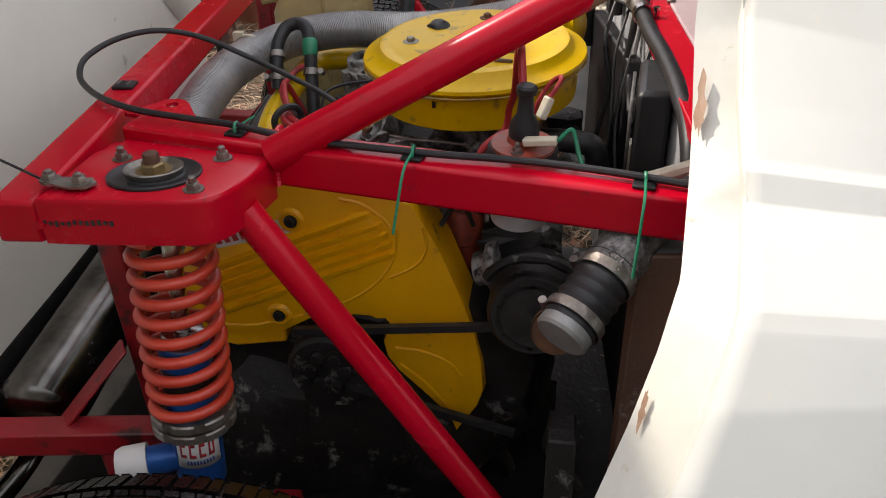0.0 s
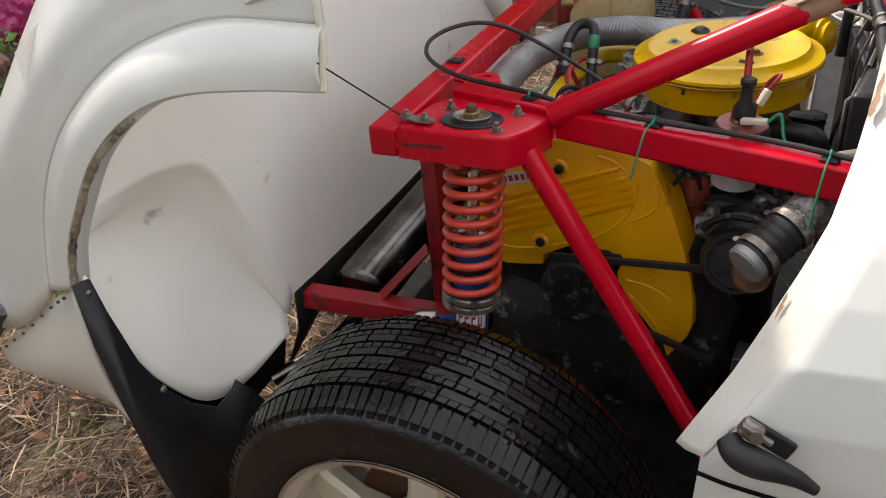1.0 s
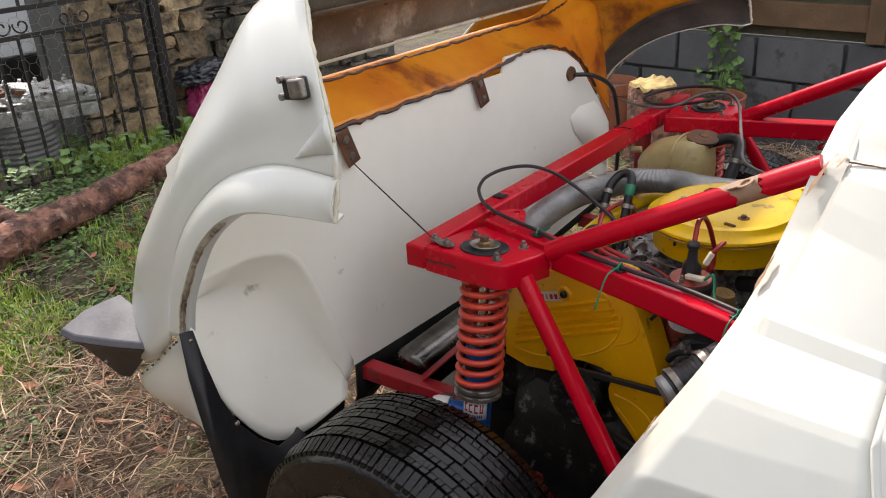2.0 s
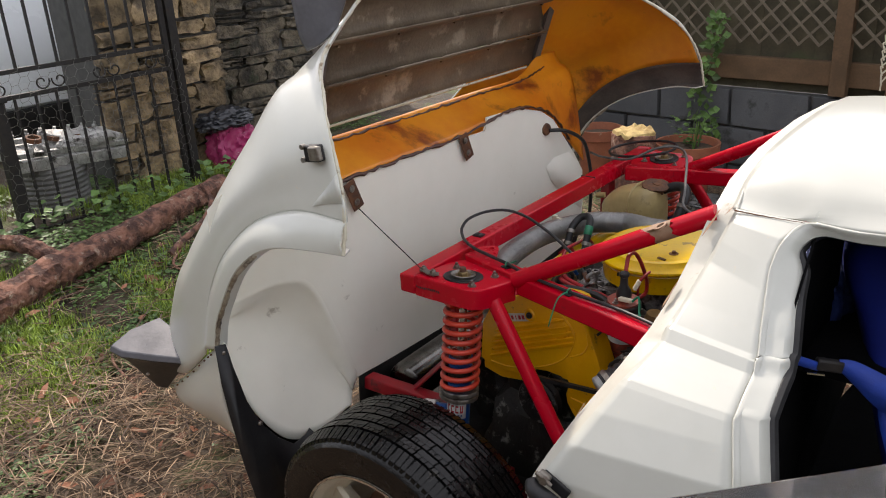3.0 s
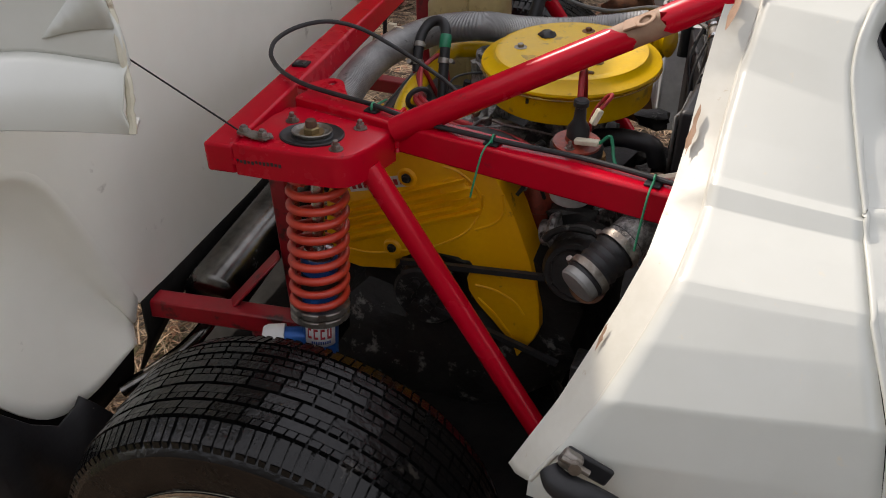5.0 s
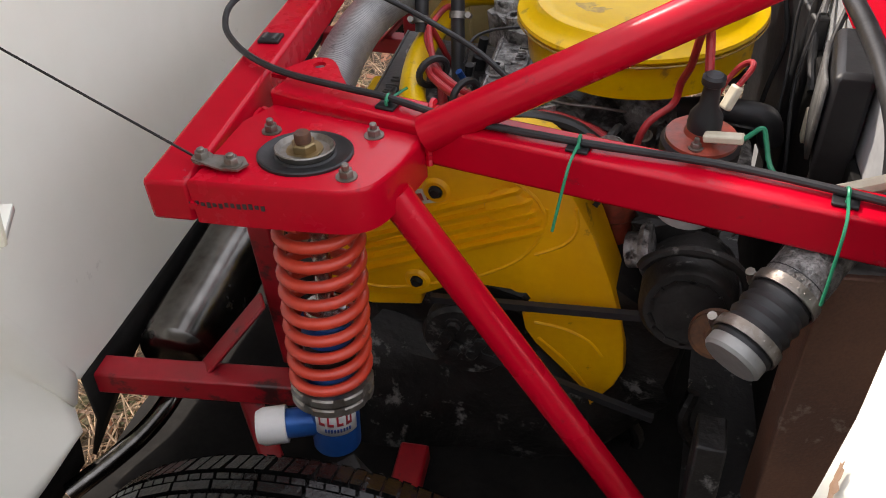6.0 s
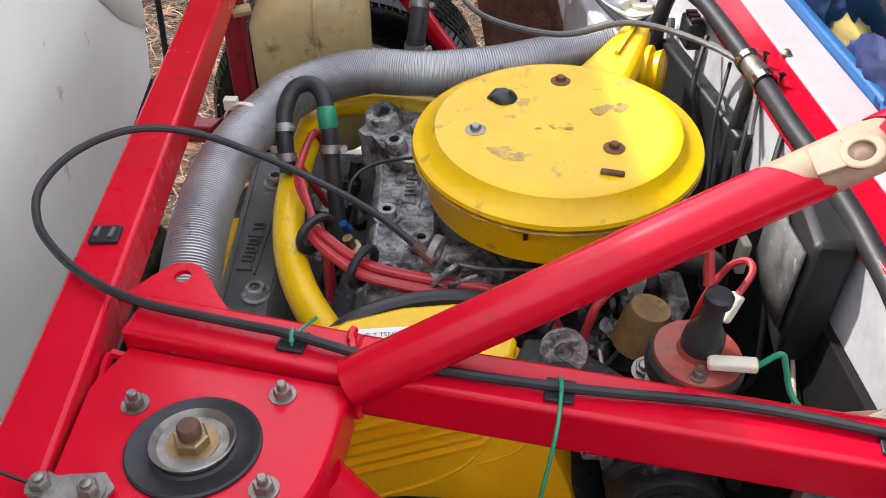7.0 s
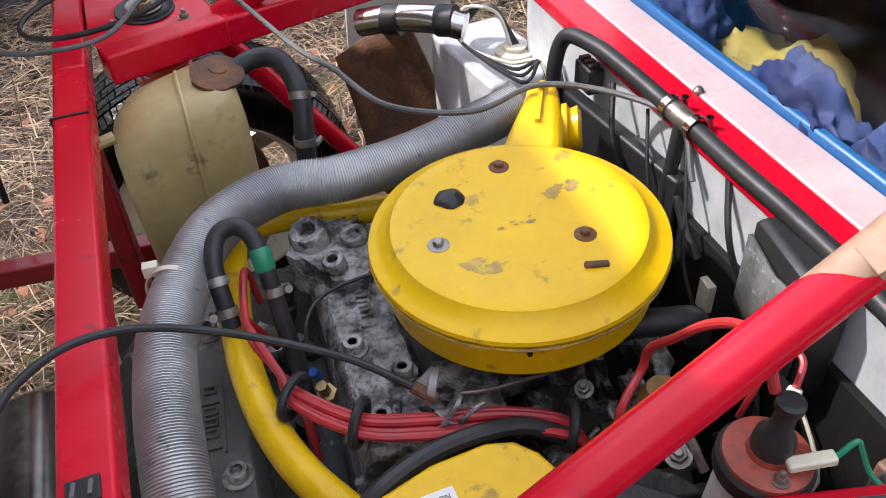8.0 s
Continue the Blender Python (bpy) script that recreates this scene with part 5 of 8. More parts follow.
    for row, r_ in ((r0, 0.0045), (r2, 0.003)):
        bm = empty_bm()
        p = spline([q + Vector((0.004, 0, 0)) for q in row[:-1]], 14)
        sweep(bm, [q + Vector((0.001, random.uniform(-1, 1) * 0.003, random.uniform(-1, 1) * 0.003)) for q in p], r_, 6, radii=[r_ * random.uniform(0.5, 1.3) for _ in p])
        part("resin_bead", bm, M["resin_dark"], clam, "dark ragged bead of resin")
    # louvred engine lid seen from below
    b0, ud = Vector((-0.495, 0, 1.035)), Vector((0.36, 0, 0.933))
    nn = Vector((0.933, 0, -0.36))
    lid = None
    L0, L1 = 0.03, 1.02
    for k in range(5):
        s0 = 0.012 + 0.112 * k
        bm = empty_bm()
        prof = [(s0, 0.010), (s0 + 0.012, 0.0), (s0 + 0.05, -0.006), (s0 + 0.088, -0.002), (s0 + 0.100, 0.014), (s0 + 0.118, 0.028)]
        rows = []
        for s, o in prof:
            q = b0 + ud * s + nn * o
            rows.append([sk(q.x, y, q.z) for y in (L0, 0.2, 0.4, 0.6, 0.8, L1)])
        sheet(bm, rows)
        ob = part("louvre_slat" if lid else "louvre_panel", bm, M["brown_res"], lid or clam, "raw brown fibreglass louvre", smooth=50, solid=0.004)
        lid = lid or ob
        for y in (0.05, 0.27, 0.50, 0.73, 0.95):
            bm = empty_bm()
            q0, q1 = b0 + ud * (s0 + 0.088), b0 + ud * (s0 + 0.118)
            beam(bm, sk(q0.x, y + 0.02 * (k % 2), q0.z), sk(q1.x, y + 0.02 * (k % 2), q1.z), 0.008, 0.012, (1, 0, 0))
            part("louvre_rib", bm, M["brown_res"], lid)
    bm = empty_bm()
    q = b0 + ud * 0.006 + nn * 0.012
    sweep(bm, [sk(q.x, y, q.z) for y in (L0, 0.3, 0.6, 0.85, 0.97)], 0.0035, 6)
    part("pale_edge", bm, M["cream_dirty"], lid)
    for y in (L1 + 0.012, L0 - 0.012):
        bm = empty_bm()
        q0, q1 = b0 - ud * 0.01, b0 + ud * 0.62
        beam(bm, sk(q0.x, y, q0.z), sk(q1.x, y, q1.z), 0.03, 0.02, (1, 0, 0))
        part("louvre_frame", bm, M["grey_res"], lid)
    # grey painted roof aerofoil end
    bm = empty_bm()
    sheet(bm, resample([[Vector(p) for p in r] for r in (
        [(-0.335, -0.13, 1.45), (-0.325, -0.12, 1.36), (-0.32, -0.115, 1.29), (-0.305, -0.11, 1.255)],
        [(-0.27, -0.11, 1.46), (-0.27, -0.10, 1.37), (-0.27, -0.10, 1.30), (-0.27, -0.10, 1.27)],
        [(-0.2, -0.06, 1.47), (-0.215, -0.06, 1.38), (-0.235, -0.07, 1.32), (-0.245, -0.085, 1.295)])], 4, 4))
    part("aerofoil_end", bm, M["darkgrey"], clam, "satin grey end of the roof aerofoil", smooth=60, solid=0.012)

    # rear valance and seam
    seam = [(-0.458, -0.345, 0.612), (-0.575, -0.312, 0.535), (-0.72, -0.292, 0.428), (-0.87, -0.27, 0.325)]
    midv = [(-0.45, -0.35, 0.45), (-0.56, -0.325, 0.41), (-0.69, -0.30, 0.345), (-0.84, -0.275, 0.29)]
    lowv = [(-0.43, -0.32, 0.27), (-0.545, -0.275, 0.285), (-0.65, -0.255, 0.265), (-0.79, -0.25, 0.255)]
    bm = empty_bm()
    sheet(bm, resample([seam, midv, lowv], 6, 6))
    val = part("rear_valance", bm, M["white"], clam, "white lower rear corner panel", smooth=70, solid=0.005)
    for i, q in enumerate(spline(seam, 6)[2::2]):
        bm = empty_bm()
        bmesh.ops.create_icosphere(bm, subdivisions=1, radius=0.0032, matrix=Matrix.Translation(q + Vector((0.004, -0.008, -0.006))))
        part("rivet", bm, M["rust"], val)
    # grey bumper corner; below the lip its shade is put into a near-black colour
    T, R1, R2 = Vector((-0.925, -0.395, 0.482)), Vector((-0.91, -0.255, 0.515)), Vector((-0.742, -0.272, 0.455))
    base = Vector((-0.87, -0.30, 0.315))
    topc = [T, T.lerp(R2, 0.25) + Vector((-0.006, -0.02, -0.002)), T.lerp(R2, 0.6) + Vector((0, -0.018, 0)), T.lerp(R2, 0.9) + Vector((0, -0.012, 0)), R2, R2.lerp(R1, 0.5) + Vector((0.0, 0.02, 0.0)), R1, R1.lerp(T, 0.5) + Vector((-0.02, -0.005, 0.0))]
    bm = empty_bm()
    r0 = [bm.verts.new(p + Vector((0, 0, 0.004))) for p in topc]
    r1 = [bm.verts.new(p + (p - Vector((-0.87, -0.31, 0.46))).normalized() * 0.008 + Vector((0, 0, -0.012))) for p in topc]
    r2 = [bm.verts.new(p.lerp(base, 0.28)) for p in topc]
    r3 = [bm.verts.new(p.lerp(base, 0.86)) for p in topc]
    for a_, b_ in ((r0, r1), (r1, r2), (r2, r3)):
        for k in range(8):
            bm.faces.new((a_[k], a_[(k + 1) % 8], b_[(k + 1) % 8], b_[k])).material_index = 0 if a_ is r0 else 1
    bm.faces.new(r0[::-1])
    bm.faces.new(r3).material_index = 1
    bmesh.ops.recalc_face_normals(bm, faces=bm.faces[:])
    bum = part("bumper_corner", bm, M["darkgrey"], clam, "satin grey bumper corner, coloured dark for shade below its lip", smooth=30, bevel=0.010)
    bum.data.materials.append(M["bumpershade"])
    bm = empty_bm()
    bmesh.ops.create_icosphere(bm, subdivisions=2, radius=0.005, matrix=Matrix.Translation((-0.845, -0.347, 0.405)))
    part("bumper_screw", bm, M["steel"], bum)

    # rubber mudflap
    fo = [(-0.443, -0.358, 0.632), (-0.437, -0.334, 0.630), (-0.434, -0.328, 0.571), (-0.424, -0.312, 0.476), (-0.414, -0.289, 0.406), (-0.404, -0.255, 0.353), (-0.394, -0.221, 0.320), (-0.388, -0.186, 0.333), (-0.386, -0.175, 0.346),
          (-0.379, -0.154, 0.311), (-0.373, -0.133, 0.268), (-0.37, -0.13, 0.10), (-0.385, -0.24, 0.06), (-0.402, -0.322, 0.12), (-0.409, -0.334, 0.20), (-0.42, -0.346, 0.304), (-0.430, -0.355, 0.425), (-0.438, -0.360, 0.535)]
    bm = empty_bm()
    vs = [bm.verts.new(Vector(p) + Vector((0.012, -0.004, 0))) for p in fo]
    bm.faces.new(vs)
    bmesh.ops.triangulate(bm, faces=bm.faces[:])
    flap = part("mudflap", bm, M["black"], clam, "black rubber mudflap", solid=0.005)
    for q in ((-0.425, -0.346, 0.612), (-0.401, -0.297, 0.409), (-0.370, -0.166, 0.310)):
        bm = empty_bm()
        bmesh.ops.create_icosphere(bm, subdivisions=2, radius=0.0065, matrix=Matrix.Translation(q))
        part("flap_screw", bm, M["steel"], flap)

    # rusty brackets, latch, lamp lead and stay
    for y, z, tilt in ((0.005, 0.905, 20), (0.452, 0.915, 20)):
        bm = empty_bm()
        box(bm, (0, 0, 0), (0.004, 0.034, 0.075), Matrix.Rotation(radians(tilt), 4, "X"))
        for v in bm.verts:
            v.co += sk(-0.338, y, z)
        br = part("hinge_bracket", bm, M["rust"], clam, "rust-brown flat bracket", bevel=0.008)
        for dz in (0.018, -0.018):
            bm = empty_bm()
            nut(bm, sk(-0.336, y - dz * 0.35, z + dz), 0.006, 0.004, (1, 0.1, 0), 0.0)
            part("bracket_bolt", bm, M["steel"], br)
    bm = empty_bm()
    box(bm, (0, 0, 0), (0.038, 0.020, 0.031), Matrix.Rotation(radians(-8), 4, "Y"))
    for v in bm.verts:
        v.co += Vector((-0.066, -0.300, 1.117))
    lt = part("clam_latch", bm, M["black"], clam, "black and steel over-centre catch", bevel=0.004)
    bm = empty_bm()
    box(bm, (-0.052, -0.309, 1.12), (0.028, 0.012, 0.026), Matrix.Rotation(radians(-8), 4, "Y"))
    part("latch_hook", bm, M["steel"], lt, bevel=0.003)
    for z in (1.128, 1.104):
        bm = empty_bm()
        sweep(bm, [(-0.085, -0.305, z), (-0.085, -0.314, z)], 0.005, 10)
        part("latch_screw", bm, M["steel"], lt)
    bm = empty_bm()
    sweep(bm, [sk(-0.334, 0.012, 0.872), Vector((-0.084, -0.030, 0.788))], 0.0013, 6)
    part("stay_cable", bm, M["engine"], clam, "thin steel stay cable")
    bm = empty_bm()
    lathe(bm, [(0, 0), (0.02, 0), (0.018, 0.006), (0, 0.008)], 16, axis_m(sk(-0.348, 0.885, 0.865), sk(-0.2, 0.885, 0.865)))
    gr = part("lamp_grommet", bm, M["rust"], clam)
    bm = empty_bm()
    sweep(bm, spline([sk(-0.34, 0.89, 0.862), sk(-0.31, 0.95, 0.85), sk(-0.30, 1.04, 0.80), sk(-0.31, 1.10, 0.72), sk(-0.31, 1.12, 0.62), sk(-0.32, 1.12, 0.45)], 8), 0.006, 8)
    part("lamp_lead", bm, M["hose"], gr)
    return clam


clam = build_clam()


# ---- engine bay ----
def lump(bm, c, r, seed, amp=0.25, sub=3):
    """An irregular casting."""
    res = bmesh.ops.create_icosphere(bm, subdivisions=sub, radius=1)
    for v in res["verts"]:
        q = v.co.copy()
        for i in range(3):
            q[i] = max(-0.72, min(0.72, q[i])) / 0.72
        q *= 1 + amp * noise.noise(q * 1.7 + Vector((seed, 0, 0)))
        v.co = Vector((c[0] + q.x * r[0], c[1] + q.y * r[1], c[2] + q.z * r[2]))


def clip(bm, p, d, r, w=0.012, screw=True):
    """A worm-drive hose clip round a pipe at p along d."""
    m = axis_m(p, Vector(p) + Vector(d))
    lathe(bm, [(r, -w / 2), (r + 0.0018, -w / 2), (r + 0.0018, w / 2), (r, w / 2)], 28, m, close=True)
    k = 28
    for i in range(0, k, 1):
        a = 2 * math.pi * i / k
        box(bm, m @ Vector(((r + 0.0016) * math.cos(a), (r + 0.0016) * math.sin(a), 0)), (0.001, 0.001, 0.001), m.to_3x3().to_4x4())
    if screw:
        q = m @ Vector((r + 0.005, 0, 0))
        t = (m.to_3x3() @ Vector((0, 1, 0)))
        sweep(bm, [q - t * 0.009, q + t * 0.009], 0.0042, 8)


def build_engine():
    bm = empty_bm()
    box(bm, (0.10, 0.42, 0.44), (0.30, 0.44, 0.30))
    eng = part("engine_block", bm, M["engine"], car, "oily dark transverse engine block", bevel=0.006)
    for c_, s_ in (((-0.02, 0.42, 0.55), (0.16, 0.40, 0.10)), ((0.12, 0.44, 0.58), (0.15, 0.40, 0.10))):
        bm = empty_bm()
        box(bm, c_, s_)
        part("cam_carrier", bm, M["engine"], eng, bevel=0.006)
    for c_, s_, k_ in (((0.22, 0.40, 0.40), (0.14, 0.24, 0.16), 3), ((-0.10, 0.50, 0.36), (0.08, 0.28, 0.12), 5)):
        bm = empty_bm()
        lump(bm, c_, s_, k_)
        part("manifold", bm, M["engine"], eng)

    # yellow timing cover: a dished shell with a rolled edge, raised ribs and beads
    poly = [(-0.075, 0.60), (-0.045, 0.655), (0.01, 0.690), (0.065, 0.7085), (0.105, 0.710), (0.153, 0.7035), (0.190, 0.695), (0.2075, 0.688), (0.2240, 0.660), (0.240, 0.6269), (0.2630, 0.566), (0.2780, 0.5177), (0.2860, 0.4749), (0.2890, 0.4296), (0.2800, 0.400), (0.2534, 0.3555),
            (0.2442, 0.3810), (0.2088, 0.4203), (0.1813, 0.4498), (0.1681, 0.4712), (0.1644, 0.4931), (0.1704, 0.5111), (0.1663, 0.5235), (0.1508, 0.5306), (0.1123, 0.5304), (0.0835, 0.5243), (0.0409, 0.4985), (0.0, 0.491), (-0.0392, 0.4867), (-0.085, 0.50)]
    y0 = 0.143
    n = len(poly)

    def inset(d):
        out = []
        for i in range(n):
            p, q, r = Vector(poly[i - 1]), Vector(poly[i]), Vector(poly[(i + 1) % n])
            e0, e1 = (q - p).normalized(), (r - q).normalized()
            m_ = (Vector((e0.y, -e0.x)) + Vector((e1.y, -e1.x))).normalized()
            out.append(q + m_ * d)
        return out
    bm = empty_bm()
    rings = [[bm.verts.new((q.x, y, q.y)) for q in inset(d)] for d, y in ((0.0050, y0), (0.0015, y0 + 0.0015), (0.0, y0 + 0.005), (-0.004, y0 + 0.050))]
    face = bm.faces.new(rings[0])
    bmesh.ops.triangulate(bm, faces=[face])
    for a, b in zip(rings, rings[1:]):
        for i in range(n):
            bm.faces.new((a[i], a[(i + 1) % n], b[(i + 1) % n], b[i]))
    bmesh.ops.recalc_face_normals(bm, faces=bm.faces[:])
    cov = part("timing_cover", bm, M["cover"], eng, "yellow painted timing belt cover with raised ribs", smooth=40)
    # stepped ribs: each a wedge, its ledge facing up
    for (u0, v0), (u1, v1) in (((-0.030, 0.592), (0.164, 0.678)), ((-0.036, 0.574), (0.175, 0.6650)), ((-0.042, 0.556), (0.181, 0.6525)), ((-0.046, 0.538), (0.185, 0.6405)), ((-0.048, 0.520), (0.1885, 0.6295))):
        bm = empty_bm()
        a, b = Vector((u0, y0, v0)), Vector((u1, y0, v1))
        d = (b - a).normalized()
        w_ = Vector((-d.z, 0, d.x))
        sec = [(-0.0085, 0.001), (-0.0035, -0.0066), (0.0015, -0.0072), (0.0034, 0.001)]
        r0 = [bm.verts.new(a + w_ * q + Vector((0, o, 0))) for q, o in sec]
        r1 = [bm.verts.new(b - d * 0.006 + w_ * q + Vector((0, o, 0))) for q, o in sec]
        r2 = [bm.verts.new(b + w_ * (q * 0.6 - 0.001) + Vector((0, 0.001, 0))) for q, o in sec]
        for p, q in ((r0, r1), (r1, r2)):
            for k in range(3):
                bm.faces.new((p[k], p[k + 1], q[k + 1], q[k]))
        bmesh.ops.recalc_face_normals(bm, faces=bm.faces[:])
        part("cover_rib", bm, M["cover"], cov, smooth=50)
    bm = empty_bm()
    lathe(bm, [(0, 0.0052), (0.021, 0.0052), (0.0245, 0.0035), (0.026, -0.001)], 36, axis_m((0.148, y0, 0.6500), (0.148, y0 - 1, 0.6500)))
    part("cover_boss", bm, M["cover"], cov)
    for pts in ([(-0.0504, 0.5031), (0.0017, 0.5054), (0.0546, 0.5217), (0.1137, 0.5457), (0.1573, 0.5765), (0.1792, 0.606), (0.1892, 0.6335), (0.190, 0.655)], [(0.1783, 0.5902), (0.2100, 0.6100), (0.2230, 0.634), (0.2200, 0.660)], [(0.1269, 0.6913), (0.152, 0.6858), (0.1762, 0.6680), (0.1880, 0.648)],
                [(0.180, 0.487), (0.215, 0.484), (0.245, 0.470), (0.262, 0.448)], [(0.185, 0.462), (0.215, 0.435), (0.238, 0.405), (0.250, 0.385)]):
        bm = empty_bm()
        sweep(bm, spline([(u, y0 + 0.0006, v) for u, v in pts], 6), 0.0024, 6)
        part("cover_bead", bm, M["cover"], cov)
    # lower lip of the cover behind the pulley
    bm = empty_bm()
    prism(bm, [(-0.085, 0.497), (-0.039, 0.484), (0.036, 0.494), (0.036, 0.472), (-0.03, 0.459), (-0.085, 0.468)], lambda u, v, w: Vector((u, y0 + 0.012 + w, v)), 0.03)
    part("cover_foot", bm, M["cover"], cov, bevel=0.003)
    for x, z in ((0.069, 0.660), (0.038, 0.525)):
        bm = empty_bm()
        lathe(bm, [(0, 0.0), (0.0070, 0.0), (0.0075, 0.006), (0.0055, 0.007), (0.0050, 0.010), (0, 0.010)], 18, axis_m((x, y0 + 0.001, z), (x, y0 - 1, z)))
        part("cover_bolt", bm, M["black"], cov)
        bm = empty_bm()
        lathe(bm, [(0.0078, 0.0), (0.0085, 0.004), (0.0125, 0.0042), (0.0150, 0.002), (0.0165, -0.001)], 28, axis_m((x, y0, z), (x, y0 - 1, z)))
        part("bolt_boss", bm, M["cover"], cov)
    bm = empty_bm()
    box(bm, (0.020, y0 - 0.0012, 0.640), (0.106, 0.0012, 0.019), Matrix.Rotation(radians(-17), 4, "Y"))
    st = part("sticker", bm, M["label"], cov, "small white sticker with plain red marks")
    for i in range(9):
        bm = empty_bm()
        u = -0.044 + 0.0108 * i
        c = Vector((0.02, y0 - 0.0021, 0.640)) + Vector((math.cos(radians(17)), 0, math.sin(radians(17)))) * u
        box(bm, c, (0.0066 if i != 5 else 0.002, 0.0008, 0.0095), Matrix.Rotation(radians(-17), 4, "Y"))
        part("sticker_mark", bm, M["ink_red"], st)
    # top of the cover with its label
    bm = empty_bm()
    tp = [(0.040, 0.170), (0.055, 0.152), (0.10, 0.146), (0.185, 0.146), (0.203, 0.156), (0.207, 0.176), (0.197, 0.197), (0.181, 0.213), (0.158, 0.218), (0.110, 0.210), (0.062, 0.191)]
    prism(bm, tp, lambda u, v, w: Vector((u, v, 0.7185 - w)), 0.03)
    topc = part("cover_top", bm, M["yellow"], cov, bevel=0.004)
    bm = empty_bm()
    box(bm, (0.098, 0.174, 0.7192), (0.050, 0.016, 0.0008), Matrix.Rotation(radians(8), 4, "Z"))
    lab = part("paper_label", bm, M["label"], topc, "white label with printed words")
    cu = bpy.data.curves.new("label_text", "FONT")
    cu.body, cu.size, cu.align_x, cu.align_y, cu.extrude = "BELT TENSION", 0.0062, "CENTER", "CENTER", 0.0001
    tx = new("label_text", cu)
    dg = bpy.context.evaluated_depsgraph_get()
    me = bpy.data.meshes.new_from_object(tx.evaluated_get(dg))
    bpy.data.objects.remove(tx)
    me.materials.clear()
    me.materials.append(M["ink_black"])
    tob = new("label_text", me)
    tob.parent = topc
    tob.matrix_basis = Matrix.Translation((0.098, 0.174, 0.7199)) @ Matrix.Rotation(radians(8), 4, "Z")
    bm = empty_bm()
    sweep(bm, spline([(0.045, 0.196, 0.690), (0.071, 0.2107, 0.702), (0.113, 0.228, 0.706), (0.159, 0.236, 0.706), (0.200, 0.238, 0.698), (0.235, 0.230, 0.68)], 6), 0.0085, 10)
    part("rubber_strip", bm, M["hose"], cov)

    # exhaust cam cover, grey with raised bars where the name stands
    def cam_cover(x0, x1, y0_, y1_, z, material, label, name, slant):
        bm = empty_bm()
        prof = [(x0 - 0.004, z - 0.05), (x0, z - 0.012), (x0 + 0.008, z), (x1 - 0.008, z), (x1, z - 0.012), (x1 + 0.004, z - 0.05)]
        ys = [y0_, y0_ + 0.008, y1_ - 0.008, y1_]
        sheet(bm, [[Vector((x + slant * (y - y0_), y, zz - (0.006 if y in (y0_, y1_) else 0))) for x, zz in prof] for y in ys])
        for y in (y0_, y1_):
            bm.faces.new([bm.verts.new(Vector((x + slant * (y - y0_), y, zz - 0.006))) for x, zz in prof])
        bmesh.ops.remove_doubles(bm, verts=bm.verts[:], dist=0.0001)
        bmesh.ops.recalc_face_normals(bm, faces=bm.faces[:])
        ob = part(name, bm, material, eng, label, bevel=0.003)
        for dx in (0.010, (x1 - x0) - 0.010):
            bm = empty_bm()
            beam(bm, (x0 + dx, y0_ + 0.01, z + 0.001), (x0 + dx + slant * (y1_ - y0_), y1_ - 0.01, z + 0.001), 0.0025, 0.003)
            part("cover_ridge", bm, material, ob)
        return ob
    ex = cam_cover(-0.088, -0.022, 0.200, 0.575, 0.634, M["camgrey"], "grey crackle cam cover with raised letters worn to bars", "cam_cover", -0.07)
    inn = cam_cover(0.062, 0.140, 0.265, 0.645, 0.670, M["alloy"], "corroded silver cam cover", "cam_cover", -0.05)
    for ob, x, y, z, dy, sl in ((ex, -0.083, 0.345, 0.6355, 0.0140, -0.07), (inn, 0.086, 0.425, 0.6715, 0.0150, -0.05)):
        for i in range(6):
            for k in range(3):
                bm = empty_bm()
                if k == 0:
                    box(bm, (x + 0.010, y + dy * i - 0.003, z), (0.017 if i in (0, 4) else 0.012, 0.0025, 0.003))
                elif k == 1 and i not in (0, 4):
                    box(bm, (x + 0.010, y + dy * i + 0.005, z), (0.012, 0.0025, 0.003))
                elif k == 2 and i not in (4,):
                    box(bm, (x + 0.0155, y + dy * i + 0.001, z), (0.0025, 0.008, 0.003))
                else:
                    bm.free()
                    continue
                part("raised_bar", bm, ob.data.materials[0], ob)
        bm = empty_bm()
        box(bm, (x + 0.022, y + 0.035, z), (0.002, 0.09, 0.003))
        part("raised_bar", bm, ob.data.materials[0], ob)
    for x, y in ((-0.071, 0.500), (-0.0515, 0.304)):
        bm = empty_bm()
        lathe(bm, [(0.0055, 0.012), (0.0055, 0.004), (0, 0.004)], 6, pose(x, y, 0.634))
        lathe(bm, [(0.0055, 0.013), (0.0095, 0.013), (0.0105, 0.011), (0.0105, 0.003), (0.015, 0.003), (0.015, 0), (0, 0)], 20, pose(x, y, 0.634))
        part("socket_bolt", bm, M["alloy"], ex)
    for x, y in ((0.105, 0.59), (0.085, 0.30), (0.115, 0.35), (0.075, 0.395)):
        bm = empty_bm()
        lathe(bm, [(0.005, 0.013), (0.0095, 0.013), (0.0105, 0.011), (0.0105, 0.003), (0.015, 0.003), (0.015, 0), (0, 0)], 18, pose(x, y, 0.670))
        part("socket_bolt", bm, M["alloy"], inn)
    # breather housing: a rough cast block with two bored bosses
    bm = empty_bm()
    prism(bm, [(0.028, 0.538), (0.040, 0.572), (0.058, 0.592), (0.092, 0.586), (0.120, 0.560), (0.118, 0.500), (0.100, 0.474), (0.070, 0.484), (0.052, 0.512)], lambda u, v, w: Vector((u, v, 0.688 - w)), 0.05)
    bmesh.ops.subdivide_edges(bm, edges=bm.edges[:], cuts=2, use_grid_fill=True)
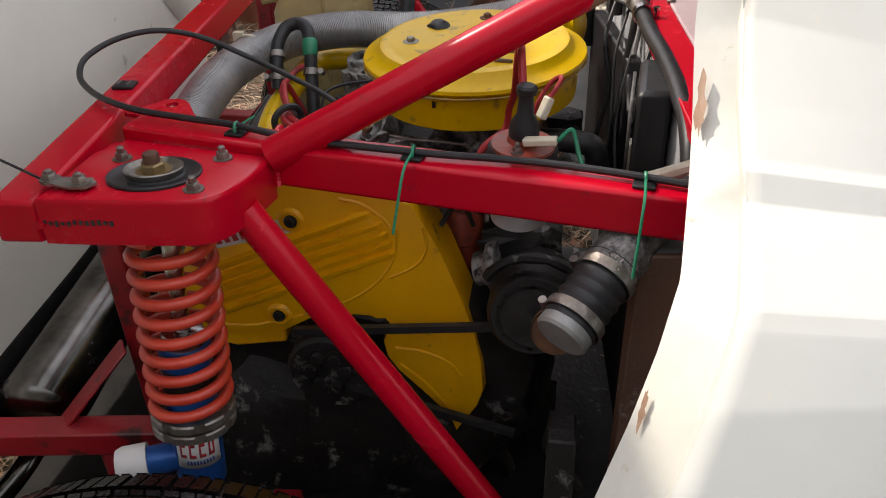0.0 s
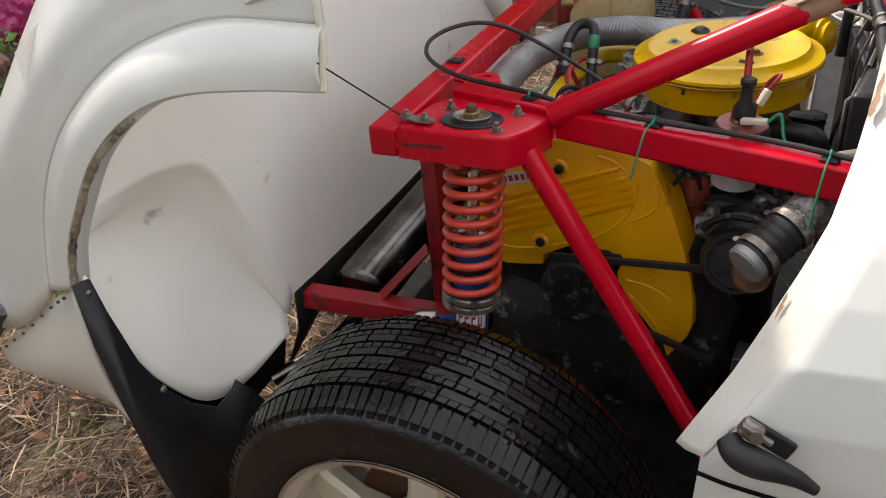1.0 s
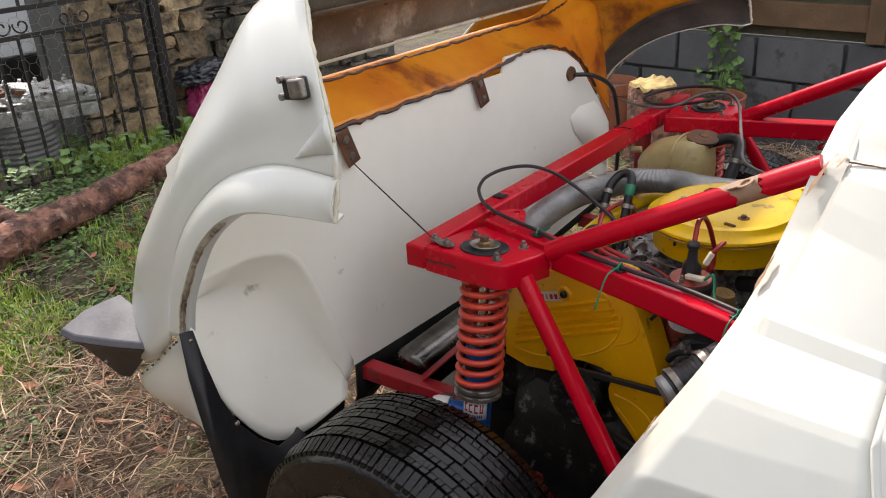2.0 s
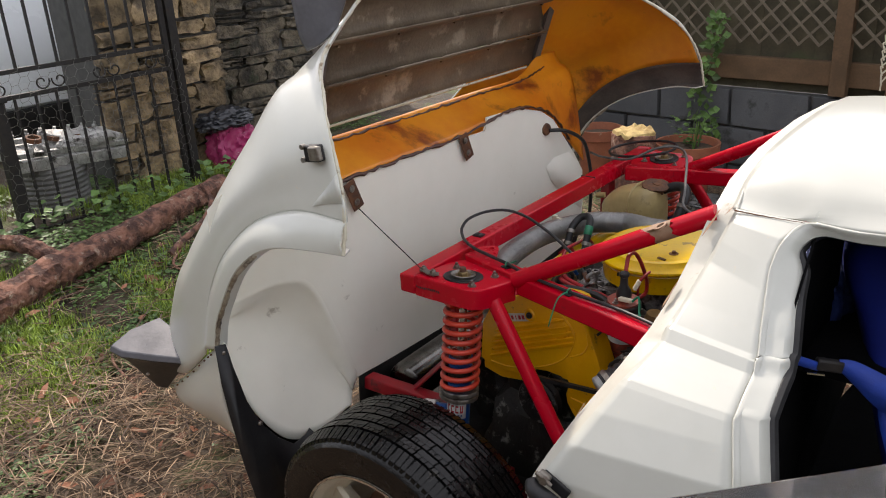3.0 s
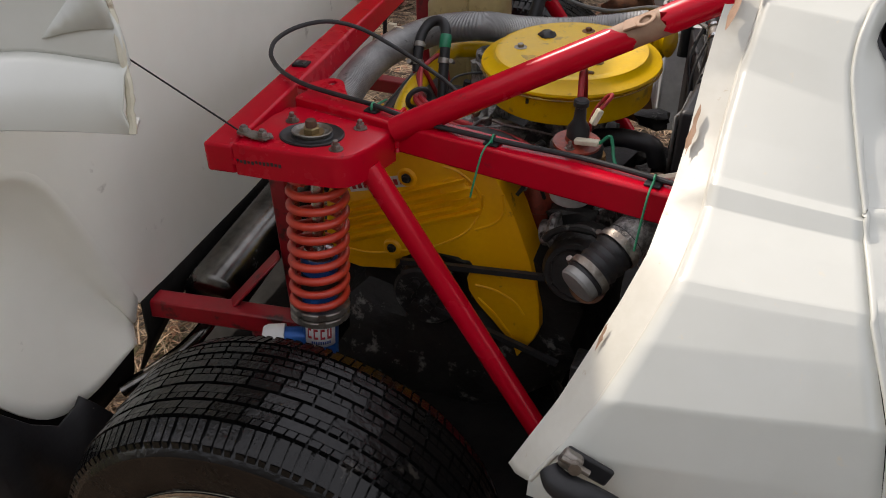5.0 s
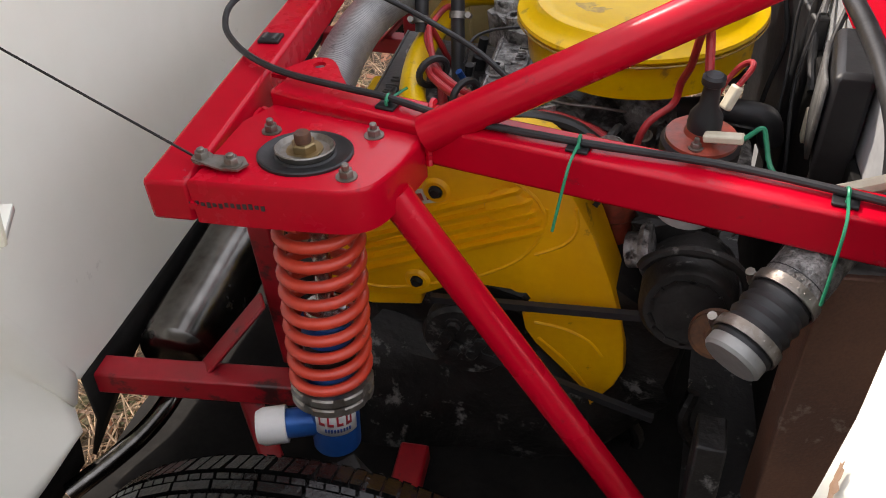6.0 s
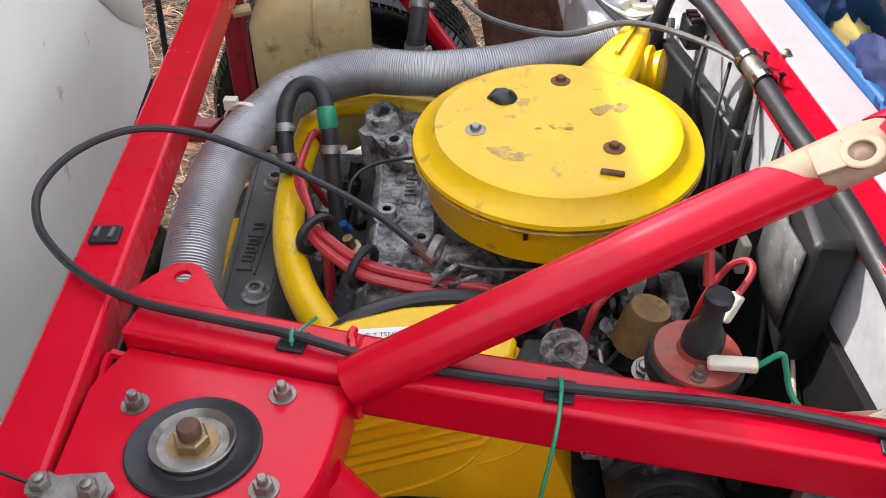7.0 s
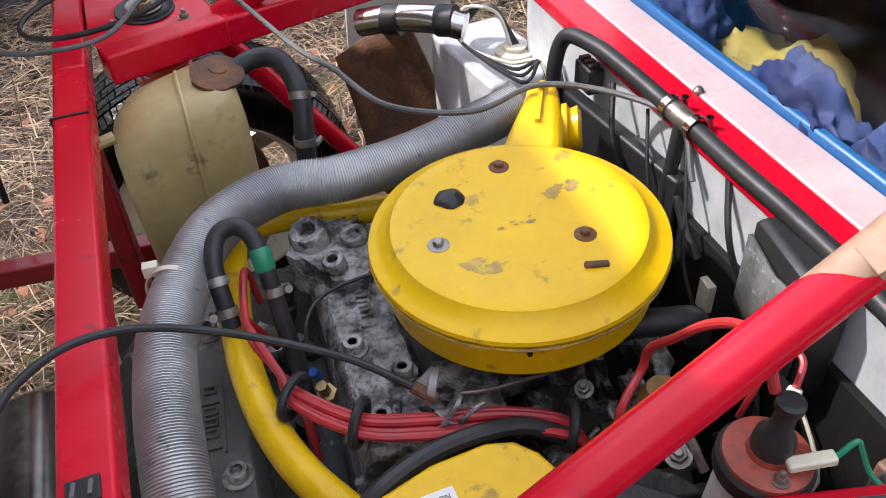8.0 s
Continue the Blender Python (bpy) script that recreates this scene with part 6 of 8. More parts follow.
    for v in bm.verts:
        v.co += Vector((noise.noise(v.co * 60), noise.noise(v.co * 60 + Vector((3, 0, 0))), noise.noise(v.co * 60 + Vector((0, 3, 0))))) * 0.005
    bh = part("breather_casting", bm, M["alloy"], inn, "rough cast breather housing", smooth=20)
    for x, y, r, h in ((0.056, 0.556, 0.022, 0.020), (0.076, 0.502, 0.0125, 0.016), (0.104, 0.545, 0.015, 0.010)):
        bm = empty_bm()
        lathe(bm, [(r * 1.1, -0.004), (r, h * 0.8), (r * 0.9, h), (r * 0.5, h), (r * 0.45, h * 0.4), (0, h * 0.4)], 9 if r > 0.02 else 16, pose(x, y, 0.688, 6, -10, 15))
        part("bored_boss", bm, M["alloy"], inn)
    bm = empty_bm()
    lump(bm, (0.15, 0.30, 0.645), (0.05, 0.045, 0.03), 12, 0.3)
    part("breather_casting", bm, M["alloy"], inn)
    # clamp bracket, throttle rod, sender, unions and small bolts round the cover
    bm = empty_bm()
    lathe(bm, [(0.010, -0.004), (0.017, -0.004), (0.017, 0.004), (0.010, 0.004)], 20, axis_m((0.132, 0.292, 0.712), (0.20, 0.265, 0.700)), close=True)
    prism(bm, [(0.128, 0.270), (0.150, 0.276), (0.162, 0.264), (0.158, 0.254), (0.136, 0.258)], lambda u, v, w: Vector((u, v, 0.706 - w - (u - 0.128) * 0.4)), 0.004)
    part("cable_clamp", bm, M["alloy_pale"], eng, "pressed alloy clamp for the control cable", bevel=0.001)
    bm = empty_bm()
    sweep(bm, spline([(0.150, 0.285, 0.704), (0.18, 0.284, 0.700), (0.215, 0.288, 0.697), (0.25, 0.296, 0.69)], 4), 0.0018, 8)
    part("throttle_rod", bm, M["steel"], eng)
    bm = empty_bm()
    lathe(bm, [(0, 0), (0.011, 0), (0.011, 0.009), (0.006, 0.010), (0.006, 0.024), (0, 0.024)], 6, pose(0.042, 0.362, 0.648, 10, -12, 0))
    snd = part("temperature_sender", bm, M["brass"], eng, "brass hexagon sender")
    bm = empty_bm()
    lathe(bm, [(0, 0), (0.0045, 0), (0.0045, 0.014), (0, 0.014)], 10, pose(0.0365, 0.372, 0.670, 20, -20, 0))
    part("sender_terminal", bm, M["blue"], snd)
    bm = empty_bm()
    sweep(bm, spline([(0.030, 0.404, 0.675), (0.036, 0.420, 0.700), (0.053, 0.443, 0.704), (0.084, 0.455, 0.706), (0.125, 0.457, 0.708), (0.17, 0.44, 0.70)], 6), 0.0021, 7)
    part("thin_wire", bm, M["hose"], eng)
    bm = empty_bm()
    sweep(bm, spline([(0.31, 0.345, 0.672), (0.347, 0.333, 0.685), (0.375, 0.325, 0.688), (0.402, 0.322, 0.684), (0.412, 0.325, 0.655)], 6), 0.0145, 16)
    part("vacuum_hose", bm, M["hose"], eng, "stubby black rubber hose")
    for k in range(34):
        x, y = random.uniform(0.13, 0.33), random.uniform(0.19, 0.31)
        z = 0.645 + random.uniform(-0.02, 0.03)
        bm = empty_bm()
        if k % 4 == 0:
            a = random.uniform(0, 6.28)
            sweep(bm, spline([(x, y, z - 0.03), (x + 0.02 * math.cos(a), y + 0.02 * math.sin(a), z + 0.012), (x + 0.05 * math.cos(a), y + 0.05 * math.sin(a), z - 0.01)], 5), random.uniform(0.002, 0.006), 8)
            part("small_pipe", bm, M["hose"] if k % 8 else M["steel"], eng)
        elif k % 4 == 1:
            nut(bm, (x, y, z), random.uniform(0.006, 0.011), 0.010, (random.uniform(-0.5, 0.5), -0.4, 1), 0.006)
            part("bolt", bm, M["steel"] if k % 8 == 1 else M["alloy"], eng)
        else:
            lump(bm, (x, y, z - 0.012), (random.uniform(0.008, 0.022), random.uniform(0.008, 0.02), random.uniform(0.008, 0.018)), 300 + k, 0.5, 3)
            part("casting", bm, M["engine"] if k % 3 else M["alloy"], eng)
    # yellow guard below the duct
    bm = empty_bm()
    prism(bm, [(-0.120, 0.45), (-0.104, 0.455), (-0.091, 0.30), (-0.089, 0.21), (-0.108, 0.21)], lambda u, v, w: Vector((u, v, 0.618 - w)), 0.05)
    part("heat_guard", bm, M["yellow"], eng, bevel=0.003)
    # spark plug valley clutter
    for i in range(4):
        bm = empty_bm()
        y = 0.28 + 0.085 * i
        lathe(bm, [(0, 0), (0.011, 0), (0.011, 0.02), (0.007, 0.022), (0.007, 0.05), (0, 0.05)], 14, pose(0.012, y, 0.60, 0, 12, 0))
        part("spark_plug_cap", bm, M["hose"], eng)
    for i in range(26):
        bm = empty_bm()
        x, y = random.uniform(-0.02, 0.40), random.uniform(0.20, 0.64)
        lump(bm, (x, y, random.uniform(0.56, 0.615)), (random.uniform(0.012, 0.035), random.uniform(0.012, 0.035), random.uniform(0.012, 0.03)), i, 0.4, 2)
        part("casting", bm, M["engine"] if i % 3 else M["alloy"], eng)
    # carburettor body under the filter
    bm = empty_bm()
    lump(bm, (0.25, 0.40, 0.66), (0.06, 0.07, 0.055), 21, 0.3)
    part("carburettor", bm, M["alloy"], eng)

    # yellow coolant pipe and its rubber bend
    bm = empty_bm()
    sweep(bm, spline([(0.17, 0.607, 0.672), (0.10, 0.61, 0.678), (0.05, 0.617, 0.68), (0.0, 0.615, 0.68), (-0.028, 0.59, 0.682), (-0.033, 0.53, 0.682), (-0.034, 0.45, 0.68), (-0.029, 0.388, 0.68), (-0.014, 0.318, 0.678), (0.010, 0.262, 0.672), (0.045, 0.215, 0.66), (0.06, 0.20, 0.64)], 8), 0.0165, 16)
    yp = part("coolant_pipe", bm, M["yellow"], eng, "yellow painted steel water pipe")
    bm = empty_bm()
    sweep(bm, spline([(-0.036, 0.432, 0.700), (-0.039, 0.446, 0.728), (-0.041, 0.466, 0.752), (-0.034, 0.488, 0.769), (-0.017, 0.494, 0.774), (-0.002, 0.484, 0.769), (0.006, 0.465, 0.748), (0.010, 0.446, 0.714), (0.016, 0.42, 0.66), (0.022, 0.39, 0.60)], 8), 0.0092, 14)
    part("breather_hose", bm, M["hose"], eng, "bent black breather hose")
    for p, d in (((-0.0375, 0.439, 0.714), (-0.1, 0.5, 0.8)), ((-0.040, 0.456, 0.740), (-0.1, 0.6, 0.7)), ((0.0095, 0.449, 0.720), (0.05, -0.45, -0.8))):
        bm = empty_bm()
        clip(bm, p, d, 0.0095, 0.009)
        part("hose_clip", bm, M["steel"], eng)
    bm = empty_bm()
    lathe(bm, [(0.0093, -0.012), (0.0105, -0.010), (0.0105, 0.010), (0.0093, 0.012)], 18, axis_m((0.0055, 0.466, 0.749), (0.0095, 0.447, 0.720)), close=True)
    part("green_tape", bm, M["green"], eng)

    # air filter: drum, rolled rim, stepped lid, wing of the snorkel
    FX, FY, FZ = 0.248, 0.402, 0.718
    fm = pose(FX, FY, FZ, 1.0, -1.5, 0)
    bm = empty_bm()
    prof = [(0, 0.0), (0.115, 0.0), (0.1225, 0.004), (0.1245, 0.046), (0.132, 0.050), (0.1345, 0.054), (0.1335, 0.058), (0.128, 0.0605), (0.118, 0.0645), (0.113, 0.0725), (0.105, 0.0745), (0.098, 0.0725), (0.04, 0.0715), (0, 0.0715)]
    lathe(bm, [(r * 1.067, z) for r, z in prof], 80, fm)
    fil = part("air_filter", bm, M["yellow"], eng, "yellow painted round air filter housing, chipped", smooth=40)
    # dark ochre rings paint the grime and the shadow line under rim and lid
    for r_, z_, w_ in ((0.1336, 0.0488, 0.0016), (0.1130, 0.0705, 0.0009)):
        bm = empty_bm()
        ring = [fm @ Vector((r_ * 1.067 * math.cos(a), r_ * 1.067 * math.sin(a), z_)) for a in (2 * math.pi * i / 90 for i in range(91))]
        sweep(bm, ring, w_, 6, radii=[w_ * random.uniform(0.5, 1.25) for _ in ring])
        part("grime_seam", bm, M["chip"], fil)
    for (x, y) in ((0.168, 0.390), (0.256, 0.486), (0.299, 0.361)):
        bm = empty_bm()
        m = fm @ Matrix.Translation((x - FX, y - FY, 0.0715))
        lathe(bm, [(0, 0), (0.0105, 0), (0.0105, 0.0012), (0.008, 0.0018), (0.0, 0.0018)], 20, m)
        lathe(bm, [(0, 0.0018), (0.0052, 0.0018), (0.0052, 0.006), (0.004, 0.007), (0, 0.007)], 6, m)
        part("filter_nut", bm, M["rust"] if x > 0.2 else M["steel"], fil)
    bm = empty_bm()
    lathe(bm, [(0, 0.009), (0.006, 0.0085), (0.011, 0.006), (0.0145, 0.003), (0.0155, 0.0), (0, 0)], 22, pose(0.193, 0.450, 0.7885))
    for v in bm.verts:
        v.co += Vector((noise.noise(v.co * 90), noise.noise(v.co * 90 + Vector((5, 0, 0))), noise.noise(v.co * 120))) * 0.0028
    part("black_plug", bm, M["black"], fil, "blob of black rubber sealing a hole")
    bm = empty_bm()
    box(bm, (0.291, 0.318, 0.7905), (0.022, 0.007, 0.006), Matrix.Rotation(radians(-12), 4, "Z"))
    part("filter_slot", bm, M["rust"], fil, bevel=0.002)
    bm = empty_bm()
    box(bm, (0.214, 0.272, 0.752), (0.004, 0.006, 0.007))
    part("drum_hole", bm, M["black"], fil)
    for (x, y, rx, ry, mm) in ((0.194, 0.352, 0.030, 0.017, M["chip"]), (0.306, 0.43, 0.024, 0.016, M["chip"]), (0.245, 0.395, 0.020, 0.008, M["chip"]), (0.30, 0.468, 0.016, 0.005, M["chip"]), (0.262, 0.322, 0.014, 0.003, M["chip"]), (0.215, 0.475, 0.008, 0.004, M["chip"]), (0.25, 0.30, 0.006, 0.003, M["rust"])):
        bm = empty_bm()
        m = fm @ Matrix.Translation((x - FX, y - FY, 0.0718))
        for j in range(5 + int(60 * rx)):
            g = Vector((random.gauss(0, 0.42) * rx, random.gauss(0, 0.42) * ry, 0.0003 + 0.00002 * j))
            q = random.uniform(0.12, 0.42) * min(rx, ry)
            hub = bm.verts.new(m @ g)
            ring = []
            for i in range(16):
                a = 2 * math.pi * i / 16
                k = q * (1 + random.uniform(-0.4, 0.4))
                ring.append(bm.verts.new(m @ (g + Vector((1.6 * k * math.cos(a), k * math.sin(a), -0.00001)))))
            for i in range(16):
                bm.faces.new((hub, ring[i], ring[(i + 1) % 16]))
        tagged(part("chipped_patch", bm, mm, fil), kind="stuff")
    # snorkel: a tapered duct to the rear far corner with a round valve
    bm = empty_bm()
    sec = []
    for (x, y, w, h, z) in ((0.285, 0.49, 0.075, 0.05, 0.755), (0.315, 0.545, 0.062, 0.046, 0.762), (0.340, 0.595, 0.045, 0.04, 0.770), (0.356, 0.635, 0.034, 0.036, 0.772)):
        d = Vector((0.45, 0.89, 0))
        s = Vector((0.89, -0.45, 0))
        sec.append([bm.verts.new(Vector((x, y, z)) + s * (u * w / 2) + Vector((0, 0, v * h / 2))) for u, v in ((-1, -0.6), (-0.8, -1), (0.8, -1), (1, -0.6), (1, 0.6), (0.75, 1), (-0.75, 1), (-1, 0.6))])
    for a, b in zip(sec, sec[1:]):
        for i in range(8):
            bm.faces.new((a[i], a[(i + 1) % 8], b[(i + 1) % 8], b[i]))
    bm.faces.new(sec[-1])
    bmesh.ops.recalc_face_normals(bm, faces=bm.faces[:])
    sn = part("snorkel", bm, M["yellow"], eng, "yellow filter intake duct", bevel=0.004)
    bm = empty_bm()
    beam(bm, (0.322, 0.56, 0.787), (0.353, 0.63, 0.7925), 0.005, 0.008)
    part("snorkel_rib", bm, M["yellow"], sn)
    bm = empty_bm()
    lathe(bm, [(0, 0), (0.03, 0), (0.0305, 0.006), (0.024, 0.009), (0.027, 0.018), (0.02, 0.022), (0, 0.022)], 28, axis_m((0.362, 0.583, 0.755), (0.45, 0.55, 0.765)))
    part("intake_valve", bm, M["yellow"], sn)

    # corrugated duct
    path = spline([(0.330, 0.645, 0.760), (0.263, 0.634, 0.745), (0.18, 0.611, 0.737), (0.103, 0.598, 0.735), (0.027, 0.597, 0.735), (-0.038, 0.547, 0.737), (-0.070, 0.472, 0.739), (-0.088, 0.398, 0.738), (-0.091, 0.320, 0.732), (-0.087, 0.25, 0.718), (-0.084, 0.19, 0.68), (-0.086, 0.15, 0.62)], 108)
    bm = empty_bm()
    sweep(bm, path, 0.026, 22, radii=[(0.0277, 0.0277, 0.0256, 0.0256)[i % 4] for i in range(len(path))])
    duct = part("air_duct", bm, M["silverhose"], eng, "ribbed aluminium hot air duct", smooth=30)
    bm = empty_bm()
    lathe(bm, [(0.0275, -0.003), (0.029, -0.003), (0.029, 0.003), (0.0275, 0.003)], 24, axis_m((-0.080, 0.46, 0.7385), (-0.094, 0.40, 0.738)), close=True)
    box(bm, (-0.098, 0.468, 0.762), (0.014, 0.01, 0.012))
    part("duct_tie", bm, M["cream"], duct)

    # red plug leads held in rubber rings
    for k in range(4):
        o = Vector((0, -0.008 * k + 0.012, 0.004 * (k % 2)))
        bm = empty_bm()
        end = ((-0.012, 0.523), (0.0, 0.45), (0.005, 0.38), (0.01, 0.31))[k]
        pts = ([(end[0], end[1], 0.64), (-0.018 - 0.004 * k, end[1] - 0.02, 0.705), (-0.020 + 0.006 * k, 0.405 - 0.01 * k, 0.712)] if k < 2 else [(0.022, 0.375 - 0.02 * k, 0.62), (0.016, 0.372 - 0.01 * k, 0.66), (0.008, 0.362, 0.685)]) + [ (0.0 + 0.002 * k, 0.352, 0.70), (0.014, 0.322, 0.70), (0.064, 0.278, 0.698), (0.12, 0.262, 0.696), (0.189, 0.250, 0.694), (0.240, 0.236, 0.68), (0.262, 0.225, 0.64)]
        sweep(bm, spline([Vector(p) + (o if i > 2 else o * 0.3) for i, p in enumerate(pts)], 8), 0.0042, 9)
        part("plug_lead", bm, M["redlead"], eng, "dull red ignition lead")
    for p, d in (((0.012, 0.326, 0.701), (1, -0.75, 0)), ((0.064, 0.282, 0.699), (1, -0.5, 0)), ((0.240, 0.238, 0.685), (1, -0.3, -0.3))):
        bm = empty_bm()
        m = axis_m(p, Vector(p) + Vector(d))
        pts = [m @ Vector((0.021 * math.cos(a), 0.0165 * math.sin(a), 0)) for a in (2 * math.pi * i / 24 for i in range(25))]
        sweep(bm, pts, 0.0045, 8)
        part("lead_ring", bm, M["hose"], eng)
    bm = empty_bm()
    sweep(bm, spline([(0.262, 0.20, 0.66), (0.275, 0.215, 0.72), (0.30, 0.235, 0.74), (0.305, 0.235, 0.765), (0.312, 0.215, 0.795), (0.316, 0.185, 0.838), (0.320, 0.155, 0.866), (0.323, 0.130, 0.868), (0.3265, 0.114, 0.842)], 8), 0.0040, 10)
    part("coil_lead", bm, M["redlead"], eng, "red high tension lead to the coil")
    return eng


eng = build_engine()


def build_coil():
    c = (0.326, 0.110, 0.70)
    m = pose(*c, 3, 2, 0)
    bm = empty_bm()
    lathe(bm, [(0, 0), (0.028, 0), (0.029, 0.004), (0.029, 0.074), (0, 0.074)], 32, m)
    coil = part("ignition_coil", bm, M["galv"], car, "cylindrical ignition coil with red-brown cap")
    bm = empty_bm()
    lathe(bm, [(0.0, 0.066), (0.0335, 0.066), (0.0345, 0.069), (0.0345, 0.080), (0.032, 0.083), (0, 0.083)], 36, m)
    part("coil_band", bm, M["black"], coil)
    bm = empty_bm()
    lathe(bm, [(0, 0.082), (0.0315, 0.082), (0.031, 0.086), (0.016, 0.089), (0.015, 0.094), (0, 0.094)], 36, m)
    part("coil_cap", bm, M["coilcap"], coil)
    bm = empty_bm()
    lathe(bm, [(0, 0.088), (0.0145, 0.088), (0.0148, 0.100), (0.0140, 0.107), (0.0082, 0.117), (0.0070, 0.136), (0.0098, 0.138), (0.0098, 0.144), (0.007, 0.146), (0, 0.146)], 24, m)
    part("coil_boot", bm, M["black"], coil, "black rubber boot on the coil")
    bm = empty_bm()
    nut(bm, m @ Vector((-0.004, -0.022, 0.086)), 0.0045, 0.006, stud=0.005)
    part("terminal", bm, M["steel"], coil)
    for p, q in (((0.330, 0.088, 0.795), (0.362, 0.082, 0.80)), ((0.344, 0.118, 0.806), (0.352, 0.124, 0.826))):
        bm = empty_bm()
        beam(bm, p, q, 0.010, 0.008)
        part("spade_connector", bm, M["cream"], coil, bevel=0.002)
    bm = empty_bm()
    sweep(bm, spline([(0.362, 0.082, 0.80), (0.374, 0.082, 0.812), (0.379, 0.079, 0.802), (0.385, 0.07, 0.785), (0.402, 0.052, 0.765), (0.41, 0.04, 0.72), (0.40, 0.03, 0.66), (0.37, 0.03, 0.62)], 6), 0.0022, 7)
    part("green_wire", bm, M["green"], coil)
    bm = empty_bm()
    sweep(bm, spline([(0.352, 0.124, 0.826), (0.361, 0.134, 0.838), (0.360, 0.146, 0.838), (0.350, 0.150, 0.828), (0.338, 0.145, 0.805), (0.335, 0.15, 0.77)], 6), 0.0026, 8)
    part("red_wire", bm, M["redlead"], coil)
    bm = empty_bm()
    beam(bm, (0.298, 0.10, 0.715), (0.22, 0.17, 0.70), 0.03, 0.004)
    part("coil_bracket", bm, M["engine"], coil)


build_coil()


def build_cooling():
    # radiator, top tank and capped hose stub
    bm = empty_bm()
    box(bm, (0.474, 0.075, 0.50), (0.045, 0.09, 0.43), Matrix.Rotation(radians(8), 4, "Z"))
    rad = part("radiator", bm, M["copper"], car, "radiator with brown oxidised core", bevel=0.003)
    bm = empty_bm()
    box(bm, (0.474, 0.068, 0.708), (0.062, 0.085, 0.030), Matrix.Rotation(radians(8), 4, "Z"))
    part("radiator_top", bm, M["camgrey"], rad, "bare alloy top tank", bevel=0.008)
    bm = empty_bm()
    box(bm, (0.478, 0.028, 0.50), (0.075, 0.012, 0.44), Matrix.Rotation(radians(8), 4, "Z"))
    part("side_plate", bm, M["copper"], rad, bevel=0.002)
    e, s = Vector((0.377, -0.046, 0.674)), Vector((0.445, 0.054, 0.730))
    d = (s - e)
    bm = empty_bm()
    sweep(bm, [e + d * 0.5, e + d * 1.15], 0.0265, 24)
    part("water_neck", bm, M["alloy"], rad, "bare alloy water neck")
    bm = empty_bm()
    n = 24
    sweep(bm, [e + d * (0.06 + 0.56 * i / n) for i in range(n + 1)], 0.026, 24, radii=[0.0262 + 0.0012 * math.sin(i * 1.6) for i in range(n + 1)])
    part("rubber_hose", bm, M["hose"], rad, "short ribbed black hose")
    for k in (0.14, 0.52):
        bm = empty_bm()
        clip(bm, e + d * k, d, 0.0274, 0.010)
        part("hose_clip", bm, M["steel"], rad, "worm-drive hose clip")
    bm = empty_bm()
    lathe(bm, [(0, -0.004), (0.023, -0.004), (0.0255, -0.001), (0.0255, 0.012), (0, 0.012)], 36, axis_m(e, s))
    part("blanking_plug", bm, M["alloy_pale"], rad, "bright alloy blanking plug")
    # rusty pulley disc and alternator fan
    bm = empty_bm()
    lathe(bm, [(0, 0.006), (0.01, 0.007), (0.012, 0.001), (0.024, 0.0), (0.026, 0.003), (0.026, -0.004), (0, -0.004)], 32, axis_m((0.372, 0.055, 0.600), (0.362, -0.4, 0.735)))
    part("rusty_pulley", bm, M["rust"], eng)
    bm = empty_bm()
    lathe(bm, [(0.0, -0.02), (0.044, -0.02), (0.05, -0.01), (0.05, 0.07), (0, 0.07)], 32, axis_m((0.345, 0.115, 0.58), (0.345, 0.3, 0.54)))
    alt = part("alternator", bm, M["engine"], eng, "oily alternator")
    for i in range(14):
        bm = empty_bm()
        a = 2 * math.pi * i / 14
        m = axis_m((0.345, 0.10, 0.583), (0.345, 0.3, 0.54))
        box(bm, m @ Vector((0.036 * math.cos(a), 0.036 * math.sin(a), 0.0)), (0.004, 0.012, 0.022), Matrix.Rotation(a, 4, "Y"))
        part("fan_blade", bm, M["engine"], alt)
    bm = empty_bm()
    pts = [(0.345 + 0.055 * math.cos(a), 0.12, 0.60 + 0.045 * math.sin(a)) for a in (0.2 + 2.6 * i / 14 for i in range(15))]
    sweep(bm, [Vector(p) for p in pts], 0.006, 8, radii=[0.005 + 0.002 * random.random() for _ in pts])
    part("alternator_bracket", bm, M["engine"], alt)
    # crank pulley, bolts, belt, hub
    bm = empty_bm()
    lathe(bm, [(0, 0.015), (0.05, 0.015), (0.055, 0.01), (0.05, 0.0), (0.055, -0.01), (0.05, -0.015), (0, -0.015)], 32, axis_m((0.10, 0.135, 0.455), (0.10, 0.0, 0.455)))
    pul = part("crank_pulley", bm, M["engine"], eng)
    for i in range(6):
        a = 2 * math.pi * i / 6
        bm = empty_bm()
        nut(bm, (0.10 + 0.022 * math.cos(a), 0.118, 0.465 + 0.022 * math.sin(a)), 0.008, 0.008, (0, -1, 0), 0)
        part("pulley_bolt", bm, M["engine"], pul)
    bm = empty_bm()
    beam(bm, (0.06, 0.128, 0.513), (0.372, 0.100, 0.572), 0.008, 0.009)
    part("fan_belt", bm, M["hose"], eng, "cracked black fan belt")
    bm = empty_bm()
    beam(bm, (0.06, 0.128, 0.45), (0.33, 0.105, 0.40), 0.008, 0.009)
    part("fan_belt", bm, M["hose"], eng)
    # red distributor body and fuel pump
    bm = empty_bm()
    lathe(bm, [(0, 0), (0.022, 0), (0.022, 0.03), (0.026, 0.035), (0.026, 0.06), (0.018, 0.075), (0, 0.075)], 24, pose(0.252, 0.23, 0.565))
    part("distributor", bm, M["coilcap"], eng, "red-brown distributor cap")
    bm = empty_bm()
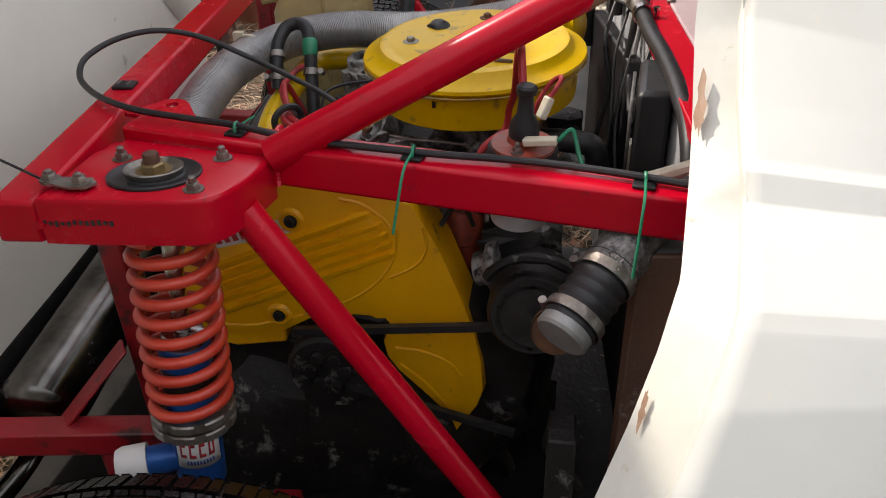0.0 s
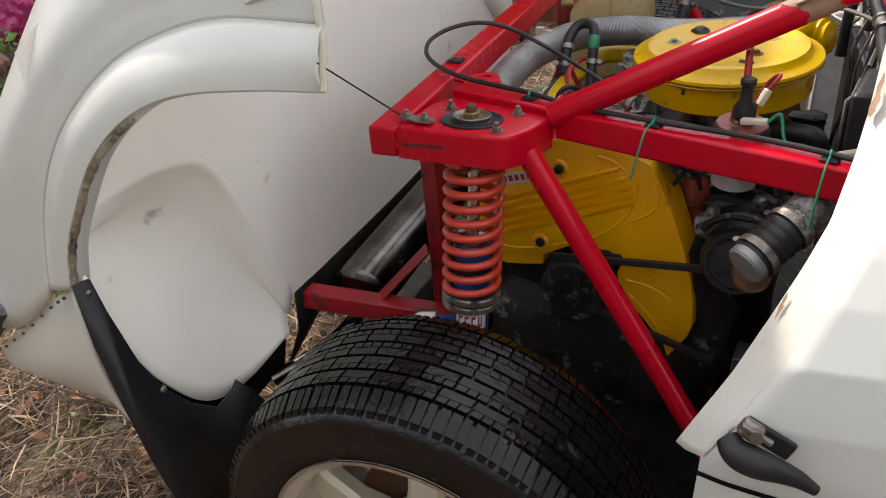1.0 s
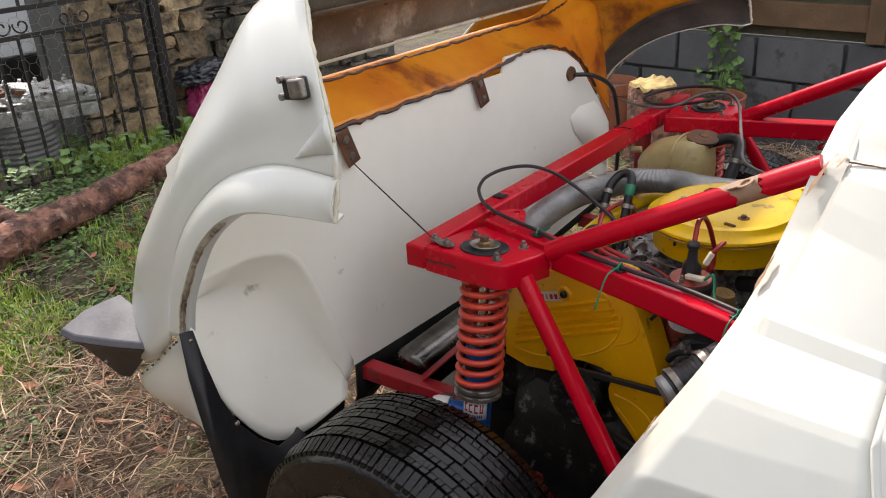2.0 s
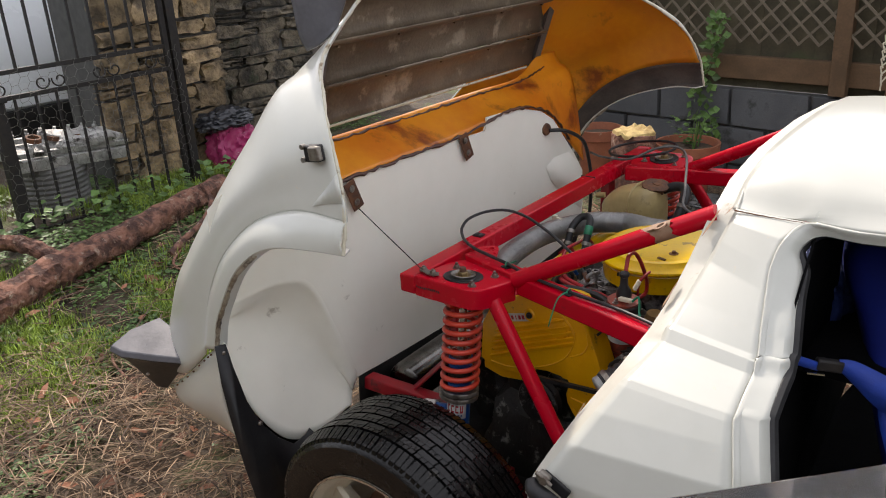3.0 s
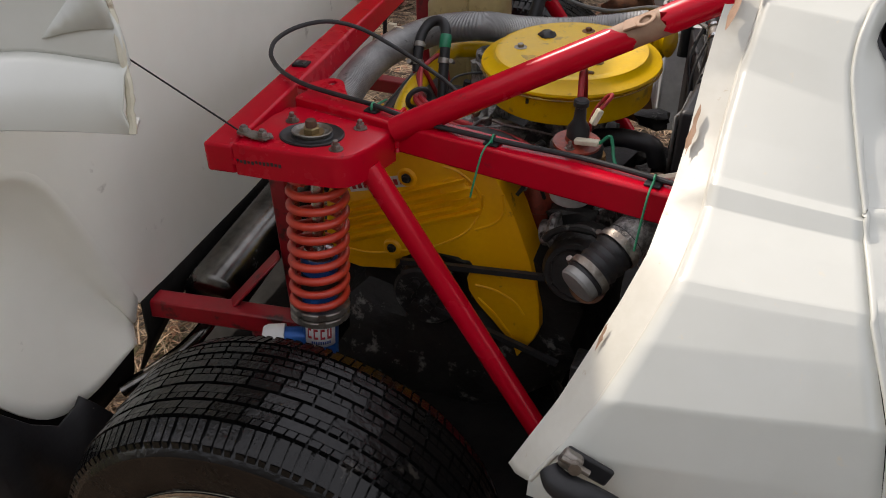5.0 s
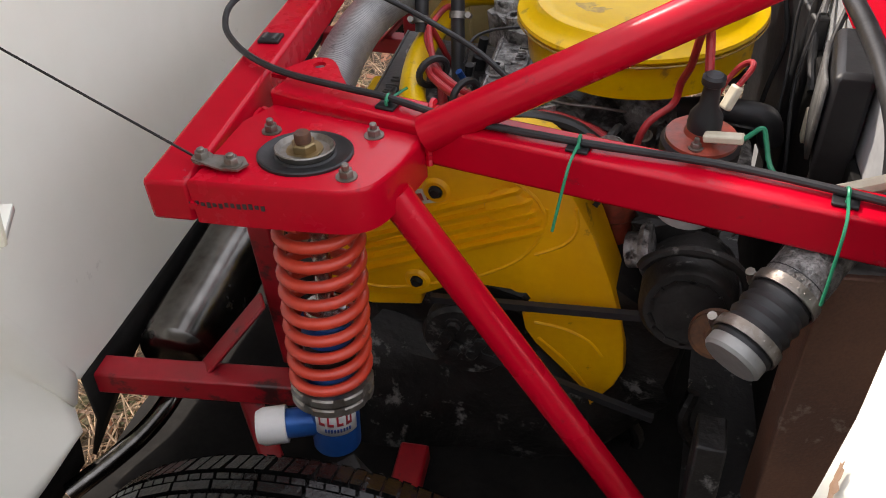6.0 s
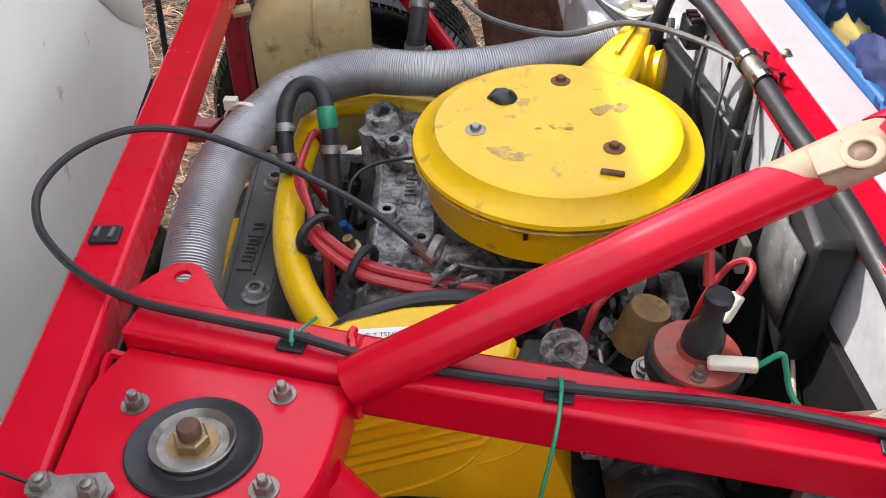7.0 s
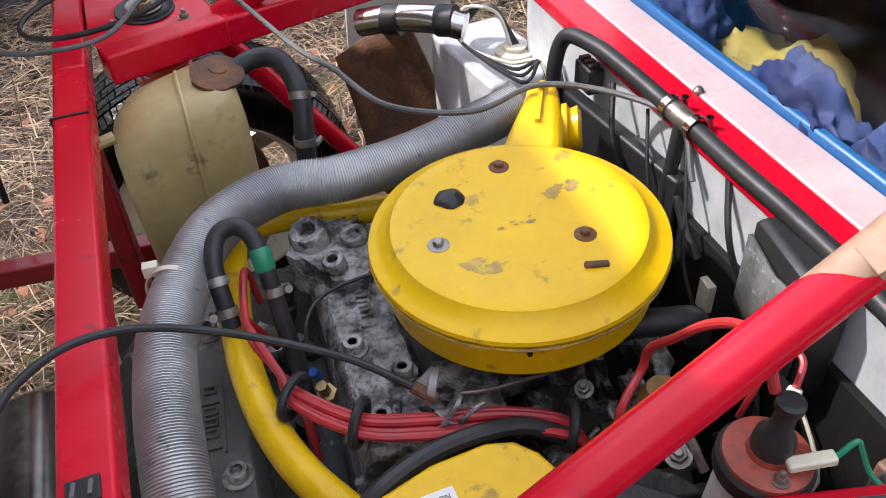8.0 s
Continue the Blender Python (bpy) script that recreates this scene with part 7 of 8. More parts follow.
    lathe(bm, [(0, 0), (0.03, 0), (0.032, 0.006), (0.03, 0.012), (0.02, 0.014), (0.02, 0.03), (0, 0.03)], 24, axis_m((0.305, 0.175, 0.595), (0.27, 0.18, 0.585)))
    part("fuel_pump", bm, M["alloy"], eng)
    bm = empty_bm()
    lathe(bm, [(0, 0), (0.024, 0), (0.022, 0.03), (0.018, 0.045), (0, 0.045)], 20, pose(0.322, 0.235, 0.66, 0, 8, 0))
    part("filter_bowl", bm, M["amber"], eng, "amber plastic filter bowl")
    bm = empty_bm()
    lathe(bm, [(0, 0), (0.008, 0), (0.008, 0.01), (0.02, 0.011), (0.02, 0.004), (0, 0.004)], 16, axis_m((0.246, 0.178, 0.708), (0.24, 0.0, 0.80)))
    part("mount_bolt", bm, M["alloy"], eng)
    bm = empty_bm()
    prism(bm, [(0.205, 0.165), (0.215, 0.198), (0.25, 0.205), (0.31, 0.165), (0.325, 0.145), (0.26, 0.148)], lambda u, v, w: Vector((u, v, 0.70 - w - (u - 0.2) * 0.15)), 0.008)
    part("engine_mount", bm, M["engine"], eng, bevel=0.003)

    # translucent header tank
    bm = empty_bm()
    rows = []
    c = Vector((-0.080, 0.830, 0))
    for z, kx, ky in ((0.50, 0.8, 0.8), (0.52, 0.95, 0.95), (0.62, 1.0, 1.0), (0.70, 1.0, 1.0), (0.735, 0.93, 0.93), (0.752, 0.72, 0.75), (0.757, 0.4, 0.45)):
        ring = []
        for i in range(28):
            a = 2 * math.pi * i / 28
            u = math.copysign(abs(math.cos(a)) ** 0.55, math.cos(a)) * 0.087 * kx
            v = math.copysign(abs(math.sin(a)) ** 0.55, math.sin(a)) * 0.072 * ky
            ring.append(c + AX * u + LAT * v + Vector((0, 0, z + 0.02 * (u / 0.08) * (1 if z > 0.72 else 0))))
        rows.append(ring + [ring[0]])
    sheet(bm, rows)
    bmesh.ops.remove_doubles(bm, verts=bm.verts[:], dist=0.0001)
    bm.faces.new([bm.verts.new(r) for r in rows[-1][:-1]])
    bmesh.ops.remove_doubles(bm, verts=bm.verts[:], dist=0.0001)
    bmesh.ops.recalc_face_normals(bm, faces=bm.faces[:])
    tank = part("header_tank", bm, M["ptank"], car, "yellowed translucent coolant header tank", smooth=50)
    bm = empty_bm()
    ring = []
    for z, o in ((0.50, 0.066), (0.62, 0.0725), (0.70, 0.0725), (0.738, 0.066), (0.757, 0.04), (0.762, 0.0), (0.757, -0.04), (0.738, -0.066), (0.70, -0.0725), (0.55, -0.0725)):
        ring.append(c + LAT * -o + AX * 0.012 + Vector((0, 0, z + 0.003)))
    sweep(bm, spline(ring, 5), 0.003, 6)
    part("tank_seam", bm, M["ptank"], tank)
    cap = c + AX * 0.062 + LAT * 0.0 + Vector((0, 0, 0.762))
    cm = axis_m(cap, cap + Vector((0.25, -0.1, 1)))
    bm = empty_bm()
    lathe(bm, [(0, -0.02), (0.025, -0.02), (0.025, 0.0), (0.034, 0.001), (0.035, 0.007), (0.028, 0.010), (0.012, 0.011), (0.011, 0.013), (0, 0.013)], 36, cm)
    for v in bm.verts:
        q = cm.inverted() @ v.co
        if q.z > -0.001 and abs(q.x) > 0.026:
            q.x *= 1.22
            v.co = cm @ q
    part("filler_cap", bm, M["rust"], tank, "rusty pressed steel filler cap")
    bm = empty_bm()
    sweep(bm, [c - AX * 0.08 + LAT * -0.03 + Vector((0, 0, 0.725)), c - AX * 0.105 + LAT * -0.035 + Vector((0, 0, 0.722))], 0.008, 10)
    part("tank_lug", bm, M["ptank"], tank)
    bm = empty_bm()
    hp = [cap + Vector((0.01, 0.02, -0.012)), cap + Vector((0.05, 0.03, 0.002)), cap + Vector((0.085, 0.015, 0.0)), cap + Vector((0.10, -0.03, -0.03)), cap + Vector((0.095, -0.06, -0.08)), cap + Vector((0.09, -0.07, -0.16))]
    sweep(bm, spline(hp, 8), 0.0135, 14)
    part("overflow_hose", bm, M["hose"], tank, "black overflow hose")
    for p, d in ((hp[3], hp[4] - hp[3]), (hp[4], hp[5] - hp[4])):
        bm = empty_bm()
        clip(bm, p, d, 0.0137, 0.010)
        part("hose_clip", bm, M["steel"], tank)

    # pipework and boxes by the bulkhead
    def on(s, off, z):
        return BA.lerp(BB, s) + BN * off + Vector((0, 0, z))
    bm = empty_bm()
    sweep(bm, spline([(0.392, 0.69, 0.69), (0.395, 0.70, 0.770), (0.407, 0.695, 0.812), (0.423, 0.645, 0.820), (0.436, 0.590, 0.817), (0.455, 0.488, 0.808), (0.464, 0.390, 0.806), (0.475, 0.312, 0.803), (0.484, 0.22, 0.797), (0.489, 0.13, 0.778), (0.488, 0.06, 0.70)], 8), 0.0100, 14)
    hs = part("heater_hose", bm, M["hose"], car, "black heater hose along the bulkhead")
    bm = empty_bm()
    sweep(bm, [(0.4525, 0.505, 0.8095), (0.4580, 0.470, 0.8075)], 0.0112, 16)
    tee = part("hose_tee", bm, M["steel"], hs, "brass tee with clips")
    for q in ((0.4520, 0.508, 0.8095), (0.4585, 0.466, 0.8075)):
        bm = empty_bm()
        clip(bm, q, (0.006, -0.042, -0.002), 0.0118, 0.009)
        part("hose_clip", bm, M["chrome"], hs)
    bm = empty_bm()
    sweep(bm, [(0.455, 0.487, 0.805), (0.450, 0.484, 0.76), (0.440, 0.48, 0.66), (0.43, 0.475, 0.56)], 0.008, 12)
    part("branch_hose", bm, M["hose"], hs)
    # voltage box
    bm = empty_bm()
    ring = []
    for z, e in ((0.655, 0.006), (0.690, 0.0), (0.790, 0.0), (0.797, 0.004)):
        ring.append([bm.verts.new((x, y, z)) for x, y in ((0.441 + e, 0.217 + e), (0.478, 0.217 + e), (0.483, 0.330 - e), (0.450 + e, 0.330 - e))])
    for a, b in zip(ring, ring[1:]):
        for i in range(4):
            bm.faces.new((a[i], a[(i + 1) % 4], b[(i + 1) % 4], b[i]))
    bm.faces.new(ring[0][::-1])
    bm.faces.new(ring[-1])
    bmesh.ops.recalc_face_normals(bm, faces=bm.faces[:])
    bx = part("control_box", bm, M["black"], car, "dusty black electrical control box", bevel=0.005)
    bm = empty_bm()
    sheet(bm, [[Vector((0.4385, 0.222, z)), Vector((0.4428, 0.275, z - 0.012)), Vector((0.4470, 0.325, z - 0.004))] for z in (0.700, 0.74, 0.785)])
    part("box_plate", bm, M["dustplate"], bx, "grey dusty cover plate", solid=0.004)
    # dark radiator shroud against the bulkhead
    bm = empty_bm()
    box(bm, on(0.36, -0.035, 0.62), (0.02, 0.24, 0.25), Matrix.Rotation(radians(11), 4, "Z"))
    part("fan_shroud", bm, M["black"], car, "black plastic shroud", bevel=0.004)
    # aluminium fuel tank at the far side
    bm = empty_bm()
    box(bm, (0.385, 0.925, 0.58), (0.12, 0.20, 0.22), Matrix.Rotation(radians(12), 4, "Z"))
    al = part("alloy_tank", bm, M["galv"], car, "bare aluminium tank in the far corner", bevel=0.006)
    bm = empty_bm()
    lathe(bm, [(0, 0), (0.03, 0), (0.03, 0.006), (0.018, 0.008), (0.018, 0.014), (0, 0.014)], 24, pose(0.41, 0.90, 0.69))
    part("tank_sender", bm, M["cream"], al)
    for k in range(4):
        bm = empty_bm()
        sweep(bm, spline([(0.405 + 0.004 * k, 0.90, 0.70), (0.39, 0.93 + 0.01 * k, 0.745), (0.35, 0.97, 0.74 - 0.01 * k), (0.33, 0.90, 0.72), (0.38, 0.84 - 0.02 * k, 0.71), (0.41, 0.79, 0.73), (0.42, 0.76, 0.68)], 6), 0.0028, 7)
        part("tank_wire", bm, M["black"] if k else M["cream"], al)
    bm = empty_bm()
    sweep(bm, spline([(0.20, 1.02, 0.72), (0.25, 0.985, 0.735), (0.30, 0.945, 0.742), (0.34, 0.92, 0.735)], 6), 0.021, 16)
    part("filler_pipe", bm, M["chrome"], al, "bright filler pipe")
    for k in (0, 2):
        bm = empty_bm()
        p0 = Vector((0.235, 0.995, 0.731)).lerp(Vector((0.305, 0.942, 0.741)), k / 2)
        sweep(bm, [p0, p0 + Vector((0.022, -0.016, 0.003))], 0.0235, 16)
        part("pipe_hose", bm, M["hose"], al)
    # far wheel arch liner, brown raw panel
    bm = empty_bm()
    sheet(bm, resample([[Vector(p) for p in r] for r in (
        [(0.16, 1.08, 0.64), (0.22, 1.06, 0.68), (0.28, 1.02, 0.70)],
        [(0.18, 1.06, 0.55), (0.25, 1.04, 0.56), (0.32, 1.0, 0.57)],
        [(0.20, 1.02, 0.40), (0.27, 1.0, 0.40), (0.34, 0.96, 0.40)])], 4, 4))
    part("arch_liner", bm, M["rust"], shell, "raw brown inner wing liner", smooth=60, solid=0.006)


build_cooling()


def build_cables():
    # black throttle cable tied along the rail, with a free loop
    bm = empty_bm()
    z = RT + 0.0055
    pts = [(0.114, 0.289, 0.722), (0.07, 0.318, 0.738), (0.015, 0.340, 0.755), (-0.041, 0.353, 0.774), (-0.10, 0.348, 0.800), (-0.148, 0.330, 0.812), (-0.186, 0.296, 0.810), (-0.202, 0.252, 0.802), (-0.190, 0.213, 0.795), (-0.162, 0.180, 0.793), (-0.125, 0.150, z + 0.003), (-0.074, 0.125, z + 0.003),
           (0.0, 0.108, z + 0.003), (0.042, 0.099, z + 0.003), (0.116, 0.080, z), (0.229, 0.064, z), (0.345, 0.055, z), (0.44, 0.036, z), (0.50, 0.02, z - 0.002), (0.55, 0.0, z - 0.012)]
    sweep(bm, spline(pts, 10), 0.0036, 9)
    cab = part("control_cable", bm, M["hose"], car, "black control cable with a free loop")
    bm = empty_bm()
    sweep(bm, [(0.114, 0.289, 0.722), (0.132, 0.278, 0.712)], 0.0055, 10)
    part("cable_end", bm, M["rust"], cab)
    bm = empty_bm()
    lathe(bm, [(0.006, 0), (0.019, 0), (0.019, 0.004), (0.006, 0.004)], 18, axis_m((0.14, 0.272, 0.70), (0.17, 0.25, 0.68)), close=True)
    box(bm, (0.16, 0.262, 0.69), (0.03, 0.004, 0.03), Matrix.Rotation(radians(30), 4, "Z"))
    part("cable_bracket", bm, M["alloy"], cab)
    # sticky tie bases and green ties
    for x, y, tail in ((0.042, 0.099, (0.016, 0.02, 0.006)), (0.229, 0.064, (-0.012, -0.045, -0.062)), (0.440, 0.032, (-0.006, -0.045, -0.072))):
        bm = empty_bm()
        box(bm, (x, y, RT + 0.0015), (0.020, 0.020, 0.003), Matrix.Rotation(radians(-9), 4, "Z"))
        tb = part("tie_base", bm, M["black"], cab, bevel=0.001)
        bm = empty_bm()
        pts = [Vector((x, y + 0.006 * math.cos(a), RT + 0.0055 + 0.006 * math.sin(a))) for a in (2 * math.pi * i / 14 for i in range(15))]
        sweep(bm, pts, 0.0016, 6)
        part("cable_tie", bm, M["green"], tb, "green cable tie")
        bm = empty_bm()
        t = Vector(tail)
        p0 = Vector((x, y - 0.007, RT + 0.008))
        sweep(bm, spline([p0, p0 + Vector((t.x * 0.3, t.y * 0.55, t.z * 0.1)), p0 + Vector((t.x * 0.7, t.y * 0.85, t.z * 0.6)), p0 + t], 5), 0.0014, 6)
        part("tie_tail", bm, M["green"], tb)
    bm = empty_bm()
    box(bm, (-0.134, 0.209, RT + 0.002), (0.024, 0.021, 0.004), Matrix.Rotation(radians(5.7), 4, "Z"))
    pd = part("tie_base", bm, M["black"], cab, bevel=0.001)
    for dx, dy in ((-0.006, 0), (0.006, 0)):
        bm = empty_bm()
        box(bm, (-0.134 + dx, 0.209, RT + 0.0045), (0.003, 0.012, 0.003))
        part("tie_slot", bm, M["camgrey"], pd)
    # grey cable across the far side
    bm = empty_bm()
    sweep(bm, spline([(-0.30, 0.93, 0.80), (-0.235, 0.90, 0.802), (-0.15, 0.91, 0.806), (-0.09, 0.96, 0.835), (-0.04, 0.985, 0.84), (0.01, 0.95, 0.83), (0.085, 0.81, 0.80), (0.124, 0.732, 0.80), (0.171, 0.645, 0.79), (0.26, 0.60, 0.79), (0.343, 0.615, 0.80), (0.418, 0.563, 0.802), (0.455, 0.49, 0.80), (0.45, 0.44, 0.76)], 8), 0.0036, 8)
    part("speed_cable", bm, M["camgrey"], car, "dull grey cable across the bay")
    bm = empty_bm()
    pts = [Vector((-0.16 + 0.10 * math.cos(a) * 1.1, 1.0 + 0.06 * math.sin(a), 0.815 + 0.02 * math.sin(a + 1))) for a in (0.5 + 2 * math.pi * i / 30 for i in range(31))]
    sweep(bm, pts, 0.004, 8)
    part("cable_loop", bm, M["hose"], car, "coil of black cable on the far tower")
    # wires by the bulkhead
    for k in range(5):
        bm = empty_bm()
        s = 0.33 + 0.075 * k
        p = BA.lerp(BB, s)
        pts = [p + BN * -0.03 + Vector((0, 0, 0.79)), p + BN * -0.045 + Vector((0.0, -0.04, 0.74)), p + BN * (-0.035 - 0.01 * (k % 3)) + Vector((0.0, -0.07, 0.68)), p + BN * -0.05 + Vector((0, -0.09 - 0.02 * k % 3, 0.60)), p + BN * -0.05 + Vector((0, -0.10, 0.5))]
        sweep(bm, spline(pts, 6), 0.0022 if k % 3 else 0.0035, 8)
        part("loom_wire", bm, M["hose"] if k != 4 else M["cream"], car)
    bm = empty_bm()
    sweep(bm, spline([(0.428, 0.776, 0.734), (0.426, 0.736, 0.704), (0.432, 0.661, 0.698), (0.438, 0.598, 0.719), (0.443, 0.537, 0.747), (0.446, 0.503, 0.734), (0.449, 0.466, 0.725), (0.451, 0.442, 0.699), (0.454, 0.409, 0.677)], 7), 0.0052, 10)
    part("taped_loom", bm, M["hose"], car, "thick black taped wiring loom on the bulkhead")
    bm = empty_bm()
    box(bm, (0, 0, 0), (0.020, 0.040, 0.034))
    bm.transform(Matrix.Translation((0.431, 0.676, 0.764)) @ Matrix.Rotation(radians(5), 4, "Z"))
    fuse = part("fuse_block", bm, M["black"], car, "small black fuse block", bevel=0.003)
    for k in range(3):
        bm = empty_bm()
        box(bm, (0, -0.012 + 0.012 * k, 0.019), (0.014, 0.008, 0.006))
        bm.transform(Matrix.Translation((0.431, 0.676, 0.764)) @ Matrix.Rotation(radians(5), 4, "Z"))
        part("fuse_cap", bm, M["black"], fuse, bevel=0.001)
    bm = empty_bm()
    box(bm, (0.458, 0.386, 0.645), (0.014, 0.02, 0.040))
    part("wire_connector", bm, M["cream"], car, bevel=0.002)
    bm = empty_bm()
    sweep(bm, spline([(0.41, 0.045, 0.772), (0.45, 0.06, 0.778), (0.50, 0.075, 0.79), (0.53, 0.08, 0.80)], 5), 0.007, 8)
    part("wrapped_loom", bm, M["cream"], car, "white taped wire joint")


build_cables()


def build_under():
    # silencer, exhaust pipe, undertray and dark gearbox mass
    bm = empty_bm()
    ax = [Vector((-0.284, 0.060, 0.385)).lerp(Vector((-0.345, 0.66, 0.395)), k) for k in (0, 0.006, 0.02, 0.05, 0.5, 1)]
    sweep(bm, ax, 0.056, 32, radii=[0.030, 0.044, 0.053, 0.056, 0.056, 0.056])
    sil = part("silencer", bm, M["silencer"], car, "glossy black exhaust silencer", bevel=0.008)
    bm = empty_bm()
    sweep(bm, spline([(-0.37, -0.10, 0.285), (-0.33, -0.05, 0.305), (-0.30, -0.01, 0.325), (-0.283, 0.03, 0.345), (-0.28, 0.08, 0.36)], 6), 0.0135, 16)
    part("exhaust_pipe", bm, M["silencer"], sil, "shiny exhaust pipe")
    bm = empty_bm()
    box(bm, (0.10, 0.53, 0.10), (0.86, 0.95, 0.02))
    part("undertray", bm, M["engine"], car)
    # black sheet added to stand in for the shade under silencer and damper
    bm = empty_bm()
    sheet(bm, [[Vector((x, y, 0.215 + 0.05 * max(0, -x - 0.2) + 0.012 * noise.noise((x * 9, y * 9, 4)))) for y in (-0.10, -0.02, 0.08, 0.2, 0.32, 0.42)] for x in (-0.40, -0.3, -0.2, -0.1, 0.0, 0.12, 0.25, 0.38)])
    part("heat_shield", bm, M["darkfill"], car, "black sheet added for the shade under the silencer", solid=0.004)
    bm = empty_bm()
    lump(bm, (-0.08, 0.62, 0.30), (0.16, 0.22, 0.14), 40, 0.3)
    lump(bm, (0.10, 0.30, 0.28), (0.16, 0.16, 0.14), 41, 0.3)
    part("gearbox", bm, M["engine"], car, "oily gearbox casing")
    for i in range(18):
        bm = empty_bm()
        x, z = random.uniform(0.0, 0.40), random.uniform(0.24, 0.50)
        if i % 2:
            sweep(bm, spline([(x, 0.21 + 0.02 * random.random(), z), (x + random.uniform(-0.06, 0.06), 0.205, z - 0.05), (x + random.uniform(-0.08, 0.08), 0.22, z - 0.14)], 5), random.uniform(0.004, 0.011), 8)
        else:
            lump(bm, (x, 0.235, z), (random.uniform(0.015, 0.04), 0.03, random.uniform(0.015, 0.04)), 50 + i, 0.4, 2)
        part("oily_fitting", bm, M["engine"], car)
    # suspension arm and upright near the wheel
    bm = empty_bm()
    beam(bm, (0.03, 0.10, 0.25), (0.05, -0.14, 0.24), 0.04, 0.03)
    beam(bm, (-0.25, 0.14, 0.28), (0.0, -0.14, 0.25), 0.03, 0.03)
    part("wishbone", bm, M["red_dark"], car, bevel=0.004)
    bm = empty_bm()
    lump(bm, (0.03, -0.10, 0.33), (0.04, 0.04, 0.12), 70, 0.2)
    part("hub_carrier", bm, M["engine"], car)
    bm = empty_bm()
    beam(bm, (0.385, -0.02, 0.14), (0.385, 0.02, 0.50), 0.05, 0.03, (1, 0, 0))
    part("bulkhead_post", bm, M["engine"], car, bevel=0.003)


build_under()


# ---- garden: walls, fence, gate ----
def block_mesh(name, s, material, seed, rough=0.006, cut=1):
    """A slightly uneven block, centred, as shared mesh data."""
    bm = empty_bm()
    bmesh.ops.create_cube(bm, size=1)
    if cut:
        bmesh.ops.subdivide_edges(bm, edges=bm.edges[:], cuts=cut, use_grid_fill=True)
    for v in bm.verts:
        corner = sum(abs(c) > 0.49 for c in v.co)
        k = 1.0 - (0.03 if corner == 3 else (0.012 if corner == 2 else 0))
        v.co = Vector((v.co.x * s[0] * k, v.co.y * s[1] * k, v.co.z * s[2] * k))
        v.co += Vector((noise.noise(v.co * 9 + Vector((seed, 0, 0))), noise.noise(v.co * 9 + Vector((0, seed, 0))), noise.noise(v.co * 9 + Vector((0, 0, seed))))) * rough
    return mesh_of(name, bm, material, 40)


def child(name, me, parent, m):
    ob = new(name, me)
    ob.parent = parent
    ob.matrix_basis = m
    return ob


def build_block_wall():
    bm = empty_bm()
    box(bm, (0.6, 3.45, 0.10), (6.6, 0.25, 0.84))
    wall = solo("wall_back", bm, M["mortar"], "grey concrete block garden wall with weathered joints", "wall", kind="structure")
    meshes = [block_mesh("block", (0.43, 0.05, 0.205), M["block"], 3.1 * k, 0.005) for k in range(5)]
    for row in range(4):
        for i in range(15):
            x = -2.5 + 0.445 * i + (0.22 if row % 2 else 0)
            child("block", meshes[(i * 3 + row) % 5], wall, pose(x, 3.318 + random.uniform(-0.004, 0.003), 0.425 - 0.22 * row))


def build_fence():
    fence = thing("garden_fence", "weathered wooden fence with diamond trellis above the block wall", "fence")
    for i in range(46):
        bm = empty_bm()
        box(bm, (-2.5 + 0.145 * i, 3.40 + random.uniform(-0.004, 0.004), 1.15), (0.1475, 0.016, 1.25))
        part("board", bm, M["fencewood"], fence, bevel=0.002)
    bm = empty_bm()
    box(bm, (0.6, 3.345, 0.645), (6.4, 0.05, 0.125))
    part("fence_rail", bm, M["beam"], fence, "brown horizontal rail", bevel=0.004)
    for x in (-2.2, -0.37, 1.5):
        bm = empty_bm()
        box(bm, (x, 3.30, 1.15), (0.085, 0.05, 1.22))
        part("fence_post", bm, M["beam"], fence, bevel=0.004)
    lath = {}
    for k in (1, -1):
        bm = empty_bm()
        box(bm, (0, 0, 0), (0.013, 0.006, 1.2), Matrix.Rotation(radians(45 * k), 4, "Y"))
        lath[k] = mesh_of("lath", bm, M["lath"], 0)
    for k in (1, -1):
        for i in range(56):
            x = -2.9 + 0.105 * i
            child("lath", lath[k], fence, pose(x, 3.288 + 0.007 * k, 1.215))


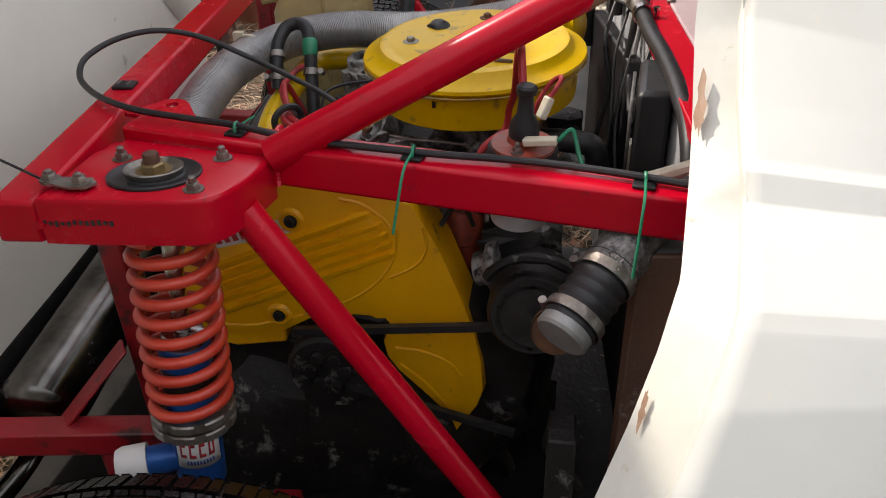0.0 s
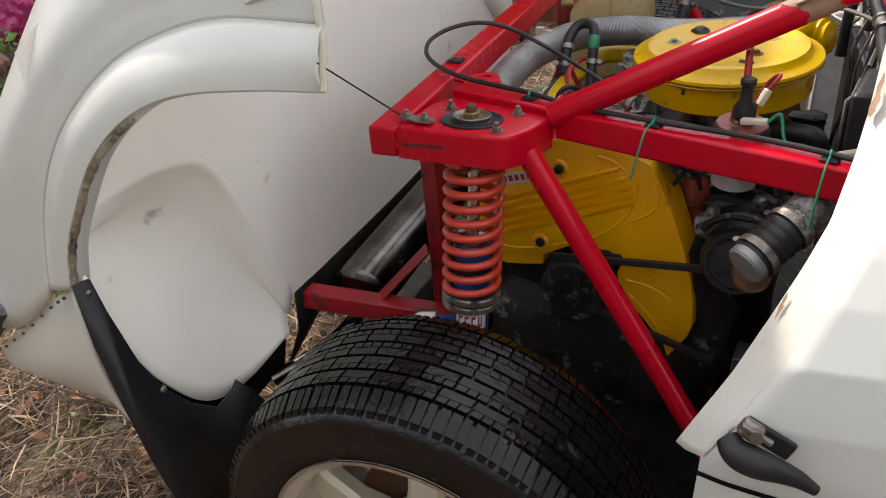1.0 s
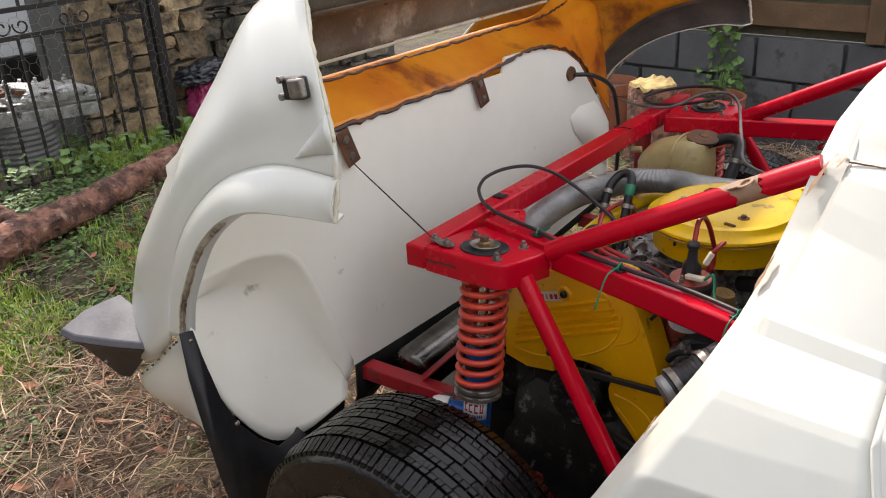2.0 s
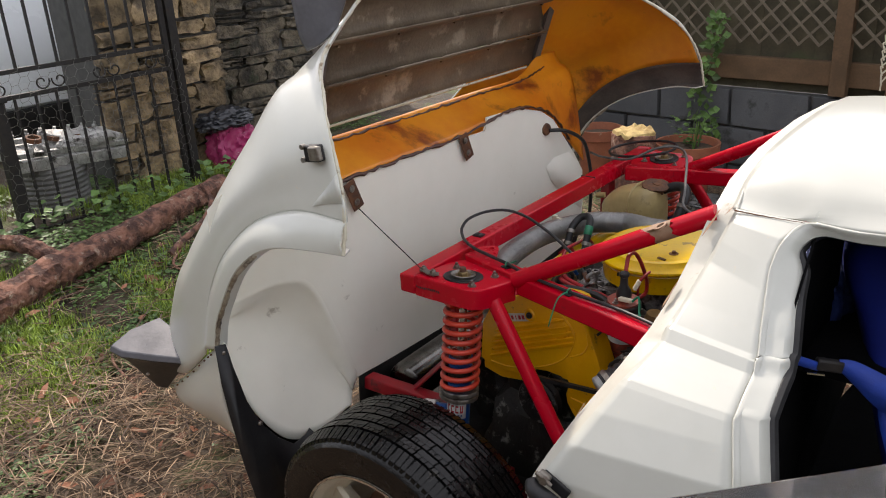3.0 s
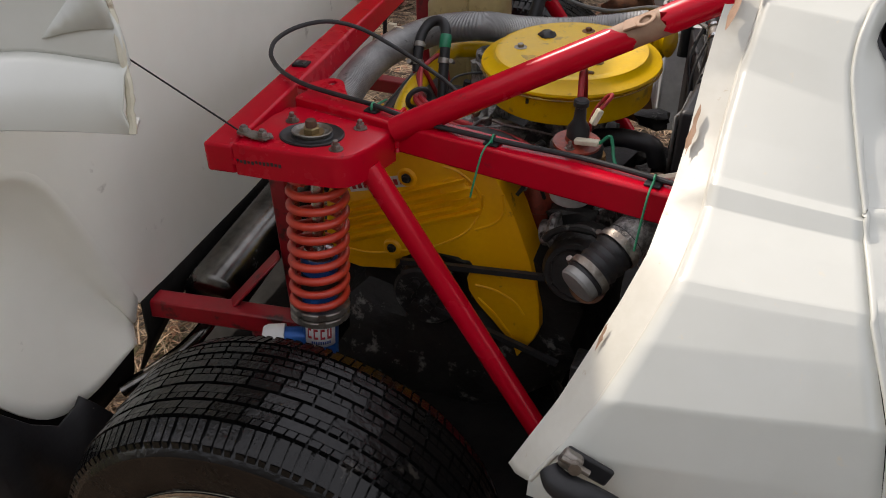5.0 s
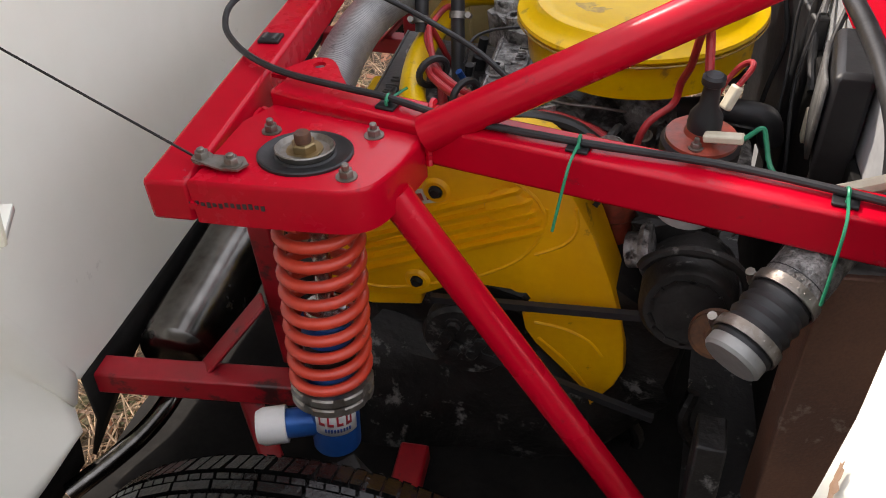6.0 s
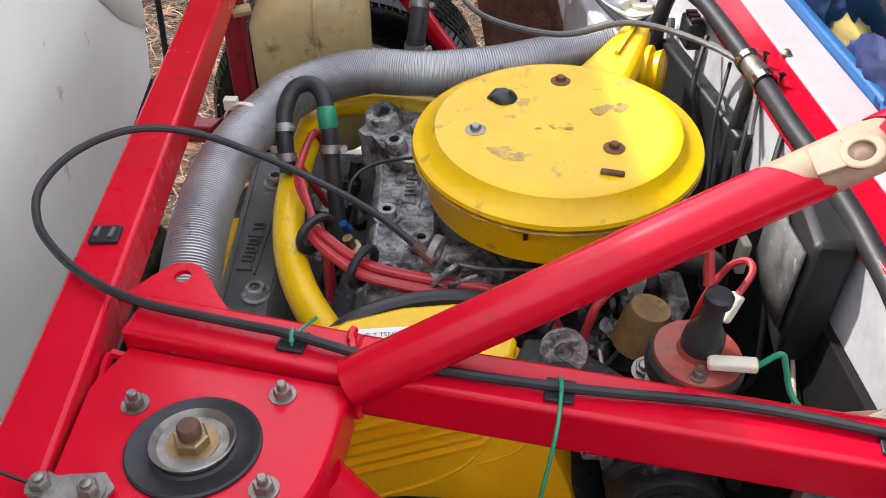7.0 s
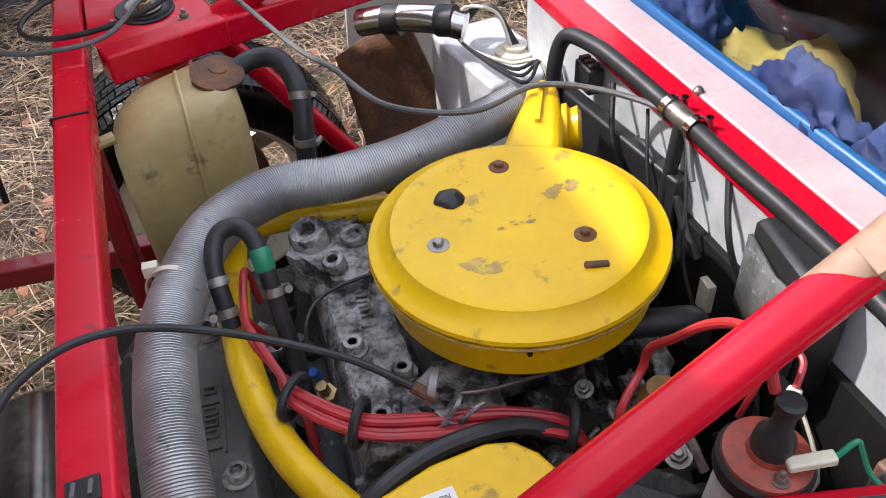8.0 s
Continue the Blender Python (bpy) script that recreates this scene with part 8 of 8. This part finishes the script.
def build_stone_walls():
    variants = {}
    for kind in ("stone", "stone_far"):
        variants[kind] = [block_mesh("stone", (0.06, 1, 1), M[kind], 7.7 * k + 1, 0.02, 3) for k in range(9)]
        for k, me in enumerate(variants[kind]):
            for v in me.vertices:
                q = v.co * 2.2 + Vector((k * 5.1, 0, 0))
                v.co.y += 0.16 * noise.noise(q)
                v.co.z += 0.16 * noise.noise(q + Vector((0, 7, 0)))
                v.co.x += 0.02 * noise.noise(q * 2 + Vector((0, 0, 7)))

    def face(wall, kind, x, y0, y1, z0, z1, hmin, hmax):
        z = z0
        while z < z1:
            h = random.uniform(hmin, hmax)
            y = y0 + random.uniform(-0.08, 0)
            while y < y1:
                w = random.uniform(0.10, 0.36) * (1.0 if kind == "stone" else 0.9)
                me = random.choice(variants[kind])
                hh = h if random.random() < 0.75 else h * 0.5
                w_ = min(w, y1 - y + 0.02)
                if w_ > 0.05:
                    child("stone", me, wall, Matrix.Translation((x + random.uniform(-0.012, 0.015), y + w_ / 2, z + hh / 2)) @ Matrix.Rotation(radians(random.uniform(-4, 4)), 4, "X") @ Matrix.Diagonal((random.uniform(0.7, 1.5), w_ - random.uniform(0.008, 0.03), hh - random.uniform(0.008, 0.03), 1)))
                    if hh < h:
                        child("stone", random.choice(variants[kind]), wall, Matrix.Translation((x, y + w_ / 2, z + hh * 1.5)) @ Matrix.Diagonal((1, w_ - 0.012, hh - 0.012, 1)))
                y += w
            z += h
    bm = empty_bm()
    box(bm, (-3.86, 1.295, 1.1), (0.5, 0.76, 2.6))
    w1 = solo("wall_pier", bm, M["mortar"], "honey-coloured rubble stone gate pier", "wall", kind="structure")
    face(w1, "stone", -3.60, 0.93, 1.68, -0.1, 2.1, 0.10, 0.23)
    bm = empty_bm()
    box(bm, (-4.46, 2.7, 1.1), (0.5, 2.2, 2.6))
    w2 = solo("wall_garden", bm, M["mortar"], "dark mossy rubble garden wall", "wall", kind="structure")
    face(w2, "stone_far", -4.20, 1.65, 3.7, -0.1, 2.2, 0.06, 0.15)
    # the return of the pier, its shade put into a darker stone colour
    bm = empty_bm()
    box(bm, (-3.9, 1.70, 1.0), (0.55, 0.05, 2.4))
    solo("wall_return", bm, M["stone_far"], "side of the stone pier, coloured darker for its shade", "wall", kind="structure")


def build_gate():
    gate = thing("iron_gate", "black wrought iron gate with scrolls and chicken wire", "gate", m=pose(-3.3, 0, 0))
    def bar(name, a, b, w, par=gate):
        bm = empty_bm()
        beam(bm, a, b, w, w, (1, 0, 0))
        return part(name, bm, M["iron"], par)
    bar("gate_post", (0, 1.235, 0.0), (0, 1.235, 2.1), 0.05)
    bar("gate_post", (0, 0.235, 0.0), (0, 0.235, 0.775), 0.06)
    bm = empty_bm()
    box(bm, (0, 0.235, 0.79), (0.085, 0.085, 0.03))
    part("post_cap", bm, M["iron"], gate, bevel=0.005)
    bar("gate_stile", (0, 1.185, 0.08), (0, 1.185, 2.0), 0.028)
    for z in (0.915, 0.79, 0.09):
        bar("gate_rail", (0, -1.4, z - 0.02), (0, 1.2, z + 0.01), 0.022)
    for i in range(24):
        y = 1.10 - 0.105 * i
        bar("gate_bar", (0, y, 0.915), (0, y, 2.0), 0.013)
    for i in range(24):
        y = 1.06 - 0.105 * i
        bar("gate_bar", (0, y, 0.09), (0, y, 0.80), 0.012)
    for i in range(6):
        for s in (1, -1):
            bm = empty_bm()
            pts = []
            for k in range(26):
                a = k / 25 * 4.2 * math.pi * 0.5
                r = 0.012 + 0.028 * k / 25
                pts.append(Vector((0, s * (r * math.cos(a)), r * math.sin(a))))
            sweep(bm, pts, 0.0045, 5)
            ob = part("scroll", bm, M["iron"], gate)
            ob.matrix_basis = pose(0, 1.12 - 0.30 * i - 0.045 * s, 0.853 - 0.006 * i)
    # hexagonal wire netting
    bm = empty_bm()
    c = 0.034
    def wire(a, b):
        a, b = Vector(a), Vector(b)
        d = (b - a).normalized()
        u = d.cross(Vector((1, 0, 0))).normalized() * 0.0007
        w = Vector((0.0007, 0, 0))
        p = [bm.verts.new(q) for q in (a + u, a - u + w, a - u - w, b + u, b - u + w, b - u - w)]
        bm.faces.new((p[0], p[1], p[4], p[3]))
        bm.faces.new((p[1], p[2], p[5], p[4]))
        bm.faces.new((p[2], p[0], p[3], p[5]))
    def jig(y, z):
        return (0.03 + 0.02 * noise.noise((y * 3, z * 3, 0)), y + 0.028 * noise.noise((y * 6, z * 6, 2)), z + 0.028 * noise.noise((y * 6, z * 6, 5)))
    for i in range(44):
        for j in range(17):
            y = -0.9 + c * 1.5 * i * 0.95
            z = 0.03 + c * 1.55 * j + (c * 0.78 if i % 2 else 0)
            if y > 1.45:
                continue
            wire(jig(y, z), jig(y + c, z))
            wire(jig(y + c, z), jig(y + c * 1.42, z + c * 0.78))
            wire(jig(y + c, z), jig(y + c * 1.42, z - c * 0.78))
    tagged(part("wire_netting", bm, M["wire"], gate, "sagging chicken wire", smooth=0), kind="stuff")


build_gate()


def build_behind_gate():
    # light coloured van beyond the gate
    bm = empty_bm()
    prof = [(-5.06, 0.40), (-5.0, 0.46), (-4.985, 0.70), (-4.995, 0.73), (-4.99, 0.76), (-5.10, 1.0), (-5.32, 1.4), (-5.60, 1.85), (-5.9, 2.05), (-6.6, 2.05), (-6.6, 0.4)]
    sheet(bm, [[Vector((x, y, z)) for x, z in prof] for y in (-2.4, -0.8, 0.6, 1.35, 1.46)])
    van = part("van", bm, M["van"], None, smooth=35, solid=0.02)
    tagged(van, "pale silver van parked beyond the gate", "van")
    bm = empty_bm()
    box(bm, (-5.1, -0.45, 0.33), (0.3, 3.8, 0.2))
    part("sill", bm, M["black"], van)
    for y in (-1.7, 0.75):
        bm = empty_bm()
        gz = ground_z(-5.25, y)
        lathe(bm, [(0, -0.1), (0.27, -0.1), (0.32, -0.07), (0.32, 0.07), (0.27, 0.1), (0, 0.1)], 32, axis_m((-5.2, y, gz + 0.318), (-4.2, y, gz + 0.318)))
        part("wheel", bm, M["rubber"], van)
    bm = empty_bm()
    box(bm, (-5.245, -0.6, 1.25), (0.03, 1.2, 0.30), Matrix.Rotation(radians(-29), 4, "Y"))
    part("window", bm, M["black"], van, bevel=0.01)
    # old cylinder head on a drum
    bm = empty_bm()
    lathe(bm, [(0, 0.0), (0.18, 0.0), (0.185, 0.02)] + [(0.185 + 0.006 * (i % 2), 0.03 + 0.014 * i) for i in range(20)] + [(0.18, 0.32), (0, 0.32)], 40, pose(0, 0, 0))
    solo("ribbed_drum", bm, M["drum"], "dull grey ribbed drum behind the gate", "drum", m=pose(-3.66, 0.55, 0.03))
    head = thing("cylinder_head", "scrapped aluminium cylinder head with studs", "engine part", m=pose(-3.62, 0.62, 0.355, -6, 14, 6))
    bm = empty_bm()
    box(bm, (0, 0, 0.04), (0.24, 0.64, 0.07))
    lump(bm, (0.02, 0.1, 0.10), (0.09, 0.2, 0.06), 90, 0.5)
    part("casting", bm, M["scrap"], head, bevel=0.006)
    for s in (-1, 1):
        bm = empty_bm()
        box(bm, (0.1 * s, 0, 0.10), (0.025, 0.66, 0.03))
        part("flange", bm, M["scrap"], head, bevel=0.004)
    for i in range(7):
        for s in (-1, 1):
            bm = empty_bm()
            lathe(bm, [(0, 0), (0.016, 0), (0.016, 0.03), (0.009, 0.034), (0.009, 0.05), (0, 0.05)], 10, pose(0.1 * s, -0.25 + 0.083 * i, 0.11))
            part("stud", bm, M["scrap"], head)
    for i in range(4):
        bm = empty_bm()
        lathe(bm, [(0.03, 0), (0.042, 0), (0.042, 0.025), (0.03, 0.025)], 18, pose(0, -0.18 + 0.12 * i, 0.13), close=True)
        part("bore", bm, M["rust"], head)
    # sacks
    for k, (c, r, mt, lb) in enumerate((((-3.46, 1.62, 0.22), (0.12, 0.15, 0.19), M["pink"], "crumpled pink plastic sack by the wall"), ((-3.48, 1.60, 0.40), (0.13, 0.18, 0.07), M["bagblack"], "black plastic sheet over the sack"))):
        bm = empty_bm()
        bmesh.ops.create_icosphere(bm, subdivisions=5, radius=1)
        for v in bm.verts:
            q = v.co * (1 + 0.22 * noise.noise(v.co * 1.8 + Vector((k * 5, 0, 0))) + 0.30 * abs(noise.noise(v.co * 4)) - 0.16 * abs(noise.noise(v.co * 9 + Vector((2, 2, 2)))) + 0.05 * noise.noise(v.co * 17))
            v.co = Vector((q.x * r[0], q.y * r[1], q.z * r[2]))
        solo("plastic_sack", bm, mt, lb, "sack", m=pose(*c), smooth=60)


build_behind_gate()


# ---- loose garden things ----
def build_log(name, pts, r0, r1, label, group=""):
    bm = empty_bm()
    p = spline(pts, 22 if r0 > 0.03 else 8)
    n = 30 if r0 > 0.03 else 10
    rings = sweep(bm, p, r0, n, radii=[r0 + (r1 - r0) * i / (len(p) - 1) for i in range(len(p))])
    for i, ring in enumerate(rings):
        for k, v in enumerate(ring):
            a = 2 * math.pi * k / n
            d = v.co - p[i]
            c, q = Vector((math.cos(a), math.sin(a), 0)), i * 0.16
            v.co = p[i] + d * (1 + 0.22 * noise.noise(c * 1.3 + Vector((0, 0, q))) + 0.14 * noise.noise(c * 5 + Vector((0, 0, q * 0.8))) + 0.07 * noise.noise(c * 11 + Vector((3, 0, q * 2.5))))
    return solo(name, bm, M["bark"], label, "log", group=group, smooth=50)


lg = build_log("fallen_log", [(-2.12, -0.80, 0.13), (-2.36, -0.24, 0.135), (-2.49, 0.08, 0.15), (-2.62, 0.38, 0.145), (-2.80, 0.80, 0.155), (-2.96, 1.20, 0.165)], 0.080, 0.062, "long reddish-brown fallen log lying on the grass")
build_log("branch", [(-2.95, -0.22, 0.22), (-2.86, -0.06, 0.235), (-2.72, 0.03, 0.22), (-2.60, 0.09, 0.17), (-2.54, 0.12, 0.14)], 0.034, 0.040, "thick crooked branch across the log")
build_log("branch", [(-2.36, 0.52, 0.10), (-2.50, 0.74, 0.13), (-2.62, 0.90, 0.15), (-2.72, 0.98, 0.19), (-2.80, 0.98, 0.25)], 0.018, 0.013, "thin pale bent branch beside the log")
for k in range(9):
    x, y = random.uniform(-2.7, -1.6), random.uniform(-0.3, 1.0)
    a = random.uniform(0, 6.28)
    L = random.uniform(0.2, 0.55)
    z = ground_z(x, y) + 0.02
    build_log("twig", [(x, y, z), (x + L * 0.5 * math.cos(a), y + L * 0.5 * math.sin(a), z + random.uniform(0.0, 0.06)), (x + L * math.cos(a + 0.4), y + L * math.sin(a + 0.4), z)], 0.008, 0.004, "thin dead twig on the ground", "dead twigs")


def leaf_mesh(bm, c, size, up, seed):
    """One small folded leaf."""
    r = random.Random(seed)
    a = r.uniform(0, 6.28)
    d = Vector((math.cos(a), math.sin(a), r.uniform(-0.2, 0.5))).normalized()
    s = d.cross(up).normalized()
    w = size * r.uniform(0.35, 0.5)
    b = Vector(c)
    vs = [bm.verts.new(q) for q in (b, b + d * size * 0.5 + s * w + up * size * 0.08, b + d * size, b + d * size * 0.5 - s * w + up * size * 0.08, b + d * size * 0.5)]
    bm.faces.new((vs[0], vs[1], vs[4]))
    bm.faces.new((vs[1], vs[2], vs[4]))
    bm.faces.new((vs[2], vs[3], vs[4]))
    bm.faces.new((vs[3], vs[0], vs[4]))


def build_pot(c, r, h, label, leaves=30, tall=0.2):
    pot = thing("plant_pot", label, "plant pot", group="terracotta pots", m=pose(*c))
    bm = empty_bm()
    lathe(bm, [(0, 0), (r * 0.66, 0), (r * 0.9, h * 0.8), (r * 0.98, h * 0.82), (r, h), (r * 0.92, h), (r * 0.86, h * 0.84), (r * 0.84, h * 0.86), (0, h * 0.86)], 40)
    part("pot", bm, M["terracotta"], pot)
    bm = empty_bm()
    lathe(bm, [(r * 0.85, h * 0.87), (r * 0.4, h * 0.9), (0, h * 0.9)], 24)
    part("soil", bm, GM, pot)
    if leaves:
        bm = empty_bm()
        for i in range(leaves):
            a, q = random.uniform(0, 6.28), random.uniform(0, r * 0.6)
            leaf_mesh(bm, (q * math.cos(a), q * math.sin(a), h * 0.9 + random.uniform(0, tall)), random.uniform(0.025, 0.05), Vector((0, 0, 1)), i)
        for i in range(6):
            a = random.uniform(0, 6.28)
            sweep(bm, [(0.3 * r * math.cos(a), 0.3 * r * math.sin(a), h * 0.85), (0.5 * r * math.cos(a), 0.5 * r * math.sin(a), h * 0.9 + tall)], 0.003, 5)
        tagged(part("plant", bm, M["leaf"], pot, "straggly green plant", smooth=0), kind="stuff")


build_pot((-1.01, 2.95, 0.0), 0.175, 0.29, "round terracotta pot with a straggly plant", 46, 0.16)
build_pot((-1.57, 2.92, -0.01), 0.14, 0.32, "narrow terracotta pot by the wall", 0)
build_pot((-2.55, 2.9, 0.05), 0.17, 0.28, "terracotta pot seen through the louvres", 12, 0.1)
bm = empty_bm()
lathe(bm, [(0, 0), (0.125, 0), (0.115, 0.1), (0.11, 0.355), (0.105, 0.36), (0, 0.365)], 28)
for v in bm.verts:
    v.co += Vector((noise.noise(v.co * 12), noise.noise(v.co * 12 + Vector((3, 0, 0))), 0.6 * noise.noise(v.co * 12 + Vector((0, 3, 0))))) * 0.018
stump = solo("tree_stump", bm, M["bark"], "short cut tree stump with a pale top", "stump", m=pose(-1.14, 2.6, 0.04), smooth=50)
bm = empty_bm()
lathe(bm, [(0, 0.385), (0.03, 0.384), (0.06, 0.38), (0.085, 0.378), (0.108, 0.372), (0.112, 0.355), (0, 0.35)], 30)
for v in bm.verts:
    v.co += Vector((noise.noise(v.co * 14), noise.noise(v.co * 14 + Vector((3, 0, 0))), 2.2 * noise.noise(v.co * 26 + Vector((0, 3, 0))))) * 0.014
part("cut_face", bm, M["cutwood"], stump)
# rough pole with frayed rope
bm = empty_bm()
p = spline([(-0.02, 3.05, -0.05), (-0.01, 3.04, 0.6), (0.0, 3.05, 1.2), (0.01, 3.05, 2.3)], 8)
sweep(bm, p, 0.055, 14, radii=[0.058 + 0.006 * math.sin(i * 1.7) for i in range(len(p))])
pole = solo("timber_pole", bm, M["beam"], "rough timber pole standing by the fence", "pole", smooth=40)
for i in range(14):
    bm = empty_bm()
    z = 0.72 + 0.035 * i
    sweep(bm, [(-0.06, 2.995, z), (-0.075 - 0.02 * random.random(), 2.98, z - 0.03), (-0.08, 2.98, z - 0.07)], 0.004, 5)
    part("rope_strand", bm, M["cream"], pole)

# ---- ground cover ----
def scatter(name, n, area, make, material, label, category):
    bm = empty_bm()
    r = random.Random(len(name) * 7 + n)
    k = 0
    while k < n:
        x, y = r.uniform(area[0], area[1]), r.uniform(area[2], area[3])
        if make(bm, x, y, r):
            k += 1
    return solo(name, bm, material, label, category, kind="stuff", smooth=0)


def stick(bm, x, y, r, lmin, lmax, w, lift):
    a, L = r.uniform(0, 6.28), r.uniform(lmin, lmax)
    z = ground_z(x, y) + r.uniform(0.0, lift)
    d = Vector((math.cos(a), math.sin(a), r.uniform(-0.25, 0.35)))
    s = Vector((-math.sin(a), math.cos(a), 0)) * w * r.uniform(0.5, 1.3)
    p = Vector((x, y, z))
    b = Vector((r.uniform(-0.2, 0.2), r.uniform(-0.2, 0.2), 0.15)) * L * 0.3
    q0, q1, q2 = p, p + d * L * 0.5 + b, p + d * L
    up = Vector((0, 0, w * 0.9))
    v = [bm.verts.new(t) for t in (q0 - s, q0 + s, q0 + up, q1 - s, q1 + s, q1 + up, q2)]
    for f in ((0, 1, 4, 3), (1, 2, 5, 4), (2, 0, 3, 5), (3, 4, 6), (4, 5, 6), (5, 3, 6)):
        bm.faces.new([v[i] for i in f])
    return True


def pile(x, y):
    """How thick the straw lies."""
    d = math.hypot((x + 1.25) / 0.95, (y + 0.35) / 0.75)
    k = max(0.0, 1.15 - d)
    far = 0.8 if (y > 1.1 and x > -1.2) else (0.55 if y > 1.5 else 0.0)
    return max(k, far, 0.9 if x > -0.75 else 0.0, 0.12)


def straw(bm, x, y, r):
    t = pile(x, y) + 0.25 * noise.noise((x * 2.1, y * 2.1, 7))
    if r.random() > t:
        return False
    return stick(bm, x, y, r, 0.03, 0.17, 0.0016, 0.03 + 0.06 * t)


def twigs(bm, x, y, r):
    if r.random() > pile(x, y) + 0.1:
        return False
    return stick(bm, x, y, r, 0.06, 0.36, 0.003, 0.06)


def blade(bm, x, y, r):
    t = 0.10 + 1.1 * noise.noise((x * 1.6, y * 1.6, 1)) + 0.35 * noise.noise((x * 5.3, y * 5.3, 4)) - 0.75 * pile(x, y)
    t = max(t, max(1.0 - math.hypot(x - a, y - b) / c for a, b, c in ((-1.72, -0.42, 0.30), (-2.10, -0.24, 0.26), (-1.88, -0.16, 0.22), (-1.92, 0.34, 0.16))))
    if r.random() > t:
        return False
    z = ground_z(x, y)
    for _ in range(5):
        a, h, w = r.uniform(0, 6.28), r.uniform(0.02, 0.075), r.uniform(0.0014, 0.003)
        ox, oy = r.uniform(-0.02, 0.02), r.uniform(-0.02, 0.02)
        s = Vector((-math.sin(a), math.cos(a), 0)) * w
        d = Vector((math.cos(a), math.sin(a), 0)) * h * r.uniform(0.2, 0.8)
        p = Vector((x + ox, y + oy, z - 0.004))
        v = [bm.verts.new(t_) for t_ in (p - s, p + s, p + s * 0.7 + d * 0.4 + Vector((0, 0, h * 0.7)), p - s * 0.7 + d * 0.4 + Vector((0, 0, h * 0.7)), p + d + Vector((0, 0, h)))]
        bm.faces.new((v[0], v[1], v[2], v[3]))
        bm.faces.new((v[3], v[2], v[4]))
    return True


def weed(bm, x, y, r):
    t = 0.38 + 1.2 * noise.noise((x * 1.9 + 9, y * 1.9, 1)) - 0.7 * pile(x, y)
    if r.random() > t:
        return False
    z = ground_z(x, y)
    for k in range(4):
        leaf_mesh(bm, (x + r.uniform(-0.03, 0.03), y + r.uniform(-0.03, 0.03), z + r.uniform(0.01, 0.035)), r.uniform(0.012, 0.03), Vector((0, 0, 1)), r.random())
    return True


def chip(bm, x, y, r):
    if r.random() > pile(x, y) + 0.12:
        return False
    a, L, w = r.uniform(0, 6.28), r.uniform(0.02, 0.09), r.uniform(0.006, 0.02)
    z = ground_z(x, y) + r.uniform(0.012, 0.05)
    d = Vector((math.cos(a), math.sin(a), r.uniform(-0.3, 0.3))) * L
    s = Vector((-math.sin(a), math.cos(a), r.uniform(-0.4, 0.4))) * w
    p = Vector((x, y, z))
    u = Vector((0, 0, 0.004))
    v = [bm.verts.new(q) for q in (p - s, p + s * 0.8, p + d * 0.6 + s + u, p + d, p + d * 0.5 - s + u, p + d * 0.3 - u)]
    for f in ((0, 1, 2, 4), (2, 3, 4), (0, 5, 1), (1, 5, 2), (2, 5, 3), (3, 5, 4), (4, 5, 0)):
        bm.faces.new([v[i] for i in f])
    return True


scatter("bark_chips", 1500, (-2.6, 1.4, -1.5, 3.2), chip, M["barkchip"], "flakes of reddish bark among the straw", "bark")
scatter("straw_litter", 52000, (-2.9, 1.6, -1.5, 3.2), straw, M["straw"], "thick litter of dry straw and needles", "straw")
scatter("twig_litter", 3600, (-2.4, 1.4, -1.4, 3.2), twigs, M["twig"], "dark dead twigs in the straw", "twigs")
scatter("grass", 9000, (-4.2, -0.9, -1.6, 3.2), blade, M["grass"], "short patchy grass", "grass")
scatter("weeds", 8500, (-4.0, -0.9, -1.5, 3.3), weed, M["leaf"], "low clover and creeping weeds", "weeds")
bm = empty_bm()
for i in range(150):
    z = random.uniform(0.25, 0.95)
    x = -1.06 + random.uniform(-0.10, 0.10) * (1.2 - z) + 0.04 * math.sin(z * 9)
    leaf_mesh(bm, (x, 3.24 + random.uniform(-0.03, 0.03), z), random.uniform(0.03, 0.06), Vector((0, -1, 0.2)), i + 900)
solo("ivy", bm, M["leaf"], "green ivy climbing the fence", "ivy", kind="stuff", smooth=0)
bm = empty_bm()
for i in range(260):
    leaf_mesh(bm, (-3.15 + random.uniform(-0.15, 0.15), random.uniform(-0.5, 1.5), ground_z(-3.15, 0.5) + random.uniform(0.0, 0.16)), random.uniform(0.03, 0.07), Vector((0.4, 0, 1)), i + 2000)
solo("nettles", bm, M["leaf"], "leafy nettles at the foot of the gate", "weeds", kind="stuff", smooth=0)

build_fence()
build_block_wall()
build_stone_walls()
# unseen plain wall added behind the walk: closes the yard, cuts sky light
bm = empty_bm()
box(bm, (1.0, -5.0, 1.4), (14.0, 0.3, 3.0))
solo("wall_house", bm, M["render"], "unseen plain wall added to block sky light behind the yard", "wall", kind="structure")


# ---- parts stay at most two steps below their thing ----
def chain(ob):
    r = []
    while ob.parent:
        ob = ob.parent
        r.append(ob)
    return r


for _ in range(3):
    for ob in list(bpy.data.objects):
        up = chain(ob)
        if len(up) >= 2 and ob.children:
            m = ob.matrix_basis.copy()
            for p in up[:-1]:
                m = p.matrix_basis @ m
            ob.parent = up[-1]
            ob.matrix_basis = m
